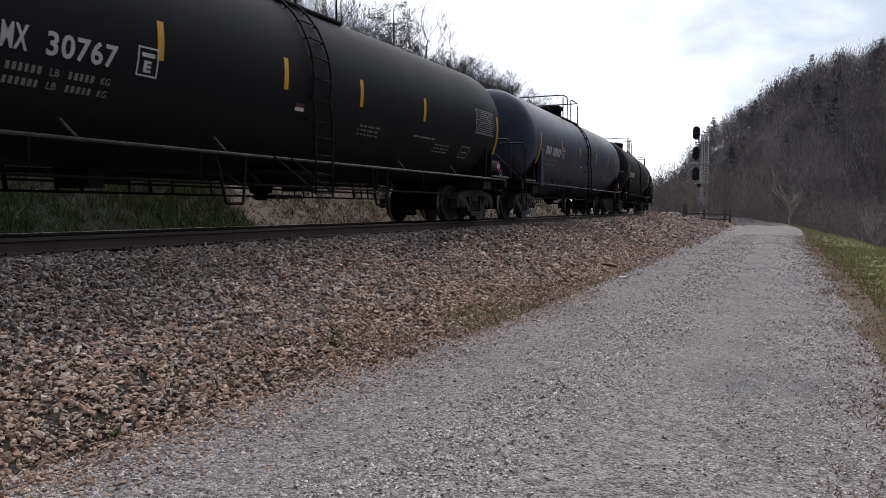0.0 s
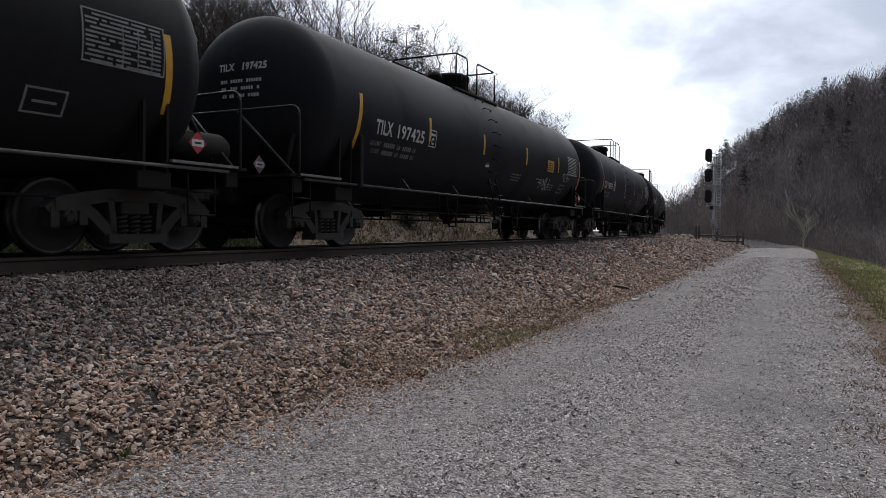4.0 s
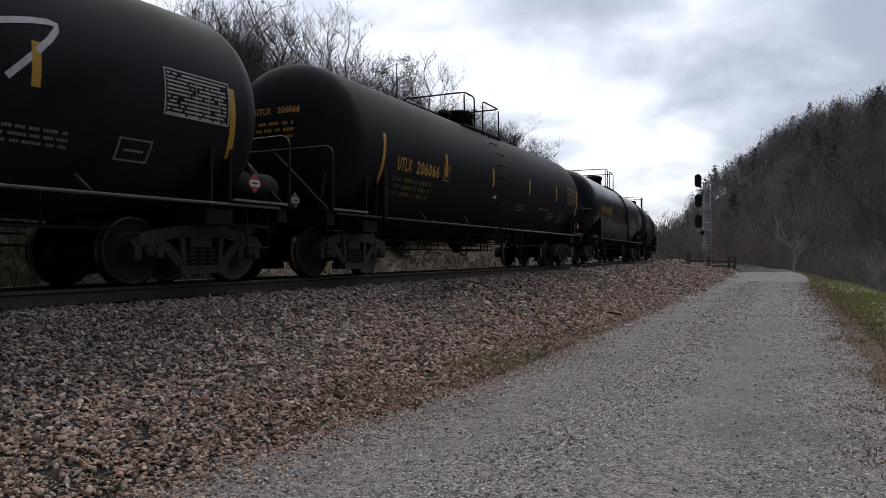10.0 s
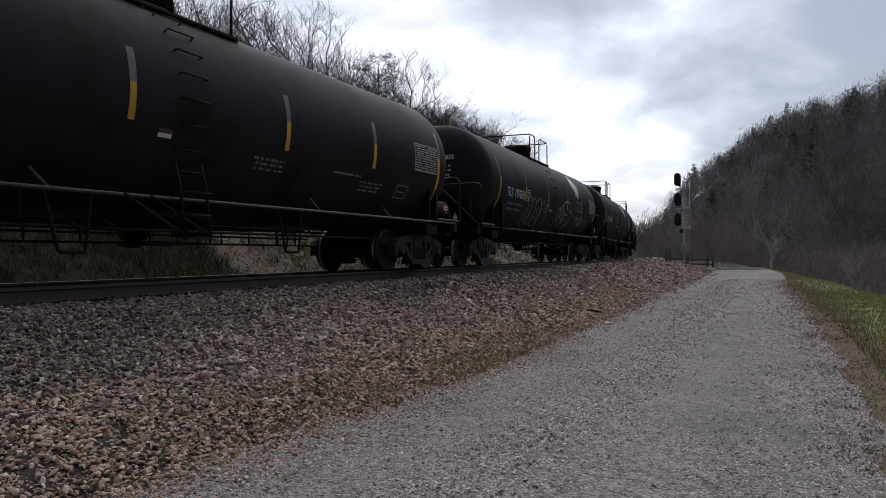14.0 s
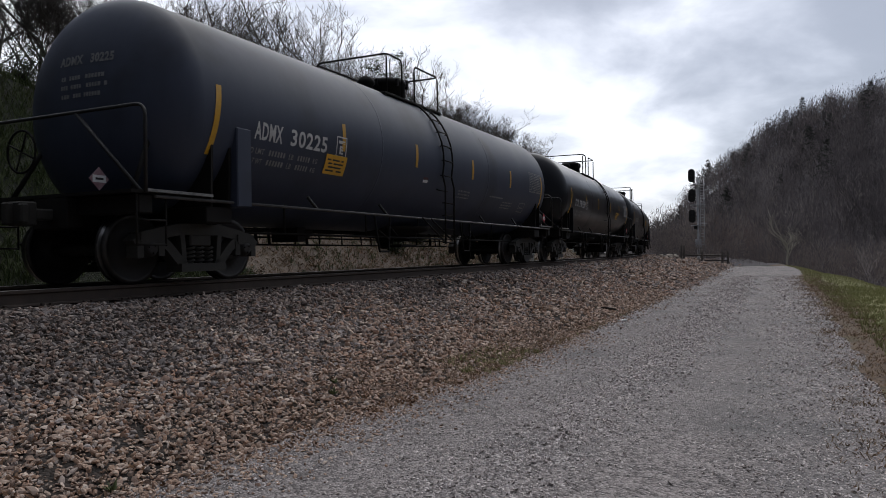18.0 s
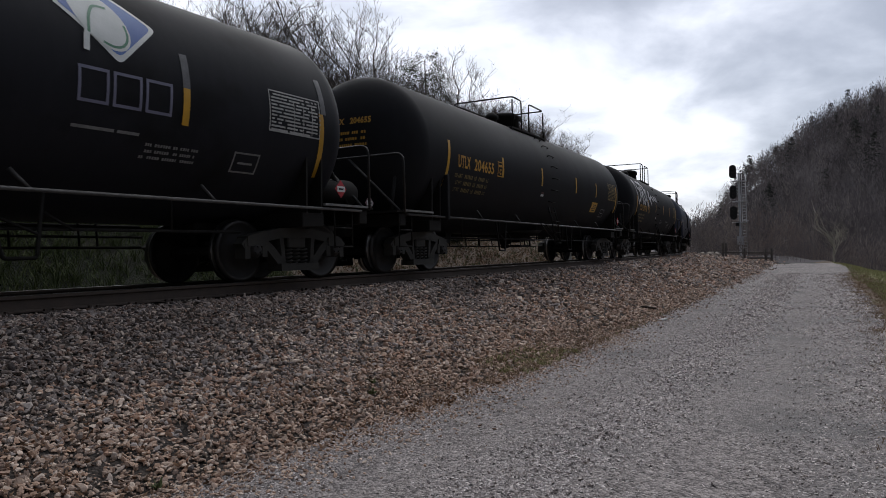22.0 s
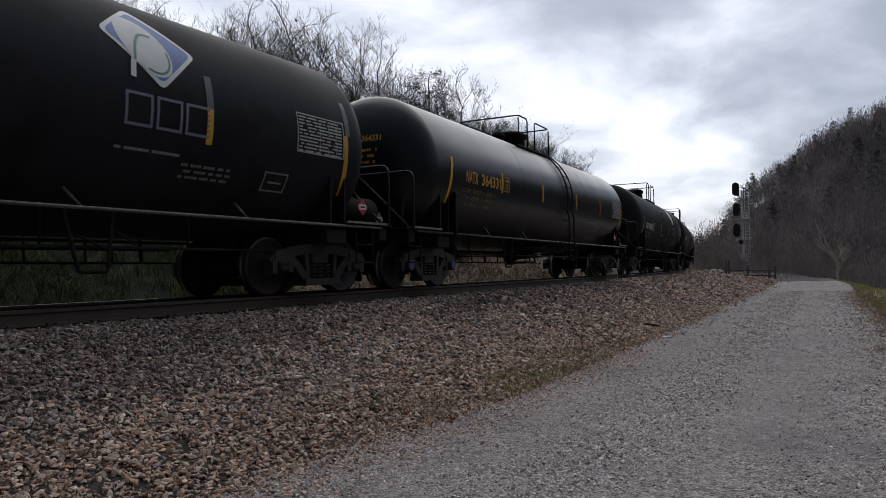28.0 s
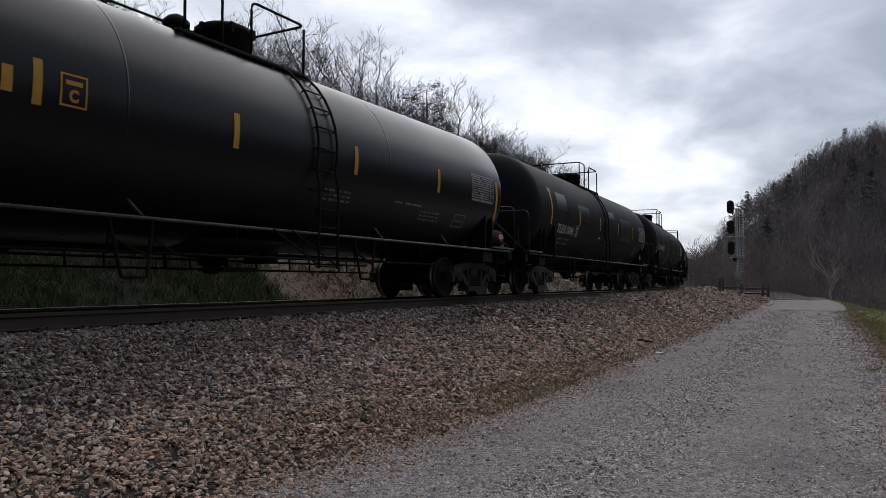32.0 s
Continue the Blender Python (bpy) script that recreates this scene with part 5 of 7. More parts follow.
PEN_P1 = (((-4.56, -0.82), (-4.18, -0.76), (-3.91, -0.68)), ((-4.29, -0.6), (-4.03, -0.68), (-3.79, -0.74)), ((-4.11, -0.42), (-3.98, -0.59), (-3.91, -0.52), (-4, -0.39)), ((-3.81, -0.69), (-3.85, -0.5), (-3.79, -0.33), (-3.68, -0.36), (-3.65, -0.63), (-3.56, -0.85)), ((-3.68, -0.36), (-3.6, -0.48), (-3.48, -0.45)), ((-3.5, -0.45), (-3.48, -0.31), (-3.33, -0.27), (-3.21, -0.48)), ((-3.7, -0.49), (-3.27, -0.5), (-2.98, -0.55), (-2.7, -0.67), (-2.71, -0.75), (-3.08, -0.83), (-3.39, -0.96)), ((-3.64, -0.67), (-3.45, -0.81), (-3.38, -0.83)), ((-3.83, -0.65), (-3.74, -0.8)))
PEN_G1 = (((2.7, -0.39), (2.95, -0.27), (3.38, -0.11), (3.38, -0.3), (2.7, -0.39)), ((3.51, -0.16), (4.12, -0.19), (3.99, -0.38), (3.51, -0.16)), ((3.48, -0.39), (3.73, -0.48), (3.81, -0.64), (3.64, -0.8), (3.47, -0.71), (3.41, -0.52), (3.48, -0.39)), ((3.45, -0.61), (3.75, -0.61)), ((3.53, -0.41), (3.57, -0.75)), ((3.92, -0.58), (4.32, -0.32), (4.77, -0.58), (4.09, -0.86), (3.92, -0.58)), ((3.92, -0.58), (4.77, -0.58)), ((4.32, -0.32), (4.25, -0.72)), ((4.63, -0.39), (4.88, -0.48), (4.88, -0.29), (4.81, -0.49)), ((5.06, -0.27), (5.09, -0.5), (5.46, -0.49)), ((5.12, -0.35), (5.56, -0.4), (5.77, -0.59)), ((2.57, -0.96), (2.76, -0.89), (3.31, -1), (3.29, -1.24), (3.07, -1.06), (2.86, -0.94)), ((3.67, -1.06), (3.93, -0.79), (4.07, -1.08), (3.79, -1.12)), ((4.57, -1), (4.56, -0.8), (4.75, -0.7)), ((5.06, -0.79), (5.66, -0.82), (5.7, -0.93), (5.08, -1.07), (5.06, -0.79)))
PEN_B1 = (((3.21, -0.37), (3.08, -0.53), (3.24, -0.72), (3.22, -0.95), (3.25, -1.09), (3.58, -1.06), (3.71, -0.89), (3.65, -0.58), (3.51, -0.29), (3.35, -0.19), (3.2, -0.35)), ((3.21, -0.38), (3.43, -0.42)), ((3.51, -0.29), (3.67, -0.2), (3.87, -0.3), (4.03, -0.58)), ((3.87, -0.27), (4.04, -0.13), (4.22, -0.21), (4.19, -0.47)), ((4.24, -0.33), (4.43, -0.26), (4.35, -0.54)), ((3.83, -0.47), (3.76, -0.63), (3.87, -0.63), (3.79, -0.79)), ((3.69, -1.04), (3.97, -1.09), (4.01, -0.86)), ((4.12, -0.95), (4.27, -1.2), (4.61, -1.23), (4.67, -0.99), (4.48, -0.71)), ((4.69, -1.16), (5.1, -1.25), (5.08, -1.01)), ((4.27, -0.66), (4.37, -0.52), (4.58, -0.53), (4.51, -0.69)), ((4.91, -0.61), (5.07, -0.83)), ((5.08, -0.5), (5.18, -0.75)), ((5.17, -1.12), (5.56, -1.12), (5.45, -0.83), (5.13, -0.76)))
PEN_U1 = (((-3.18, -0.37), (-3.18, -0.62), (-3, -0.97), (-2.8, -1.01)), ((-3.14, -0.36), (-2.96, -0.6), (-2.78, -0.58)), ((-2.94, -0.34), (-2.85, -0.28), (-2.67, -0.34), (-2.55, -0.59)), ((-2.86, -0.45), (-2.68, -0.43)), ((-2.55, -0.24), (-2.29, -0.23), (-2.15, -0.5), (-2.4, -0.58), (-2.55, -0.24)), ((-2.48, -0.35), (-2.24, -0.33)), ((-2.45, -0.45), (-2.2, -0.44)), ((-2.1, -0.15), (-1.98, -0.3), (-2.05, -0.54), (-1.79, -0.86)), ((-1.84, -0.28), (-1.77, -0.55), (-1.53, -0.73), (-1.61, -0.89)), ((-2.98, -0.76), (-2.67, -0.75), (-2.49, -0.87)), ((-2.53, -0.98), (-2.5, -0.68)), ((-2.28, -0.71), (-1.97, -0.93)))


# front: metres past the camera at which the leading coupler stands at 0 s
CARS = [
    car_spec(72.23, "lead3", "black tank car far ahead in the train"),
    car_spec(54.43, "lead2", "black satin tank car ahead in the train", ladder="stringers"),
    car_spec(36.53, "lead1", "faded blue-grey tank car on the curve", tone="blue", ladder="stringers"),
    car_spec(18.73, "a0", "clean dark tank car with stringer ladder", stripes=(-6.6, -3.6, -1.2, 0.9, 3.3, 7.3), tone="dull", words="ADMX 30767", box="E", box_x=-3.93, mark_x=-5.85, mark_w=0.91, mark_z=1.93, ladder="stringers"),
    car_spec(0.78, "a", "black tank car with leaf decal and graffiti", words="ADMX 30983", box="E", logo=True, streaks=True, pens=[(PEN_A1, 0.045, "g"), (PEN_A2, 0.05, "g")], tags=[("scrawl", -3.3, -1.3, 1.55, 2.15, 0.045, 3, "g"), ("scrawl", 3.2, 3.7, 1.6, 1.85, 0.03, 3, "g")]),
    car_spec(-16.96, "b", "black tank car with tall grey tape streaks", words="TILX 196933", box="E", mark_x=-6.4, streaks=True, pens=[(PEN_B1, 0.028, "g")], stripes=(-6.75, -3.95, -1.1, 1.86, 4.7, 7.3)),
    car_spec(-34.93, "c", "black tank car with yellow notice panel", words="TILX 197425", pens=[(PEN_C1, 0.05, "g"), (PEN_C2, 0.035, "g")], sign=(3.78, 2.09), stripes=(-6.7, -4.0, -1.15, 1.9, 4.88, 7.35)),
    car_spec(-52.67, "d", "dull black tank car with graffiti", tone="dull", words="ADMX 30493", box="E", ladder="stringers", tags=[("bubble", -3.0, -1.3, 1.5, 2.2, 0.05, 3, "g"), ("bubble", 1.0, 4.2, 1.5, 2.1, 0.045, 4, "g")]),
    car_spec(-70.59, "e", "black tank car with looping white tag", words="TILX 197433", sign=(3.85, 2.10), mark_x=-6.40, mark_w=1.05, box_x=-4.20, stripes=(-6.95, -4.34, -1.40, 1.65, 4.30, 7.10), pens=[(PEN_E1, 0.035, "g"), (PEN_E2, 0.05, "w"), (PEN_E3, 0.06, "w")]),
    car_spec(-88.45, "f", "black tank car with yellow notice and soft sheen", tone="sheen", words="TILX 195848", sign=(2.9, 1.98), ladder="stringers", ladder_x=0.75, mark_z=2.2),
    car_spec(-106.40, "g", "glossy black tank car with yellow lettering", tone="gloss", words="NATX 364274", mark_x=-6.25, ink="gold", caps=True, ladder="stringers", mark_z=2.2, placard_x=6.5, pens=[(PEN_G1, 0.03, "w")], stripes=(-6.9, -3.9, -1.0, 2.0, 4.6, 7.4)),
    car_spec(-124.48, "h", "dull black tank car with worn yellow lettering", tone="dull", words="UTLX 206066", ink="gold", box="F", stripes=(-6.7, -3.9, -1.05, 1.87, 4.61, 7.2)),
    car_spec(-142.08, "i", "black tank car covered with white graffiti", words="TILX 195993", mark_x=-6.3, pens=[(PEN_I1, 0.06, "w"), (PEN_I2, 0.08, "w"), (PEN_I3, 0.07, "w"), (PEN_I4, 0.03, "g")], tags=[("scrawl", 1.2, 3.0, 1.5, 1.8, 0.03, 5, "g")]),
    car_spec(-159.54, "j", "black tank car with leaf diamond decal", words="TILX 197852", logo=True, streaks="faint"),
    car_spec(-177.21, "k", "black tank car with outlined throw-up graffiti", words="TILX 197855", logo=True, streaks="faint", load=("198000 LB   89800 KG", "65000 LB   29500 KG"), pens=[(PEN_K1, 0.035, "g"), (PEN_K2, 0.06, "g"), (PEN_K3, 0.035, "g")], tags=[("scrawl", 3.6, 5.0, 1.6, 1.9, 0.03, 5, "g")]),
    car_spec(-195.16, "l", "black tank car with long tape streaks", words="TILX 198830", streaks=True),
    car_spec(-212.85, "m", "glossy black tank car with yellow notice", tone="gloss", words="TILX 196962", sign=(3.2, 2.15), ladder="stringers", mark_z=2.12),
    car_spec(-230.67, "n", "glossy black tank car with white lettering", tone="gloss", words="CTCX 781251", sign=(3.3, 1.9), ladder="stringers"),
    car_spec(-248.40, "o", "faded blue-grey tank car with yellow sticker", tone="blue", words="ADMX 30225", box="E", ladder="stringers", sign=(-4.5, 1.72), mark_x=-6.33, stripes=(-7.16, -4.03, -1.3, 1.65, 4.3, 7.1)),
    car_spec(-266.87, "p", "faded blue-grey tank car with spiky tag", tone="blue", words="ADMX 29024", mark_w=0.93, ladder="stringers", pens=[(PEN_P1, 0.04, "g")], tags=[("scrawl", 2.6, 3.9, 1.9, 2.3, 0.09, 3, "r")], stripes=(-7.2, -4.68, -2.71, -1.15, 1.51, 4.55, 7.4), mark_x=-6.97),
    car_spec(-285.67, "q", "dull black tank car with large white letters", tone="dull", words="UTLX 207718", ink="gold", pens=[(PEN_Q, 0.125, "w")], mark_x=-5.8, box_x=-3.38, stripes=(-6.67, -3.55, -1.12, 1.55, 4.02, 7.0), mark_z=2.05),
    car_spec(-303.38, "r", "dull black tank car with worn gold lettering", tone="dull", words="UTLX 204655", ink="gold", sign=(4.1, 1.65), bare=True, ladder_x=-0.15, mark_z=2.15, stripes=(-6.6, -3.7, -0.95, 2.14, 4.39, 7.1)),
    car_spec(-320.97, "s", "black tank car with leaf decal and tape streaks", words="ADMX 31311", box="E", mark_x=-6.5, mark_w=0.96, box_x=-4.22, logo=True, streaks=True, tags=[("scrawl", -3.8, -2.6, 1.65, 2.15, 0.05, 3, "w"), ("scrawl", -1.5, -0.2, 1.6, 1.85, 0.045, 4, "g")], stripes=(-6.87, -4.39, -1.98, 1.5, 4.5, 7.08)),
    car_spec(-338.46, "t", "faded blue-grey tank car with sprayed word", tone="blue", web_x=-6.92, words="ADMX 30294", ladder="stringers", tag_word=("newses", -1.2, 0.1, 1.95, 0.30), tags=[("scrawl", 2.2, 3.0, 1.5, 1.8, 0.04, 3, "w"), ("scrawl", -3.4, -2.6, 1.5, 1.9, 0.05, 2, "g"), ("scrawl", 5.2, 6.5, 1.95, 2.17, 0.028, 4, "g")], mark_x=-6.53, stripes=(-7.31, -4.6, -1.24, 1.5, 4.3, 7.1)),
    car_spec(-356.36, "u", "dull black tank car with leaf decal", tone="dull", words="ADMX 30497", box="E", logo=True, top_x=0.4, ladder_x=-0.1, pens=[(PEN_U1, 0.055, "g")], mark_x=-6.57, box_x=-4.55, stripes=(-7.23, -4.75, -2.63, -0.82, 1.5, 4.3, 7.0)),
    car_spec(-374.21, "v", "dull black tank car with leaf decal", tone="dull", logo=True, tags=[("scrawl", 4.2, 5.2, 1.6, 2.1, 0.06, 2, "r")]),
    car_spec(-392.70, "w", "glossy black tank car with gold lettering", tone="gloss", words="NATX 364331", ink="gold", caps=True, ladder="stringers", mark_z=2.2, placard_x=6.5),
    car_spec(-410.01, "x", "black tank car with leaf decal and streaks", words="ADMX 30885", box="E", mark_x=-6.4, logo=True, streaks=True),
    car_spec(-427.91, "y", "black tank car with grey tape streaks", words="TILX 199836", box="E", streaks=True, mark_w=1.05, tags=[("bubble", -2.2, -1.3, 1.4, 1.9, 0.025, 2, "g")], mark_x=-6.39, stripes=(-7.05, -4.24, -1.67, 1.4, 4.1, 6.95)),
    car_spec(-446.22, "z", "black tank car with repainted rectangles", words="TLEX 1046", box="E", mark_z=1.80, end_strip=(1.98, 2.87), placard_x=6.5, patches=[(-5.9, -4.92, 0.05, 0.56), (-3.64, -2.3, -0.12, 0.40), (0.57, 1.42, 0.30, 0.56), (2.4, 4.33, -0.42, 0.43), (-6.6, -6.3, 0.48, 0.62)], mark_x=-5.71, rear_in=0.85, mark_w=1.11, split=0.78, gap=0.10, bare=True, box_x=-3.86, top_x=0.2, ladder="stringers", ladder_x=-0.35, stripes=(-6.38, -3.49, -0.87, 1.9, 4.6, 7.2)),
    car_spec(-463.68, "zz", "glossy black tank car with gold inspection box", tone="gloss", ink="gold", ladder="stringers", mark_z=2.2, mark_x=-5.8, box_x=-3.52, stripes=(-6.6, -3.76, -1.03, 1.67, 4.45, 7.2)),
]


def run(t):
    """How far the train has gone by t seconds."""
    return 15.1745 * t - 0.005025 * t * t


def car_pose(spec, t):
    s = spec["front"] - 8.92 + run(t)
    a, b = at(s - TRUCK_X, 0, RAIL_Z), at(s + TRUCK_X, 0, RAIL_Z)
    m, d = (a + b) / 2, b - a
    return pose(m.x, m.y, m.z, 0, 0, math.degrees(math.atan2(d.y, d.x)))


TRAIN = [(spec, *tank_car(spec)) for spec in CARS]
for spec, car, sets in TRAIN:
    car.matrix_world = car_pose(spec, 0)


# ---- ground, one sheet to the horizon ----
def spread(stops):
    """Numbers from (start, end, step) runs."""
    out = []
    for a, b, st in stops:
        out += list(np.arange(a, b, st))
    return np.array(out + [stops[-1][1]])


def sheet(name, ss, qq, zfun, material, smooth=True, aside=None):
    S, Q = np.meshgrid(ss, qq, indexing="ij")
    X, Y = at_many(S, aside(S, Q) if aside else Q)
    Z = zfun(S, Q, X, Y)
    n, m = S.shape
    verts = np.stack([X, Y, Z], -1).reshape(-1, 3)
    i, j = np.meshgrid(np.arange(n - 1), np.arange(m - 1), indexing="ij")
    a = i * m + j
    faces = np.stack([a, a + 1, a + m + 1, a + m], -1).reshape(-1, 4)[:, ::-1]
    return raw_mesh(name, verts, faces, material, smooth)


def ground_z(S, Q, X, Y):
    z = land(S, Q, X, Y)
    fine = 0.03 * wave(X, Y, 1.1) + 0.02 * wave(X, Y, 2.7)
    z = z + fine * np.where(np.abs(Q) > 9.3, 1.0, 0.2)
    under = smooth01((9.1 + road_shift(S) - Q) / 0.35) * smooth01((Q + 4.2) / 0.5)
    return z - 0.10 * under


SLOPE_S = 15.5


def build_ground():
    ss = spread([(-2500, -300, 200), (-300, -40, 20), (-40, -4, 1.0), (-4, 60, 0.8), (60, 130, 3), (130, 420, 14), (420, 2600, 180)])
    qq = spread([(-300, -60, 20), (-60, -20, 3), (-20, -4, 0.7), (-4, 10, 0.35), (10, 24, 0.8), (24, 60, 4), (60, 700, 16), (700, 3000, 230)])
    ob = new("ground", sheet("ground", ss, qq, ground_z, None))
    me = ob.data
    me.materials.append(M_SOIL)
    me.materials.append(M_HILL)
    me.materials.append(M_STRAWBASE)
    me.materials.append(M_LEAFBASE)
    me.materials.append(M_SLOPE)
    me.materials.append(M_WEEDBASE)
    co = np.empty(len(me.vertices) * 3)
    me.vertices.foreach_get("co", co)
    m = len(qq)
    idx = np.zeros(len(me.polygons), dtype=np.int32)
    for k in range(len(me.polygons)):
        q = qq[k % (m - 1)]
        v = me.polygons[k].center
        off = float(road_shift(ss[k // (m - 1)]))
        w = q - off + 0.30 * wave(v.x, v.y, 0.9)
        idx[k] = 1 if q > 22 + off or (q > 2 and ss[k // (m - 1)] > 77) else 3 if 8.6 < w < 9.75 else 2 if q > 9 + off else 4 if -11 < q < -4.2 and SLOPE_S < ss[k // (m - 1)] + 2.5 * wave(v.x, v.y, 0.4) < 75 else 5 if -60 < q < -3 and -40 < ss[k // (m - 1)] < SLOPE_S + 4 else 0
    me.polygons.foreach_set("material_index", idx)
    return tagged(ob, "leafy bank, grass verge and wooded valley floor", "ground", kind="structure")


M_STRAWBASE = mat("thin_turf", (0.21, 0.215, 0.085), (0.33, 0.285, 0.150), rough=1.0, scale=0.7, fine=30, bump=0.02, c3=(0.17, 0.20, 0.065), scale3=0.3, cells=40, cell_amt=0.3)
M_LEAFBASE = mat("trodden_leaf_mould", (0.21, 0.14, 0.09), (0.065, 0.043, 0.03), rough=1.0, scale=1.6, fine=45, bump=0.015, c3=(0.12, 0.11, 0.05), scale3=0.6, cells=38, cell_amt=0.45)
# weedy floor with the shade of train and trees darkened into its colour
M_WEEDBASE = mat("shaded_weedy_bank_floor", (0.024, 0.028, 0.012), (0.012, 0.014, 0.007), rough=1.0, scale=1.2, fine=30, bump=0.03, c3=(0.034, 0.029, 0.018), scale3=0.5, cells=22, cell_amt=0.35)
M_SLOPE = mat("dry_grass_slope", (0.24, 0.185, 0.14), (0.09, 0.07, 0.052), rough=1.0, scale=0.9, fine=25, bump=0.03, c3=(0.10, 0.065, 0.045), scale3=0.35, cells=14, cell_amt=0.3)
ground = build_ground()


def road_z(S, Q, X, Y):
    ruts = -0.025 * np.exp(-((Q - 5.6) / 0.4) ** 2) - 0.025 * np.exp(-((Q - 7.7) / 0.4) ** 2) + 0.02 * np.exp(-((Q - 6.65) / 0.4) ** 2)
    edge = -0.09 * smooth01((Q - 9.0 - 0.25 * wave(X, Y, 0.8)) / 0.5)
    return 0.012 + ruts + 0.012 * wave(X, Y, 1.9) + 0.006 * wave(X, Y, 5.3) + edge + 0.12 * smooth01((S - 40) / 20) - 0.045 * np.maximum(S - 64, 0)


def build_road():
    ss = spread([(-30, -2, 1.0), (-2, 25, 0.22), (25, 70, 0.8), (70, 150, 3)])
    qq = spread([(4.2, 9.6, 0.18)])
    ob = new("road", sheet("road", ss, qq, road_z, M_ROAD, aside=lambda S, Q: Q + road_shift(S)))
    return tagged(ob, "grey compacted gravel track with pale wheel ruts", "road", kind="structure")


road = build_road()


def bed_aside(S, Q):
    """The shoulder's foot spreads with the road where the two part."""
    return Q + road_shift(S) * np.clip((Q - 1.7) / 3.0, 0, 1)


def bed_z(S, Q, X, Y):
    z = np.interp(Q, [-3.6, -1.75, -1.3, 1.3, 1.7, 4.62, 5.2], [-0.05, 0.98, 1.0, 1.0, 0.97, 0.0, -0.08])
    return z + 0.02 * wave(X, Y, 2.2) + 0.012 * wave(X, Y, 6.1) + 0.15 * smooth01((S - 60) / 40) * smooth01((Q - 2) / 2)


def build_bed():
    ss = spread([(-600, -60, 20), (-60, -2, 2), (-2, 40, 0.3), (40, 110, 1.2), (110, 620, 15)])
    qq = spread([(-3.6, 1.5, 0.3), (1.5, 5.2, 0.2)])
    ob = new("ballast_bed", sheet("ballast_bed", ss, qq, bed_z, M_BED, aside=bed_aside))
    return tagged(ob, "shoulder of brown crushed stone ballast", "ballast", kind="structure")


bed = build_bed()

# ---- rails and ties ----
RAIL_PROFILE = [(-0.070, -0.185), (-0.070, -0.172), (-0.012, -0.155), (-0.009, -0.055), (-0.036, -0.038), (-0.036, -0.006), (-0.028, 0.0), (0.028, 0.0), (0.036, -0.006), (0.036, -0.038), (0.009, -0.055), (0.012, -0.155), (0.070, -0.172), (0.070, -0.185)]


def rail_mesh(q0):
    ss = spread([(-620, -60, 20), (-60, -4, 4), (-4, 170, 1.0), (170, 620, 20)])
    verts, faces, n = [], [], len(RAIL_PROFILE)
    for s in ss:
        for dq, dz in RAIL_PROFILE:
            verts.append(at(s, q0 + dq, RAIL_Z + dz))
    for i in range(len(ss) - 1):
        for k in range(n):
            faces.append((i * n + k, i * n + (k + 1) % n, (i + 1) * n + (k + 1) % n, (i + 1) * n + k))
    me = raw_mesh("rail", verts, faces, M_RAIL)
    me.materials.append(M_RAILTOP)
    for p in me.polygons:
        if p.index % n in (5, 6, 7):
            p.material_index = 1
    return me


track = tagged(new("railway_track"), "single railway track on creosoted wooden ties", "railway track", kind="structure")
for q0 in (-HALF, HALF):
    part("rail", rail_mesh(q0), None, track, "rusty steel rail with bright worn head")


def tie_mesh():
    bm = bmesh.new()
    box(bm, -0.115, 0.115, -1.30, 1.30, -0.18, 0.0)
    return as_mesh("tie", bevel(bm, 0.012), M_TIE)


def plate_mesh():
    bm = bmesh.new()
    box(bm, -0.10, 0.10, -0.18, 0.18, 0.0, 0.016)
    for y in (-0.12, 0.12):
        for x in (-0.05, 0.05):
            box(bm, x - 0.012, x + 0.012, y - 0.02, y + 0.02, 0.016, 0.045)
    return as_mesh("tie_plate", bm, M_RAIL)


TIE, PLATE = tie_mesh(), plate_mesh()
rng = random.Random(5)
for k in range(190):
    s = -6 + 0.53 * k
    x, y, th = line(s)
    t = part("tie", TIE, None, track)
    t.location, t.rotation_euler = (x, y, RAIL_Z - 0.201 + rng.uniform(-0.004, 0.004)), (0, 0, math.pi / 2 - th + rng.uniform(-0.01, 0.01))
    if k < 70:
        for e in (-HALF, HALF):
            pl = part("tie_plate", PLATE, None, t)
            pl.location = (0, e, 0)


# ---- loose stone, laid as joined pieces ----
def ico():
    bm = bmesh.new()
    bmesh.ops.create_icosphere(bm, subdivisions=1, radius=1.0)
    v = np.array([tuple(p.co) for p in bm.verts])
    f = np.array([[w.index for w in p.verts] for p in bm.faces])
    bm.free()
    return v, f


ICO_V, ICO_F = ico()
_a, _b = 0.5257, 0.8507
GEM_V = np.array([(-_a, _b, 0), (_a, _b, 0), (-_a, -_b, 0), (_a, -_b, 0), (0, -_a, _b), (0, _a, _b), (0, -_a, -_b), (0, _a, -_b), (_b, 0, -_a), (_b, 0, _a), (-_b, 0, -_a), (-_b, 0, _a)]) * 1.35
GEM_F = np.array([(0, 11, 5), (0, 5, 1), (0, 1, 7), (0, 7, 10), (0, 10, 11), (1, 5, 9), (5, 11, 4), (11, 10, 2), (10, 7, 6), (7, 1, 8), (3, 9, 4), (3, 4, 2), (3, 2, 6), (3, 6, 8), (3, 8, 9), (4, 9, 5), (2, 4, 11), (6, 2, 10), (8, 6, 7), (9, 8, 1)])
CUBE_V = np.array([(x, y, z) for x in (-1, 1) for y in (-1, 1) for z in (-1, 1)], float)
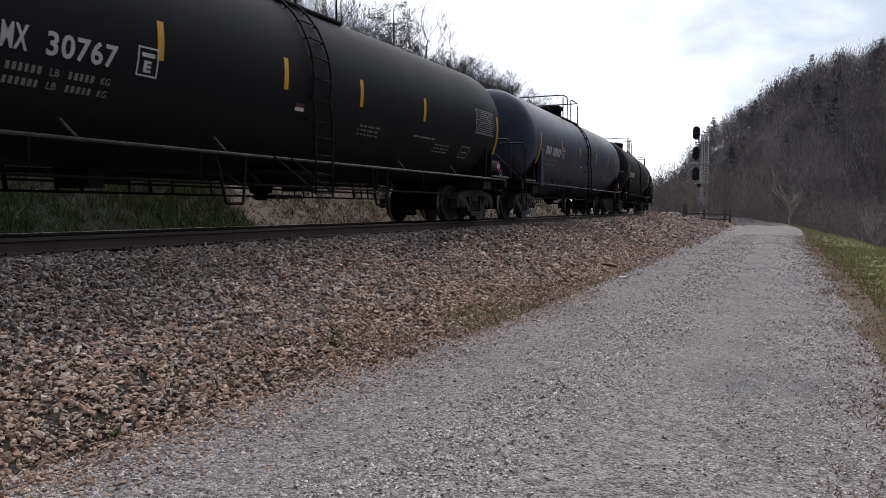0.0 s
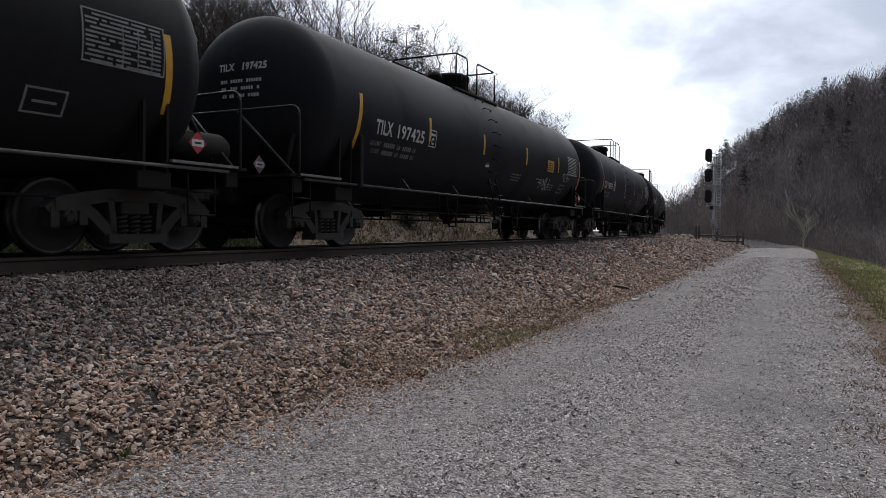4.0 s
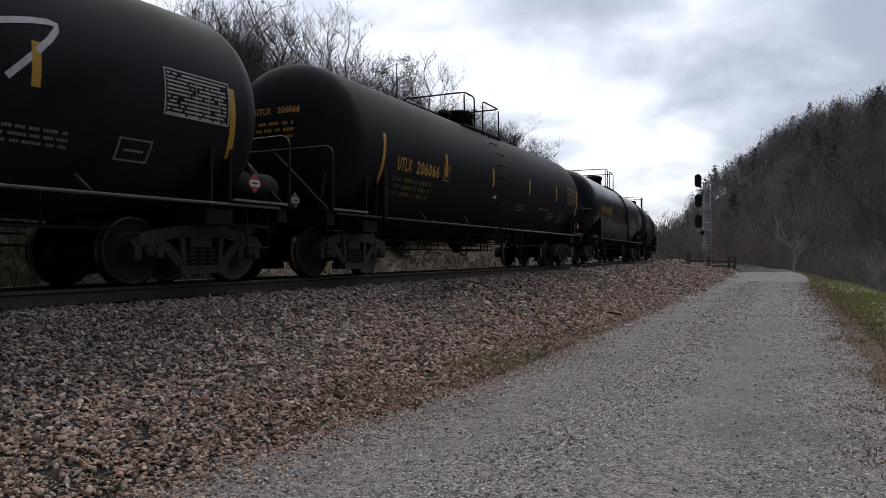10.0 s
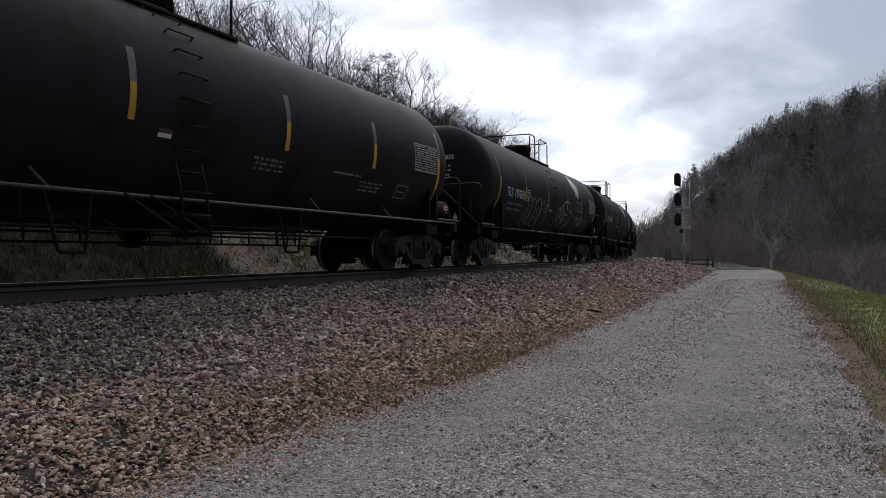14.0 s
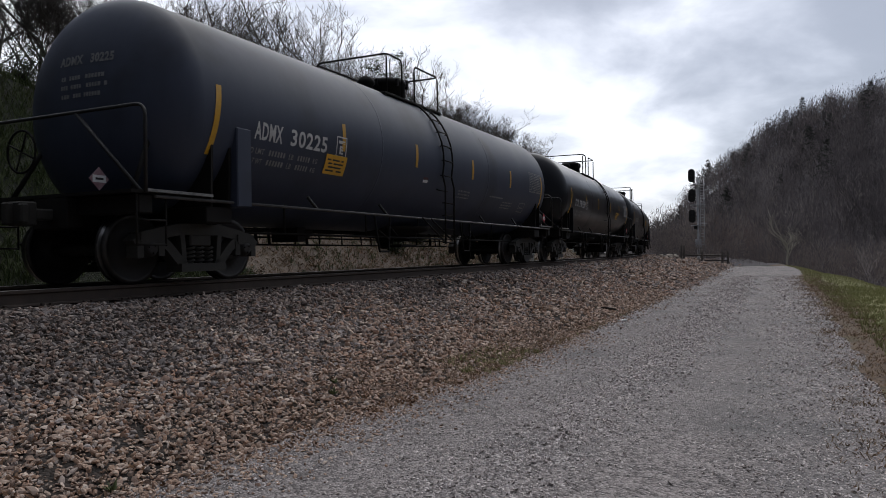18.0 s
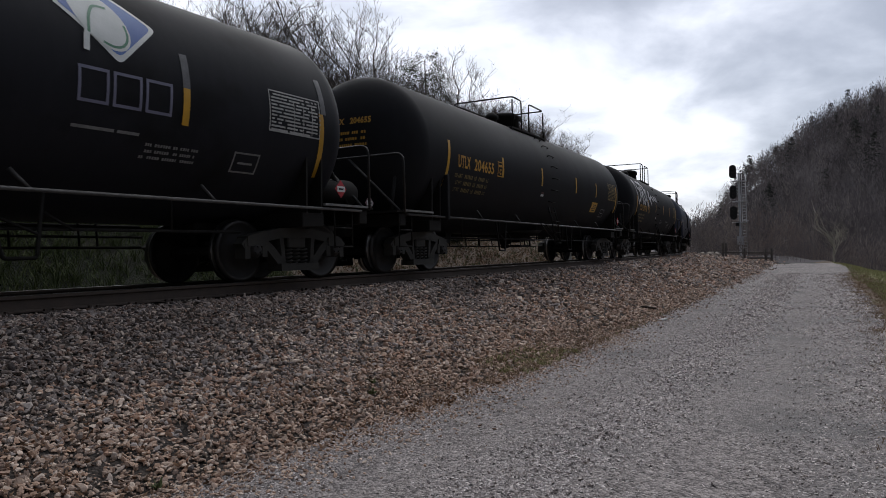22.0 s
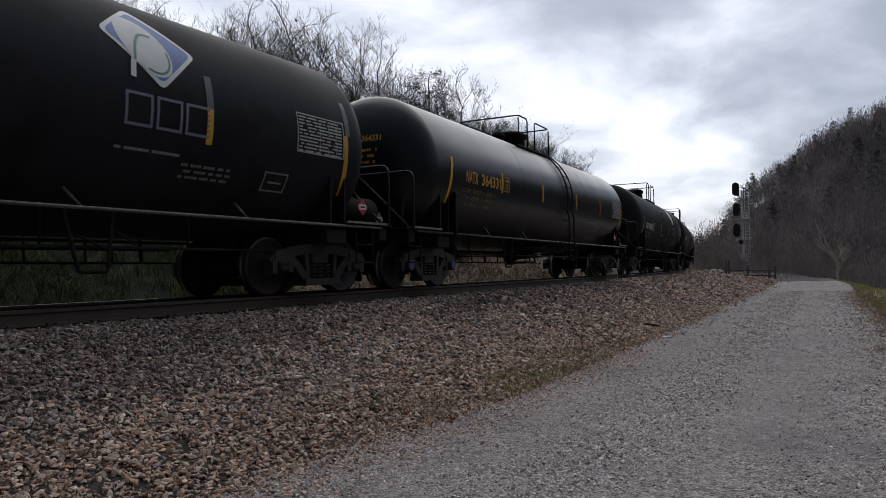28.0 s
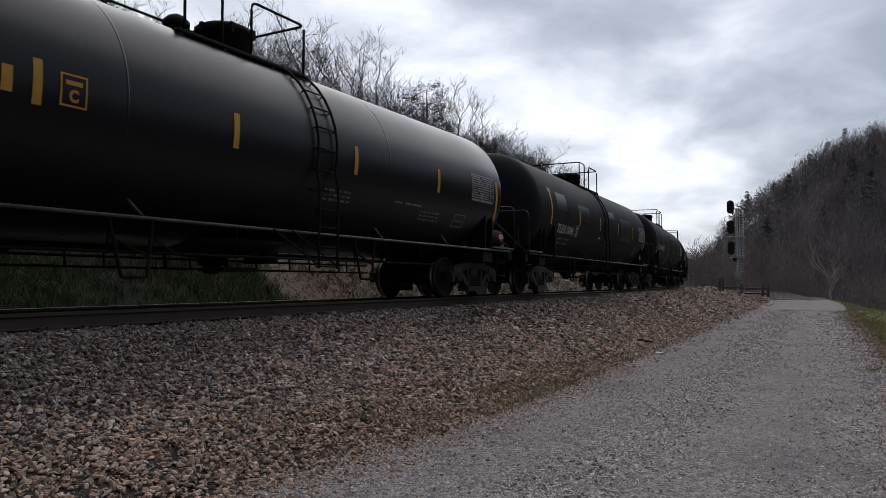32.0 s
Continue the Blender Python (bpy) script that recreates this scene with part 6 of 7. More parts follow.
CUBE_F = np.array([(0, 1, 3), (0, 3, 2), (4, 6, 7), (4, 7, 5), (0, 4, 5), (0, 5, 1), (2, 3, 7), (2, 7, 6), (1, 5, 7), (1, 7, 3)])
PYR_V = np.array([(1, 0, -0.3), (0, 1, -0.3), (-1, 0, -0.3), (0, -1, -0.3), (0, 0, 0.9)], float)
PYR_F = np.array([(0, 1, 4), (1, 2, 4), (2, 3, 4), (3, 0, 4)])
OCT_V = np.array([(1, 0, 0), (-1, 0, 0), (0, 1, 0), (0, -1, 0), (0, 0, 1), (0, 0, -1)], float)
OCT_F = np.array([(0, 2, 4), (2, 1, 4), (1, 3, 4), (3, 0, 4), (2, 0, 5), (1, 2, 5), (3, 1, 5), (0, 3, 5)])


def strew(name, P, size, V, F, material, seed, flat=0.65, rough=0.28, tilt=0.3):
    """One mesh of many angular stones at the places P."""
    g = np.random.default_rng(seed)
    n, nv = len(P), len(V)
    protos = np.stack([V * (1 + rough * g.uniform(-1, 1, (nv, 1))) + rough * 0.35 * g.uniform(-1, 1, (nv, 3)) for _ in range(24)])
    w = protos[g.integers(0, 24, n)]
    w = w * np.stack([g.uniform(0.8, 1.6, n), g.uniform(0.7, 1.1, n), flat * g.uniform(0.75, 1.25, n)], -1)[:, None, :]
    q = g.normal(size=(n, 4))
    q[:, 1:3] *= tilt
    q /= np.linalg.norm(q, axis=1)[:, None]
    a, b, c, d = q.T
    R = np.stack([np.stack([1 - 2 * (c * c + d * d), 2 * (b * c - a * d), 2 * (b * d + a * c)], -1),
                  np.stack([2 * (b * c + a * d), 1 - 2 * (b * b + d * d), 2 * (c * d - a * b)], -1),
                  np.stack([2 * (b * d - a * c), 2 * (c * d + a * b), 1 - 2 * (b * b + c * c)], -1)], 1)
    w = np.einsum("nij,nkj->nki", R, w) * size[:, None, None] + P[:, None, :]
    verts = w.reshape(-1, 3)
    faces = (F[None] + (np.arange(n) * nv)[:, None, None]).reshape(-1, 3)
    me = bpy.data.meshes.new(name)
    me.vertices.add(len(verts))
    me.vertices.foreach_set("co", verts.astype(np.float32).ravel())
    me.loops.add(faces.size)
    me.loops.foreach_set("vertex_index", faces.astype(np.int32).ravel())
    me.polygons.add(len(faces))
    me.polygons.foreach_set("loop_start", np.arange(0, faces.size, 3, dtype=np.int32))
    me.materials.append(material)
    me.update(calc_edges=True)
    me.shade_flat()
    me.validate()
    return me


def ballast_places(s0, s1, q0, q1, per_m2, g):
    n = int((s1 - s0) * (q1 - q0) * per_m2)
    s, q = g.uniform(s0, s1, n), g.uniform(q0, q1, n)
    # the toe frays out over the road
    x, y = at_many(s, q)
    toe = 4.72 + 0.16 * wave(x, y, 0.55) + 0.10 * wave(x, y, 1.7)
    keep = (q < toe) | (g.random(n) < 0.55 * np.exp(-np.clip(q - toe, 0, 9) / 0.22))
    s, q = s[keep], q[keep]
    x, y = at_many(s, bed_aside(s, q))
    z = bed_z(s, q, x, y)
    z = np.where(q > 4.5, np.maximum(z, road_z(s, q, x, y)), z)
    return np.stack([x, y, z], -1), s, q


def build_ballast():
    g = np.random.default_rng(11)
    sets = {"ballast_stones": [], "toe_stones": [], "grimy_stones": [], "mid_ballast_stones": [], "far_ballast_stones": []}
    for s0, s1, dens, lo, hi, name in ((-6, 1.5, 160, 0.026, 0.05, "ballast_stones"), (1.5, 7, 980, 0.0125, 0.030, "ballast_stones"), (7, 13, 560, 0.018, 0.038, "ballast_stones"), (13, 26, 190, 0.030, 0.054, "mid_ballast_stones"), (26, 52, 72, 0.052, 0.086, "far_ballast_stones"), (52, 110, 26, 0.07, 0.12, "far_ballast_stones")):
        p, s, q = ballast_places(s0, s1, 0.95, 5.8, dens, g)
        r = (lo + (hi - lo) * g.random(len(p)) ** 1.6) * np.interp(q, [3.4, 4.55, 4.9], [1.0, 0.82, 0.55])
        p[:, 2] += r * g.uniform(0.1, 1.0, len(p))
        # the foot of the slope is browner
        low = (q + 0.45 * wave(p[:, 0], p[:, 1], 0.8) + g.normal(0, 0.25, len(p)) > 3.75) & (s < 26)
        # beside the rail, and wider at the near end, it is darker and greyer
        greyer = ~low & (q + 0.5 * wave(p[:, 0], p[:, 1], 0.6) + g.normal(0, 0.3, len(p)) < 2.3 + np.interp(s, [3.0, 6.5], [1.3, 0.0])) & (s < 26)
        sets["toe_stones"].append((p[low], r[low]))
        sets["grimy_stones"].append((p[greyer], r[greyer]))
        sets[name].append((p[~low & ~greyer], r[~low & ~greyer]))
    # small chips between the stones
    for n, s1, name in ((4200, 8.5, "ballast_stones"), (4600, 10.0, "toe_stones")):
        s, q = g.uniform(1.5, s1, n), g.uniform(1.6, 3.9, n) if name == "ballast_stones" else g.uniform(3.4, 4.85, n)
        x, y = at_many(s, q)
        sets[name].append((np.stack([x, y, np.maximum(bed_z(s, q, x, y), 0.0) + 0.006], -1), g.uniform(0.007, 0.016, n)))
    n = 2600
    s, q = g.uniform(1.5, 13, n), 4.75 + np.abs(g.normal(0, 0.35, n))
    x, y = at_many(s, q)
    sets["toe_stones"].append((np.stack([x, y, road_z(s, q, x, y) + 0.004], -1), g.uniform(0.008, 0.018, n)))
    p, s, q = ballast_places(-14, 60, -3.4, -0.9, 60, g)
    r = 0.03 + 0.04 * g.random(len(p))
    p[:, 2] += r * 0.4
    sets["far_ballast_stones"].append((p, r))
    for name, V, F, k, flat, paint, words in (
            ("ballast_stones", GEM_V, GEM_F, 0.78, 0.60, M_BALLAST, "angular brown and grey crushed ballast stones"),
            ("toe_stones", GEM_V, GEM_F, 0.80, 0.55, M_BALLAST_TOE, "rusty brown ballast stones along the foot of the slope"),
            ("grimy_stones", GEM_V, GEM_F, 0.78, 0.58, M_BALLAST_GREY, "darker grey ballast stones beside the rail"),
            ("mid_ballast_stones", CUBE_V, CUBE_F, 0.80, 0.46, M_BALLAST, "crushed ballast stones further along the slope"),
            ("far_ballast_stones", OCT_V, OCT_F, 1.15, 0.46, M_BALLAST, "crushed ballast stones along the distant track")):
        P, Z = np.concatenate([a for a, _ in sets[name]]), np.concatenate([b for _, b in sets[name]])
        tagged(new(name, strew(name, P, Z * k, V, F, paint, 12, flat, 0.36)), words, "ballast", kind="stuff")


build_ballast()


def build_gravel():
    g = np.random.default_rng(21)
    P, Z = [], []
    for s0, s1, dens, lo, hi in ((-14, 0.8, 260, 0.012, 0.028), (0.8, 8, 2500, 0.0065, 0.0155), (8, 16, 1300, 0.010, 0.020), (16, 44, 330, 0.017, 0.032)):
        n = int((s1 - s0) * 5.0 * dens)
        s, q = g.uniform(s0, s1, n), g.uniform(4.5, 9.3, n)
        x0, y0 = at_many(s, q)
        # thick on the crown and the edges, thin in the ruts
        thick = 0.50 + 0.55 * np.exp(-((q - 6.75) / 0.38) ** 2) + 0.2 * wave(x0, y0, 0.7) - 0.35 * np.exp(-((q - 5.6) / 0.45) ** 2) - 0.42 * np.exp(-((q - 7.6) / 0.55) ** 2)
        keep = g.random(n) < thick
        s, q = s[keep], q[keep]
        x, y = at_many(s, q + road_shift(s))
        r = lo + (hi - lo) * g.random(len(s)) ** 1.5
        P.append(np.stack([x, y, road_z(s, q, x, y) + r * 0.16], -1)), Z.append(r)
    n = 5200
    s, q = 2 + 26 * g.random(n) ** 1.3, 6.75 + g.normal(0, 0.26, n)
    x, y = at_many(s, q + road_shift(s))
    P.append(np.stack([x, y, road_z(s, q, x, y) + 0.004], -1)), Z.append((0.010 + 0.010 * g.random(n)) * np.interp(s, [2, 28], [1.0, 1.7]))
    ob = new("road_gravel", strew("road_gravel", np.concatenate(P), np.concatenate(Z), PYR_V, PYR_F, M_GRAVEL, 22, 0.40, 0.35))
    tagged(ob, "loose pale grey gravel on the track", "gravel", kind="stuff")


build_gravel()


def single_stone(k):
    g = np.random.default_rng(100 + k)
    return strew("stone", np.zeros((1, 3)), np.ones(1) * 0.78, GEM_V, GEM_F, M_BALLAST_ONE, 100 + k, 0.52, 0.34)


def build_single_stones():
    protos = [single_stone(k) for k in range(10)]
    g = np.random.default_rng(31)
    for k in range(300):
        s, q = g.uniform(2.0, 8.0), g.uniform(2.4, 4.7)
        p = at(s, q)
        z = float(bed_z(np.array([s]), np.array([q]), np.array([p.x]), np.array([p.y]))[0])
        r = g.uniform(0.018, 0.032)
        ob = part("stone", protos[k % 10], None, bed)
        ob.location, ob.scale, ob.rotation_euler = (p.x, p.y, max(z, 0.0) + r * 0.45), (r, r, r), tuple(g.uniform(-0.4, 0.4, 2)) + (g.uniform(0, 6.28),)


# ---- grass, weeds and litter ----
def blades(name, P, height, width, material, seed, lean=0.5, per=1):
    """Tufts of thin bent blades at the places P."""
    g = np.random.default_rng(seed)
    P = np.repeat(P, per, 0)
    height = np.repeat(height, per)
    n = len(P)
    P = P + np.concatenate([g.normal(0, 0.03, (n, 2)), np.zeros((n, 1))], 1)
    a, b = g.uniform(0, 2 * np.pi, n), g.uniform(0, 2 * np.pi, n)
    side = np.stack([np.cos(a), np.sin(a), 0 * a], -1) * width
    tip = np.stack([np.cos(b) * lean * g.uniform(0.2, 1, n), np.sin(b) * lean * g.uniform(0.2, 1, n), np.ones(n)], -1) * (height * g.uniform(0.6, 1.2, n))[:, None]
    mid = tip * np.array([0.35, 0.35, 0.6])
    V = np.stack([P - side, P + side, P + mid + side * 0.7, P + mid - side * 0.7, P + tip], 1).reshape(-1, 3)
    k = np.arange(n) * 5
    quads = np.stack([k, k + 1, k + 2, k + 3], -1)
    tris = np.stack([k + 3, k + 2, k + 4], -1)
    me = bpy.data.meshes.new(name)
    me.from_pydata(V.tolist(), [], quads.tolist() + tris.tolist())
    me.materials.append(material)
    return me


def scatter(n, s0, s1, q0, q1, g, clump=None, zf=None):
    s, q = g.uniform(s0, s1, n), g.uniform(q0, q1, n)
    if q0 > 4:
        q = q + road_shift(s)
    x, y = at_many(s, q)
    if clump is not None:
        keep = wave(x, y, clump) + 0.5 * wave(x, y, clump * 2.7) > g.uniform(-0.7, 0.9, n)
        s, q, x, y = s[keep], q[keep], x[keep], y[keep]
    z = (zf or ground_z)(s, q, x, y)
    return np.stack([x, y, z], -1)


def build_grass():
    g = np.random.default_rng(41)
    p = np.concatenate([scatter(26000, -6, 32, 9.6, 15, g), scatter(9000, 32, 72, 9.5, 14, g)])
    tagged(new("verge_grass", blades("verge_grass", p, np.full(len(p), 0.075), 0.007, M_GRASS, 42, 0.9, 3)), "short green spring grass on the verge", "grass", kind="stuff")
    p = scatter(9000, 2, 45, 8.7, 10.3, g, 0.9)
    p[:, 2] = np.maximum(p[:, 2], 0.0)
    tagged(new("verge_straw", blades("verge_straw", p, np.full(len(p), 0.05), 0.005, M_STRAW, 43, 2.2, 3)), "dry brown grass along the edge", "grass", kind="stuff")
    # a strip of straw and weeds along the foot of the ballast
    low = lambda s, q, x, y: np.maximum(bed_z(s, q, x, y), 0.012) + 0.012
    p = np.concatenate([scatter(1300, 6, 24, 4.15, 4.95, g, 0.6, low), scatter(500, 8, 15, 4.2, 4.85, g, None, low)])
    tagged(new("toe_straw", blades("toe_straw", p, np.full(len(p), 0.05), 0.005, M_STRAW, 44, 2.6, 4)), "dry grass along the foot of the ballast", "grass", kind="stuff")
    p = np.concatenate([scatter(5200, 4.5, 26, 3.9, 5.0, g, 0.7, low), scatter(2400, 2, 9, 3.6, 4.9, g, 0.9, low)])
    tagged(new("toe_litter", blades("toe_litter", p, np.full(len(p), 0.030), 0.014, M_LEAF, 52, 2.6, 1)), "brown leaf litter at the foot of the ballast", "leaves", kind="stuff")
    p = np.concatenate([scatter(420, 8.2, 10.4, 4.25, 4.95, g, 1.5, low), scatter(24, 11, 17, 4.5, 4.95, g, 1.1, low)])
    tagged(new("toe_weeds", blades("toe_weeds", p, np.full(len(p), 0.05), 0.006, M_GRASS, 45, 1.6, 5)), "green grass sprouting at the track's edge", "grass", kind="stuff")
    # the bank behind the railway
    p = np.concatenate([scatter(24000, -8, 15.5, -12, -3.8, g, 0.5), scatter(9000, -8, 16, -12, -3.8, g), scatter(2600, 18, 60, -9, -3.8, g, 0.3)])
    tagged(new("bank_weeds", blades("bank_weeds", p, 0.20 + 0.22 * g.random(len(p)) ** 2, 0.010, M_WEED, 46, 1.3, 5)), "rank green weeds behind the railway", "weeds", kind="stuff")
    p = np.concatenate([scatter(9000, 15, 80, -12, -4, g, 0.25), scatter(7000, 15, 42, -12, -4, g)])
    tagged(new("bank_straw", blades("bank_straw", p, np.full(len(p), 0.16), 0.009, M_STRAW, 47, 1.8, 4)), "dry straw and leaf stalks on the bank", "weeds", kind="stuff")
    p = np.concatenate([scatter(12000, 14, 80, -16, -4.5, g), scatter(4000, 16, 42, -12, -4.2, g, 0.8)])
    me = blades("bank_leaves", p, np.full(len(p), 0.06), 0.04, M_LEAF, 48, 2.2, 1)
    tagged(new("bank_leaves", me), "brown fallen leaves on the bank", "leaves", kind="stuff")
    p = scatter(15000, -4, 34, 8.85, 10.1, g, 1.1)
    p[:, 2] = np.maximum(p[:, 2], 0.0)
    tagged(new("verge_leaves", blades("verge_leaves", p, np.full(len(p), 0.022), 0.010, M_LEAF, 49, 2.4, 1)), "dead leaves and twigs beside the track", "leaves", kind="stuff")


build_grass()


def weed_plant(name, s, q, n, h, label):
    g = np.random.default_rng(int(s * 100))
    p = at(s, q)
    z = max(float(bed_z(np.array([s]), np.array([q]), np.array([p.x]), np.array([p.y]))[0]), 0.01)
    bm = bmesh.new()
    for k in range(n):
        a, r = g.uniform(0, 6.28), g.uniform(0.3, 1.0) * h
        d = Vector((math.cos(a), math.sin(a), 0))
        sd = Vector((-d.y, d.x, 0)) * 0.16 * r
        tip = d * r * 0.9 + Vector((0, 0, g.uniform(0.3, 1.0) * h))
        vs = [bm.verts.new(v) for v in (Vector((0, 0, 0.01)), tip * 0.5 + sd + Vector((0, 0, 0.01)), tip, tip * 0.5 - sd)]
        bm.faces.new(vs)
    ob = part(name, bm, M_WEED)
    ob.location = (p.x, p.y, z)
    tagged(ob, label, "weed")


for s, q, n, h in ((5.9, 4.25, 26, 0.09), (6.2, 4.05, 18, 0.08), (3.1, 4.55, 20, 0.10), (2.2, 4.75, 16, 0.09)):
    weed_plant("weed", s, q, n, h, "small green weed growing in the ballast")


# ---- trees ----
def bare_tree_meshes(seed, height, spread_f=0.55, levels=7, trunk_r=0.085):
    """A leafless tree: a tapered trunk with limbs, and a crown of fine branches."""
    r = random.Random(seed)
    trunk, crown = bmesh.new(), bmesh.new()

    def grow(p, d, length, rad, level):
        n = 3 if level < 2 else 2
        pts, q, dd = [p], p, d
        for _ in range(n):
            dd = (dd + Vector((r.uniform(-1, 1), r.uniform(-1, 1), r.uniform(-0.2, 0.8))) * (0.17 if level < 3 else 0.30)).normalized()
            q = q + dd * length / n
            pts.append(q)
        if level < 4:
            tube(trunk if level < 2 else crown, pts, rad, 6 if level < 2 else 3, cap=False, r1=rad * 0.6)
        else:
            w = (pts[-1] - pts[0]).cross(Vector((r.uniform(-1, 1), r.uniform(-1, 1), r.uniform(-1, 1)))).normalized() * max(rad, 0.0058)
            for a, b, f in ((pts[0], pts[1], 1.0), (pts[1], pts[2], 0.8)):
                crown.faces.new([crown.verts.new(v) for v in (a - w * f, a + w * f, b + w * 0.8 * f, b - w * 0.8 * f)])
        if level >= levels:
            return
        kids = 4 if level < 2 else r.randint(2, 4)
        for k in range(kids):
            t = r.uniform(0.35, 1.0) if k else 1.0
            at_p = pts[min(n, int(t * n))]
            ax = Vector((r.uniform(-1, 1), r.uniform(-1, 1), r.uniform(-0.2, 0.6)))
            nd = (dd * (1 - spread_f) + ax.normalized() * spread_f + Vector((0, 0, 0.07))).normalized()
            grow(at_p, nd, length * r.uniform(0.60, 0.80), rad * (0.70 if k == 0 else 0.52), level + 1)

    grow(Vector((0, 0, -0.3)), Vector((0, 0, 1)), height * 0.34, trunk_r, 0)
    k = height / max(v.co.z for v in crown.verts)
    for bm in (trunk, crown):
        bmesh.ops.scale(bm, vec=(k, k, k), verts=bm.verts)
    return trunk, crown


def bare_tree(name, seed, height, bark, label, buds=0, **k):
    trunk, crown = bare_tree_meshes(seed, height, **k)
    tips = [v.co.copy() for v in crown.verts]
    ob = tagged(new(name), label, "tree", "bare trees on the bank")
    part("trunk", trunk, bark, ob)
    part("crown", crown, M_TWIG if bark is not M_PALEBARK else bark, ob)
    if buds:
        r = random.Random(seed)
        bm = bmesh.new()
        for _ in range(buds):
            c = r.choice(tips) + Vector((r.uniform(-0.2, 0.2), r.uniform(-0.2, 0.2), r.uniform(-0.2, 0.2)))
            e = [Vector((r.uniform(-1, 1), r.uniform(-1, 1), r.uniform(-1, 1))) * 0.07 for _ in range(3)]
            bm.faces.new([bm.verts.new(c + v) for v in e])
        tagged(part("spring_growth", bm, M_BUD, ob), "pale green spring buds", kind="stuff")
    return ob


def pine_tree(name, seed, height):
    r = random.Random(seed)
    ob = tagged(new(name), "dark green pine among bare trees", "tree", "pines on the bank")
    tr = bmesh.new()
    tube(tr, [(0, 0, -0.3), (0.1, 0, height * 0.5), (0.05, 0.1, height)], 0.15, 6, r1=0.03)
    part("trunk", tr, M_BARK, ob)
    bm = bmesh.new()
    for k in range(70):
        f = 0.45 + 0.54 * k / 70
        a, ln = r.uniform(0, 6.28), math.sin(math.pi * min(1.0, 1.25 - f)) * height * r.uniform(0.14, 0.26) + 0.35
        d = Vector((math.cos(a), math.sin(a), r.uniform(-0.1, 0.35)))
        base = Vector((0.05, 0.05, f * height))
        for _ in range(60):
            c = base + d * ln * r.uniform(0.35, 1.0) + Vector((r.gauss(0, 0.20), r.gauss(0, 0.20), r.gauss(0, 0.13)))
            for _ in range(3):
                e = Vector((r.uniform(-1, 1), r.uniform(-1, 1), r.uniform(-0.6, 0.8))).normalized() * 0.13
                sd = e.cross(Vector((r.uniform(-1, 1), r.uniform(-1, 1), 1))).normalized() * 0.02
                bm.faces.new([bm.verts.new(c - sd), bm.verts.new(c + sd), bm.verts.new(c + e)])
    part("crown", bm, M_NEEDLE, ob)
    return ob


def place_on_land(ob, s, q, rz=0.0, k=1.0):
    p = at(s, q)
    z = float(ground_z(np.array([s]), np.array([q]), np.array([p.x]), np.array([p.y]))[0])
    ob.matrix_basis = Matrix.Translation((p.x, p.y, z)) @ Matrix.Rotation(rz, 4, "Z") @ Matrix.Diagonal((k, k, k, 1))
    return ob


def build_woods():
    r = random.Random(77)
    protos = [bare_tree("bare_tree", 300 + k, h, M_BARK, lab, buds, spread_f=sp) for k, (h, sp, buds, lab) in enumerate((
        (8.2, 0.54, 120, "leafless grey tree on the wooded bank"), (9.0, 0.60, 0, "spreading leafless tree on the bank"),
        (7.6, 0.56, 300, "bare tree with pale green buds"), (8.6, 0.50, 0, "slender leafless tree on the bank"),
        (9.4, 0.64, 0, "broad leafless tree with fine twigs")))]
    spots = []
    for k in range(60):
        s = -7 + k * 1.55 + r.uniform(-0.8, 0.8)
        row = k % 3
        q = (-11.5, -14.0, -17.5)[row] + r.uniform(-1.4, 1.4)
        spots.append((s * (1.0 + 0.1 * row), q))
    spots += [(-4 + 2.6 * k + r.uniform(-0.8, 0.8), -10.5 - 2.2 * (k % 3) + r.uniform(-0.6, 0.6)) for k in range(12)]
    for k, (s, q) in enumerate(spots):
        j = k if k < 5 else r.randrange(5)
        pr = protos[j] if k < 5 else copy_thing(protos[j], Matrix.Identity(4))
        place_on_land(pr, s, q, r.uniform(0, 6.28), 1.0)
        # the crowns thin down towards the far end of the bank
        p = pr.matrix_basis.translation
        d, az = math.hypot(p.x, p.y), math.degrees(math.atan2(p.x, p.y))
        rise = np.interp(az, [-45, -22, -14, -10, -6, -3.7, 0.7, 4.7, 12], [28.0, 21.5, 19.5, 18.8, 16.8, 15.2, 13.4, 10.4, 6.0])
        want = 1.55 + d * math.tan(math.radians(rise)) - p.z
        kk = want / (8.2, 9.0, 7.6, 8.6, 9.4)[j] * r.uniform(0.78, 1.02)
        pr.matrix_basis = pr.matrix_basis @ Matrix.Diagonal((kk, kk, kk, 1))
    pine = pine_tree("pine_tree", 9, 9.0)
    place_on_land(pine, 40.3, -13.0, 0.4, 0.95)
    for s, q, kk in ((12, -26, 1.1), (2, -24, 1.15)):
        place_on_land(copy_thing(pine, Matrix.Identity(4)), s, q, s, kk)


build_woods()


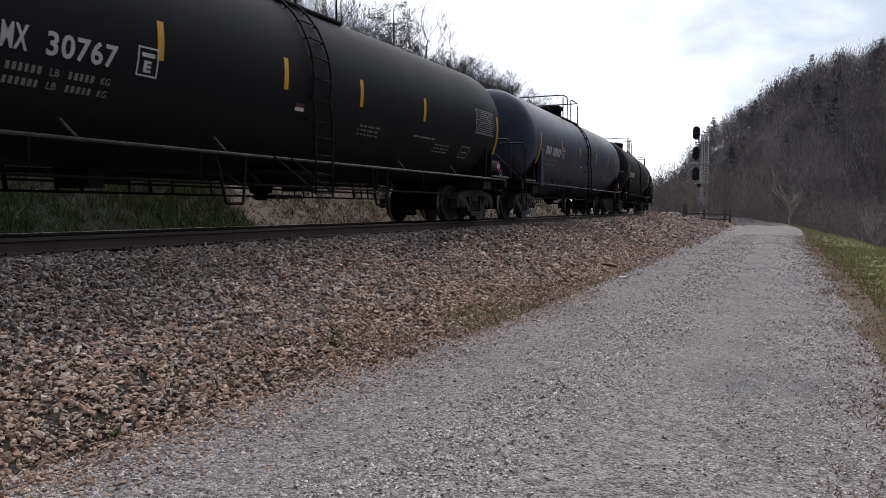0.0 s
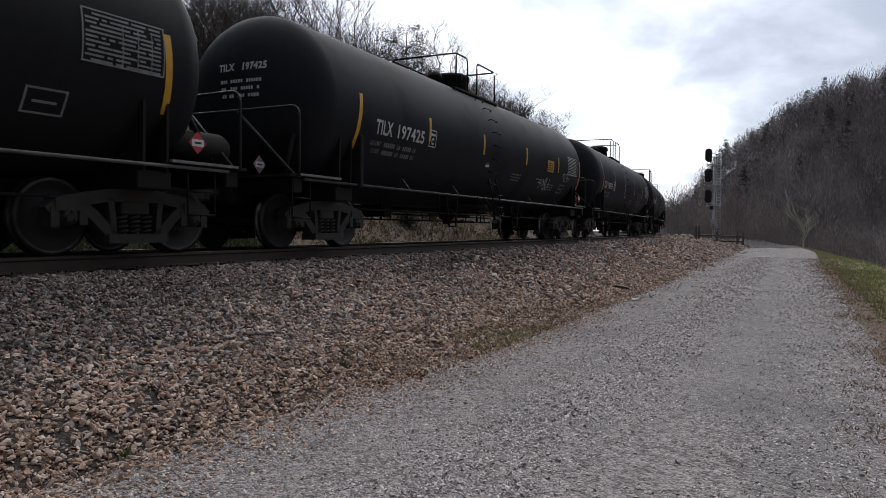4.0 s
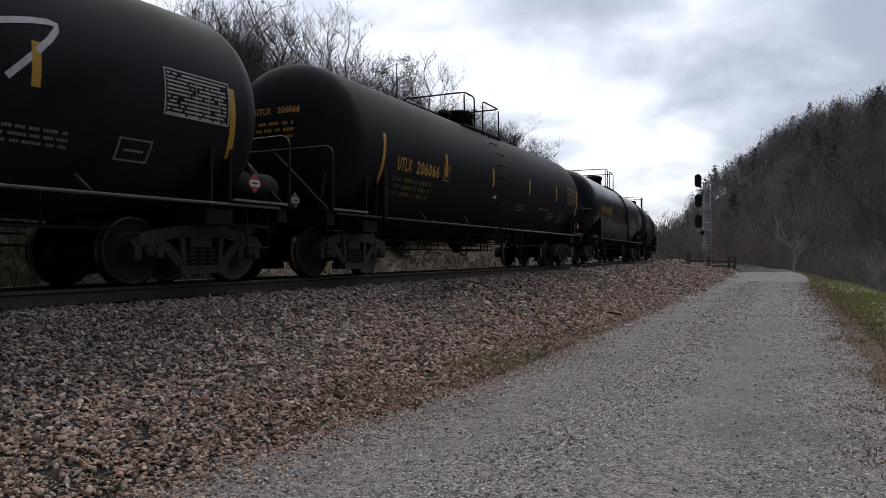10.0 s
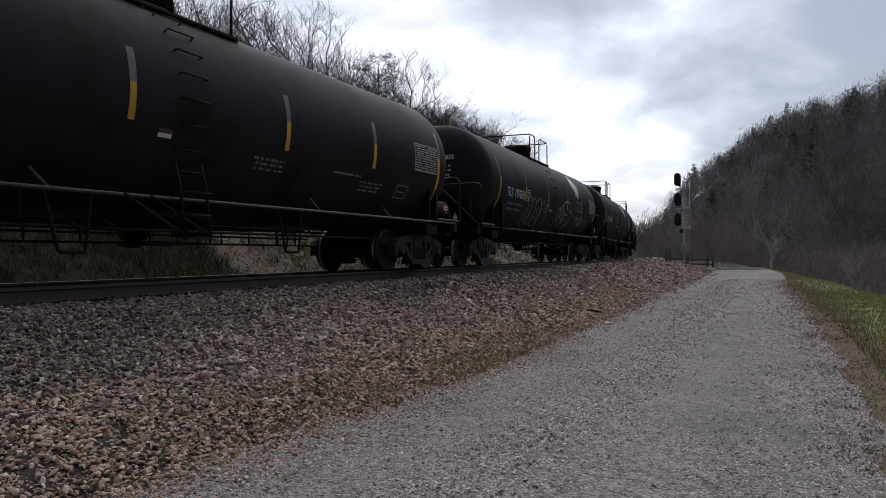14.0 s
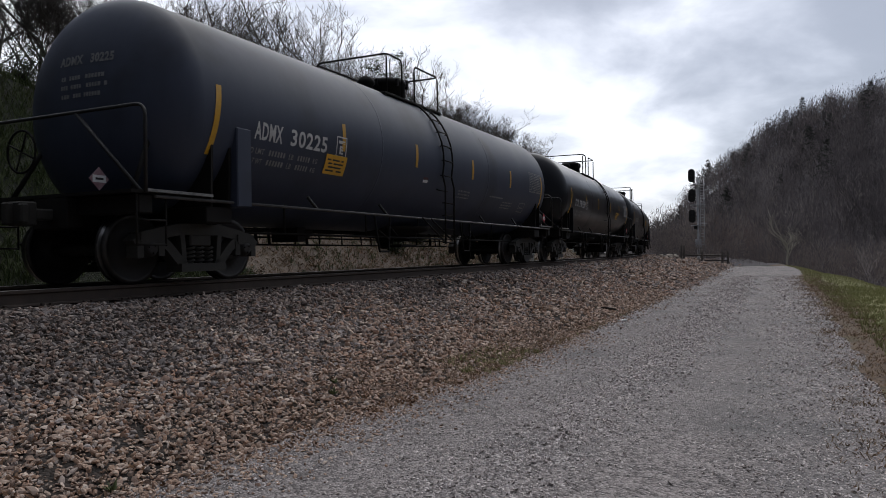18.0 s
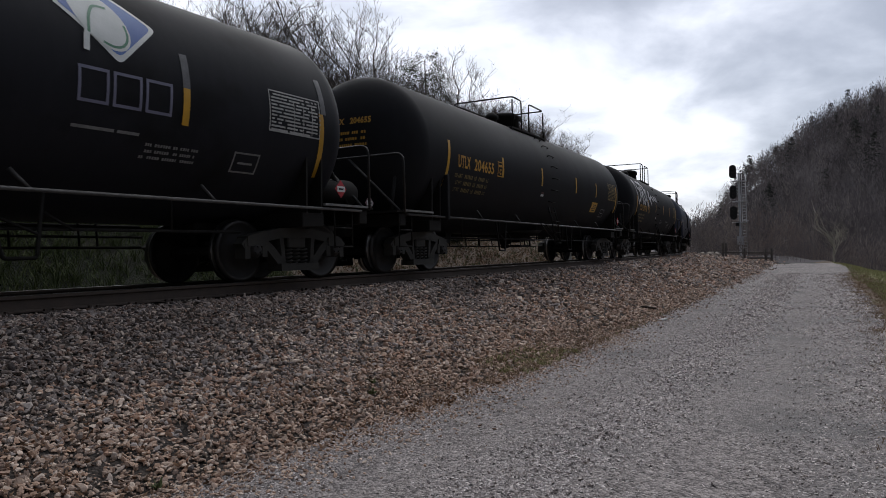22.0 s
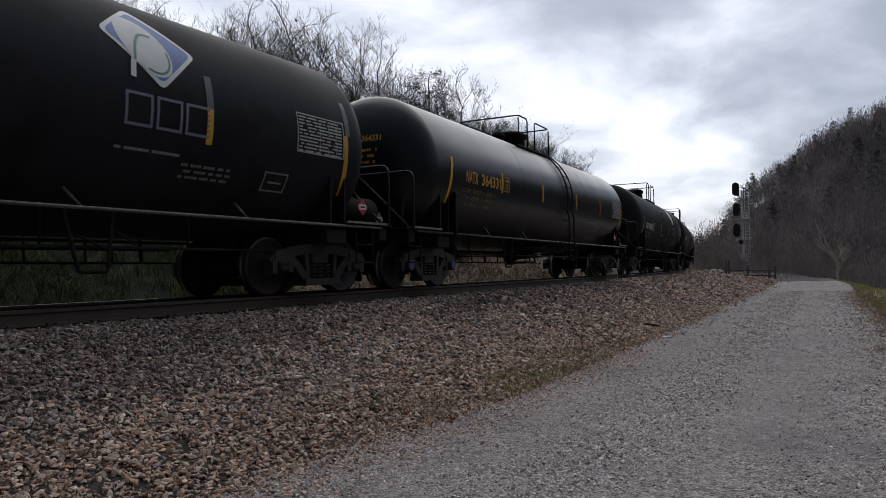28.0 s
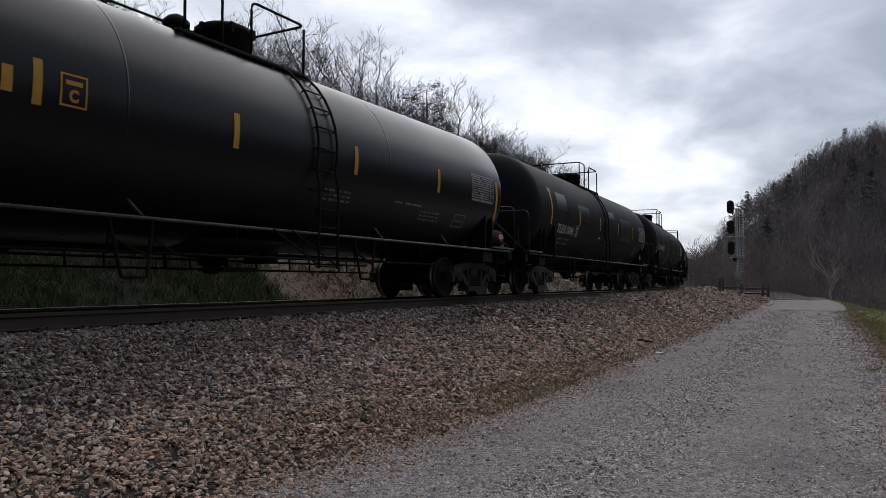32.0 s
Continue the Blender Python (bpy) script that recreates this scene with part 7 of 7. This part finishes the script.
def shrub(seed, s, q, size, label):
    r = random.Random(seed)
    stem, leaf = bmesh.new(), bmesh.new()
    for _ in range(16):
        a = r.uniform(0, 6.28)
        p = Vector((0, 0, 0))
        pts = [p]
        d = Vector((math.cos(a) * 0.6, math.sin(a) * 0.6, 1)).normalized()
        for _ in range(4):
            d = (d + Vector((r.uniform(-1, 1), r.uniform(-1, 1), r.uniform(-0.3, 0.4))) * 0.3).normalized()
            p = p + d * size * 0.27
            pts.append(p)
            for _ in range(26):
                c = p + Vector((r.gauss(0, 0.16), r.gauss(0, 0.16), r.gauss(0, 0.12))) * size
                e1 = Vector((r.uniform(-1, 1), r.uniform(-1, 1), r.uniform(-1, 1))).normalized() * 0.05
                e2 = e1.orthogonal().normalized() * 0.03
                leaf.faces.new([leaf.verts.new(c - e1), leaf.verts.new(c + e2), leaf.verts.new(c + e1), leaf.verts.new(c - e2)])
        tube(stem, pts, 0.018 * size, 4, cap=False, r1=0.005)
    ob = tagged(new("shrub"), label, "shrub", "shrubs behind the railway")
    part("stem", stem, M_BARK, ob)
    part("leaves", leaf, M_SHRUB, ob)
    return place_on_land(ob, s, q)


bushes = []
for k, (s, q, size) in enumerate(((2, -6.2, 1.5), (4.6, -7.0, 1.7), (5.4, -6.0, 1.0), (3.0, -8.6, 1.4), (27, -6.5, 1.2), (31, -7.2, 1.3), (0, -7.5, 2.0), (-1.5, -6.2, 1.8))):
    bushes.append(shrub(500 + k, s, q, size, "leafy green shrub on the bank"))
r = random.Random(91)
for k in range(34):
    s, q = -8 + k * 1.3 + r.uniform(-1, 1), r.uniform(-13.5, -8.5)
    if k > 20 or 4 < s < 20:
        q -= 2.5
    place_on_land(copy_thing(bushes[k % 8], Matrix.Identity(4)), s, q, r.uniform(0, 6.28), r.uniform(0.9, 1.5) * (0.6 if 4 < s < 20 else 1.0))


def far_wood(name, seed, spots, hmin, hmax, material, label, limbs=26, conical=False, thick=0.0055, twig=(0.05, 0.12), crown=(0.52, 0.46, 0.30), bole=0.004, dark=0.42):
    """Many trees far off: a thin trunk and a crown of crossing twigs each."""
    g = np.random.default_rng(seed)
    n = len(spots)
    h = g.uniform(hmin, hmax, n)
    a = g.uniform(0, np.pi, n)
    c, s, w = np.cos(a), np.sin(a), h * bole
    x, y, z = spots.T
    lean = g.normal(0, 0.05, (2, n)) * h
    trunk = np.stack([np.stack([x - w * c, y - w * s, z - 1], -1), np.stack([x + w * c, y + w * s, z - 1], -1), np.stack([x + lean[0], y + lean[1], z + h * 0.9], -1)], 1).reshape(-1, 3)
    m = n * limbs
    H, O = np.repeat(h, limbs), np.repeat(spots, limbs, 0)
    u = g.normal(size=(m, 3))
    u /= np.linalg.norm(u, axis=1)[:, None]
    rad = g.random(m) ** 0.42
    if conical:
        f = g.random(m)
        P = O + np.stack([u[:, 0] * 0.2 * (1.1 - f) * H, u[:, 1] * 0.2 * (1.1 - f) * H, (0.25 + 0.72 * f) * H], -1)
    else:
        wide = np.repeat(g.uniform(0.75, 1.25, n), limbs)
        P = O + u * rad[:, None] * np.stack([crown[2] * H * wide, crown[2] * H * wide, crown[1] * H], -1)
        P[:, 2] += crown[0] * H
    b, el = g.uniform(0, 2 * np.pi, m), g.uniform(-0.1, 1.3, m) * (0.4 if conical else 1.0)
    ln = H * g.uniform(*twig, m)
    d = np.stack([np.cos(b) * np.cos(el), np.sin(b) * np.cos(el), np.sin(el)], -1)
    if not conical:
        # twigs point outward and up from the fork
        out = P - O - np.stack([0 * H, 0 * H, 0.3 * H], -1)
        d = 0.9 * d + out / (np.linalg.norm(out, axis=1)[:, None] + 1e-9)
        d /= np.linalg.norm(d, axis=1)[:, None] + 1e-9
    d = d * ln[:, None]
    t = np.cross(d, g.normal(size=(m, 3)))
    t = t / (np.linalg.norm(t, axis=1)[:, None] + 1e-9) * (H * (0.010 if conical else thick))[:, None]
    twig = np.stack([P - t - d * 0.5, P + t - d * 0.5, P + d * 0.5], 1).reshape(-1, 3)
    V = np.concatenate([trunk, twig])
    if not conical:
        # limbs fork off the trunk and rise to the crown
        k = 7
        O, H = np.repeat(spots, k, 0), np.repeat(h, k)
        a, f = g.uniform(0, 2 * np.pi, n * k), g.uniform(0.25, 0.6, n * k)
        P = O + np.stack([0 * a, 0 * a, f * H], -1)
        top = O + np.stack([np.cos(a) * 0.26 * H * g.uniform(0.3, 1, n * k), np.sin(a) * 0.26 * H * g.uniform(0.3, 1, n * k), (f + g.uniform(0.25, 0.45, n * k)) * H], -1)
        t = np.stack([np.sin(a), np.cos(a), 0 * a], -1) * (H * bole * 0.8)[:, None]
        V = np.concatenate([V, np.stack([P - t, P + t, top], 1).reshape(-1, 3)])
    me = raw_mesh(name, V, np.arange(len(V)).reshape(-1, 3), material)
    if not conical:
        # some trees have darker bark, a few paler
        me.materials.append(M_WOODS_DARK), me.materials.append(M_WOODS_PALE)
        bark = g.choice([0, 1, 2], n, p=[0.95 - dark, dark, 0.05]).astype(np.int32)
        me.polygons.foreach_set("material_index", np.concatenate([bark, np.repeat(bark, limbs), np.repeat(bark, 7)]))
    return tagged(new(name, me), label, "woods", kind="stuff")


def valley_spots(n, az0, az1, r0, r1, seed, power=1.0):
    g = np.random.default_rng(seed)
    az, r = np.radians(g.uniform(az0, az1, n)), r0 + (r1 - r0) * g.random(n) ** power
    x, y = r * np.sin(az), r * np.cos(az)
    # distance right of the railway, for the height of the land
    cx, cy = FOOT[0] - RADIUS * math.cos(HEAD0), FOOT[1] + RADIUS * math.sin(HEAD0)
    ang = np.arctan2(-(y - cy), x - cx)
    s = np.clip((HEAD0 - ang) * RADIUS, S_A, S_B)
    th = HEAD0 - s / RADIUS
    bx, by = cx + RADIUS * np.cos(th), cy - RADIUS * np.sin(th)
    q = (x - bx) * np.cos(th) - (y - by) * np.sin(th)
    z = land(s, q, x, y)
    keep = q > np.where(s > 78, 5.5, 16)
    return np.stack([x, y, z], -1)[keep]


far_wood("hillside_woods", 61, valley_spots(4200, 16, 60, 190, 392, 62), 10, 18, M_WOODS, "grey-brown leafless woods on the hillside", 66)
far_wood("upper_slope_woods", 74, valley_spots(900, 16, 62, 385, 425, 75), 4, 10, M_WOODS, "leafless young woods below the ridge", 66)
far_wood("ridge_woods", 71, valley_spots(420, 17, 66, 385, 425, 72), 10, 18, M_WOODS, "leafless trees along the ridge", 90, crown=(0.70, 0.28, 0.25), bole=0.011)
far_wood("hillside_pines", 67, np.concatenate([valley_spots(90, 18, 66, 240, 400, 68), valley_spots(46, 18.5, 40, 388, 422, 73)]), 9, 19, M_FARPINE, "dark pines scattered through the hillside woods", 170, True)
far_wood("valley_thicket", 63, valley_spots(1900, 14.5, 62, 91, 180, 64, 0.8), 3.5, 8.5, M_THICKET, "pale brown leafless thicket along the valley floor", 70, twig=(0.06, 0.14), dark=0.25)
far_wood("valley_brush", 83, valley_spots(1200, 15.5, 45, 79.5, 112, 84), 1.2, 3.4, M_THICKET, "low bare brush beyond the end of the road", 40, twig=(0.08, 0.2))
far_wood("valley_woods", 69, valley_spots(1000, 17, 62, 170, 240, 70), 7, 11, M_WOODS, "leafless trees at the foot of the hill", 60)
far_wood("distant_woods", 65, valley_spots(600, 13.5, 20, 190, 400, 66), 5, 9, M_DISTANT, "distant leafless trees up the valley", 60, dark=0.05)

for s, q, k in ((76, 14.6, 0.66),):
    syc = bare_tree("sycamore_tree", 800 + int(s), 9.0, M_PALEBARK, "pale-barked bare sycamore by the river", spread_f=0.5, levels=5, trunk_r=0.13)
    place_on_land(syc, s, q, 1.0, k)


# ---- signal mast ----
def signal():
    base = Vector((28.17, 79.98, 0.25))
    ob = tagged(new("railway_signal"), "aluminium signal mast with three black heads and a ladder", "signal")
    ob.matrix_world = Matrix.Translation(base) @ Matrix.Rotation(math.pi + math.radians(-17), 4, "Z")
    bm = bmesh.new()
    lathe(bm, [(0, 0.16), (0.5, 0.14), (0.6, 0.13), (9.4, 0.115), (9.45, 0.02)], "z", 14)
    part("mast", bm, M_ALU, ob)
    part("base", bevel(_boxed(-0.32, 0.32, -0.32, 0.32, -0.6, 0.35), 0.03), M_ROCK, ob)
    for k, z in enumerate((9.53, 7.32, 5.05)):
        hb = bmesh.new()
        pts = [(0.37 * math.cos(a), z + (0.36 if math.sin(a) > 0 else -0.36) + 0.37 * math.sin(a)) for a in (2 * math.pi * j / 20 for j in range(20))]
        ring0 = [hb.verts.new((x + 0.62, 0.30, zz)) for x, zz in pts]
        ring1 = [hb.verts.new((x + 0.62, 0.34, zz)) for x, zz in pts]
        hb.faces.new(ring0[::-1]), hb.faces.new(ring1)
        for j in range(20):
            hb.faces.new((ring0[j], ring0[(j + 1) % 20], ring1[(j + 1) % 20], ring1[j]))
        bmesh.ops.recalc_face_normals(hb, faces=hb.faces)
        head = part("signal_head", hb, M_SIGBLACK, ob, "black oval signal backboard")
        part("lamp_housing", bevel(_boxed(0.44, 0.80, 0.05, 0.30, z - 0.55, z + 0.55), 0.03), M_SIGBLACK, head)
        for dz in (0.38, 0.0, -0.38):
            vb = bmesh.new()
            lathe(vb, [(0.34, 0.12), (0.56, 0.115)], "y", 14, origin=(0.62, 0, z + dz))
            part("visor", vb, M_SIGBLACK, head)
            lb = bmesh.new()
            lathe(lb, [(0.345, 0.095), (0.36, 0.09)], "y", 12, origin=(0.62, 0, z + dz))
            part("lens", lb, M_LIT if k and dz < 0 else M_LENS, head)
        for dz in (-0.2, 0.2):
            part("bracket", tube(bmesh.new(), [(0, 0, z + dz), (0.62, 0.15, z + dz)], 0.04, 6), M_ALU, ob)
        br = bmesh.new()
        box(br, -0.80, 0.75, -0.55, 0.30, z - 1.06, z - 0.99)
        part("work_platform", br, M_ALU, ob)
    bm = bmesh.new()
    for x in (-0.66, -0.26):
        tube(bm, [(x, -0.1, 0.2), (x, -0.1, 9.2)], 0.045, 5)
    for j in range(29):
        tube(bm, [(-0.66, -0.1, 0.4 + 0.3 * j), (-0.26, -0.1, 0.4 + 0.3 * j)], 0.03, 5)
    for z in (4.2, 6.1, 7.9):
        tube(bm, bent([(-0.28, -0.1, z), (-0.75, -0.5, z), (-0.9, 0.3, z), (-0.28, 0.1, z)], 0.15), 0.02, 5)
    part("ladder", bm, M_ALU, ob)
    part("number_board", bevel(_boxed(0.08, 0.44, 0.10, 0.13, 3.6, 4.1), 0.01), M_SIGBLACK, ob)
    part("relay_box", bevel(_boxed(-0.35, 0.35, 0.16, 0.5, 1.6, 2.5), 0.02), M_ALU, ob, "small aluminium relay box")


def _boxed(*a):
    bm = bmesh.new()
    box(bm, *a)
    return bm


signal()


def fence():
    """The low rail barrier in front of the signal."""
    ob = tagged(new("rail_fence"), "low dark pipe fence beside the signal", "fence")
    a, b = Vector((24.33, 74.1, 0.30)), Vector((28.51, 72.6, 0.16))
    ob.matrix_world = Matrix.Translation(a)
    d = b - a
    for f in (0.0, 0.06, 0.45, 0.88, 1.0):
        bm = bmesh.new()
        p = d * f
        box(bm, p.x - 0.09, p.x + 0.09, p.y - 0.09, p.y + 0.09, -0.4, 1.75 if f < 0.1 else 1.10)
        part("post", bevel(bm, 0.015), M_FENCE, ob)
    for z in (0.28, 0.80):
        bm = bmesh.new()
        tube(bm, [Vector((0, 0, z)), d + Vector((0, 0, z))], 0.075, 8)
        part("rail", bm, M_FENCE, ob)


fence()
for k, (x, y, r) in enumerate(((22.2, 73.6, 0.42), (23.0, 73.9, 0.55), (21.5, 74.6, 0.40), (23.8, 74.0, 0.36), (22.6, 75.2, 0.5), (21.0, 73.4, 0.3))):
    me = strew("rock", np.zeros((1, 3)), np.ones(1), ICO_V, ICO_F, M_ROCK, 900 + k)
    ob = tagged(new("rock", me), "pale limestone boulder beside the track", "rock", "boulders by the signal")
    ob.location, ob.scale = (x, y, 0.95), (r, r, r * 0.7)

def marker_post():
    p = at(41.0, -4.2)
    z = float(ground_z(np.array([41.0]), np.array([-4.2]), np.array([p.x]), np.array([p.y]))[0])
    ob = tagged(new("marker_post"), "short white marker post behind the railway", "post")
    ob.matrix_world = Matrix.Translation((p.x, p.y, z))
    part("post", bevel(_boxed(-0.09, 0.09, -0.07, 0.07, -0.3, 1.05), 0.015), M_LABEL, ob)
    part("cap", bevel(_boxed(-0.14, 0.14, -0.11, 0.11, 1.05, 1.35), 0.03), M_LABEL, ob)


marker_post()

# a rotten stick and a white scrap on the ballast
def debris():
    bm = bmesh.new()
    tube(bm, [(-0.22, 0, 0.04), (-0.05, 0.02, 0.07), (0.1, -0.01, 0.05), (0.24, 0.01, 0.03)], 0.04, 7, r1=0.02)
    ob = part("stick", bm, M_STICK)
    p = at(17.3, 4.34)
    z = float(bed_z(np.array([17.3]), np.array([4.34]), np.array([p.x]), np.array([p.y]))[0])
    ob.matrix_world = pose(p.x, p.y, z + 0.02, 0, 0, -10)
    tagged(ob, "dark rotten branch lying on the ballast", "stick")
    bm = bmesh.new()
    box(bm, -0.10, 0.10, -0.05, 0.05, 0, 0.03)
    ob = part("scrap", bevel(bm, 0.01), M_LABEL)
    p = at(15.6, 5.07)
    ob.matrix_world = pose(p.x, p.y, 0.02, 0, 0, 30)
    tagged(ob, "small white scrap at the edge of the gravel", "litter")


debris()
build_single_stones()


# ---- what moves: the train along its line, and its wheels ----
def motions():
    for spec, car, sets in TRAIN:
        walk(car, [(k * 0.5, car_pose(spec, k * 0.5)) for k in range(65)])
    # one turning for all front axles and one for all rear ones: the train is rigid along its line
    turns = {}
    for e in (-1, 1):
        first = next(w for _, _, sets in TRAIN for w, side in sets if side == e)
        rows, t = [], 0.0
        while t < 32.0001:
            fr = round(t * FPS) / FPS
            rows.append((fr, Matrix.Translation((e * 0.89, 0, 0.457)) @ Matrix.Rotation(run(fr) / 0.457, 4, "Y")))
            t += 1 / FPS
        walk(first, rows)
        turns[e] = first.animation_data
    for _, _, sets in TRAIN:
        for w, e in sets:
            if w.animation_data is None:
                w.rotation_mode = "QUATERNION"
                w.animation_data_create()
                w.animation_data.action = turns[e].action
                w.animation_data.action_slot = turns[e].action_slot


motions()
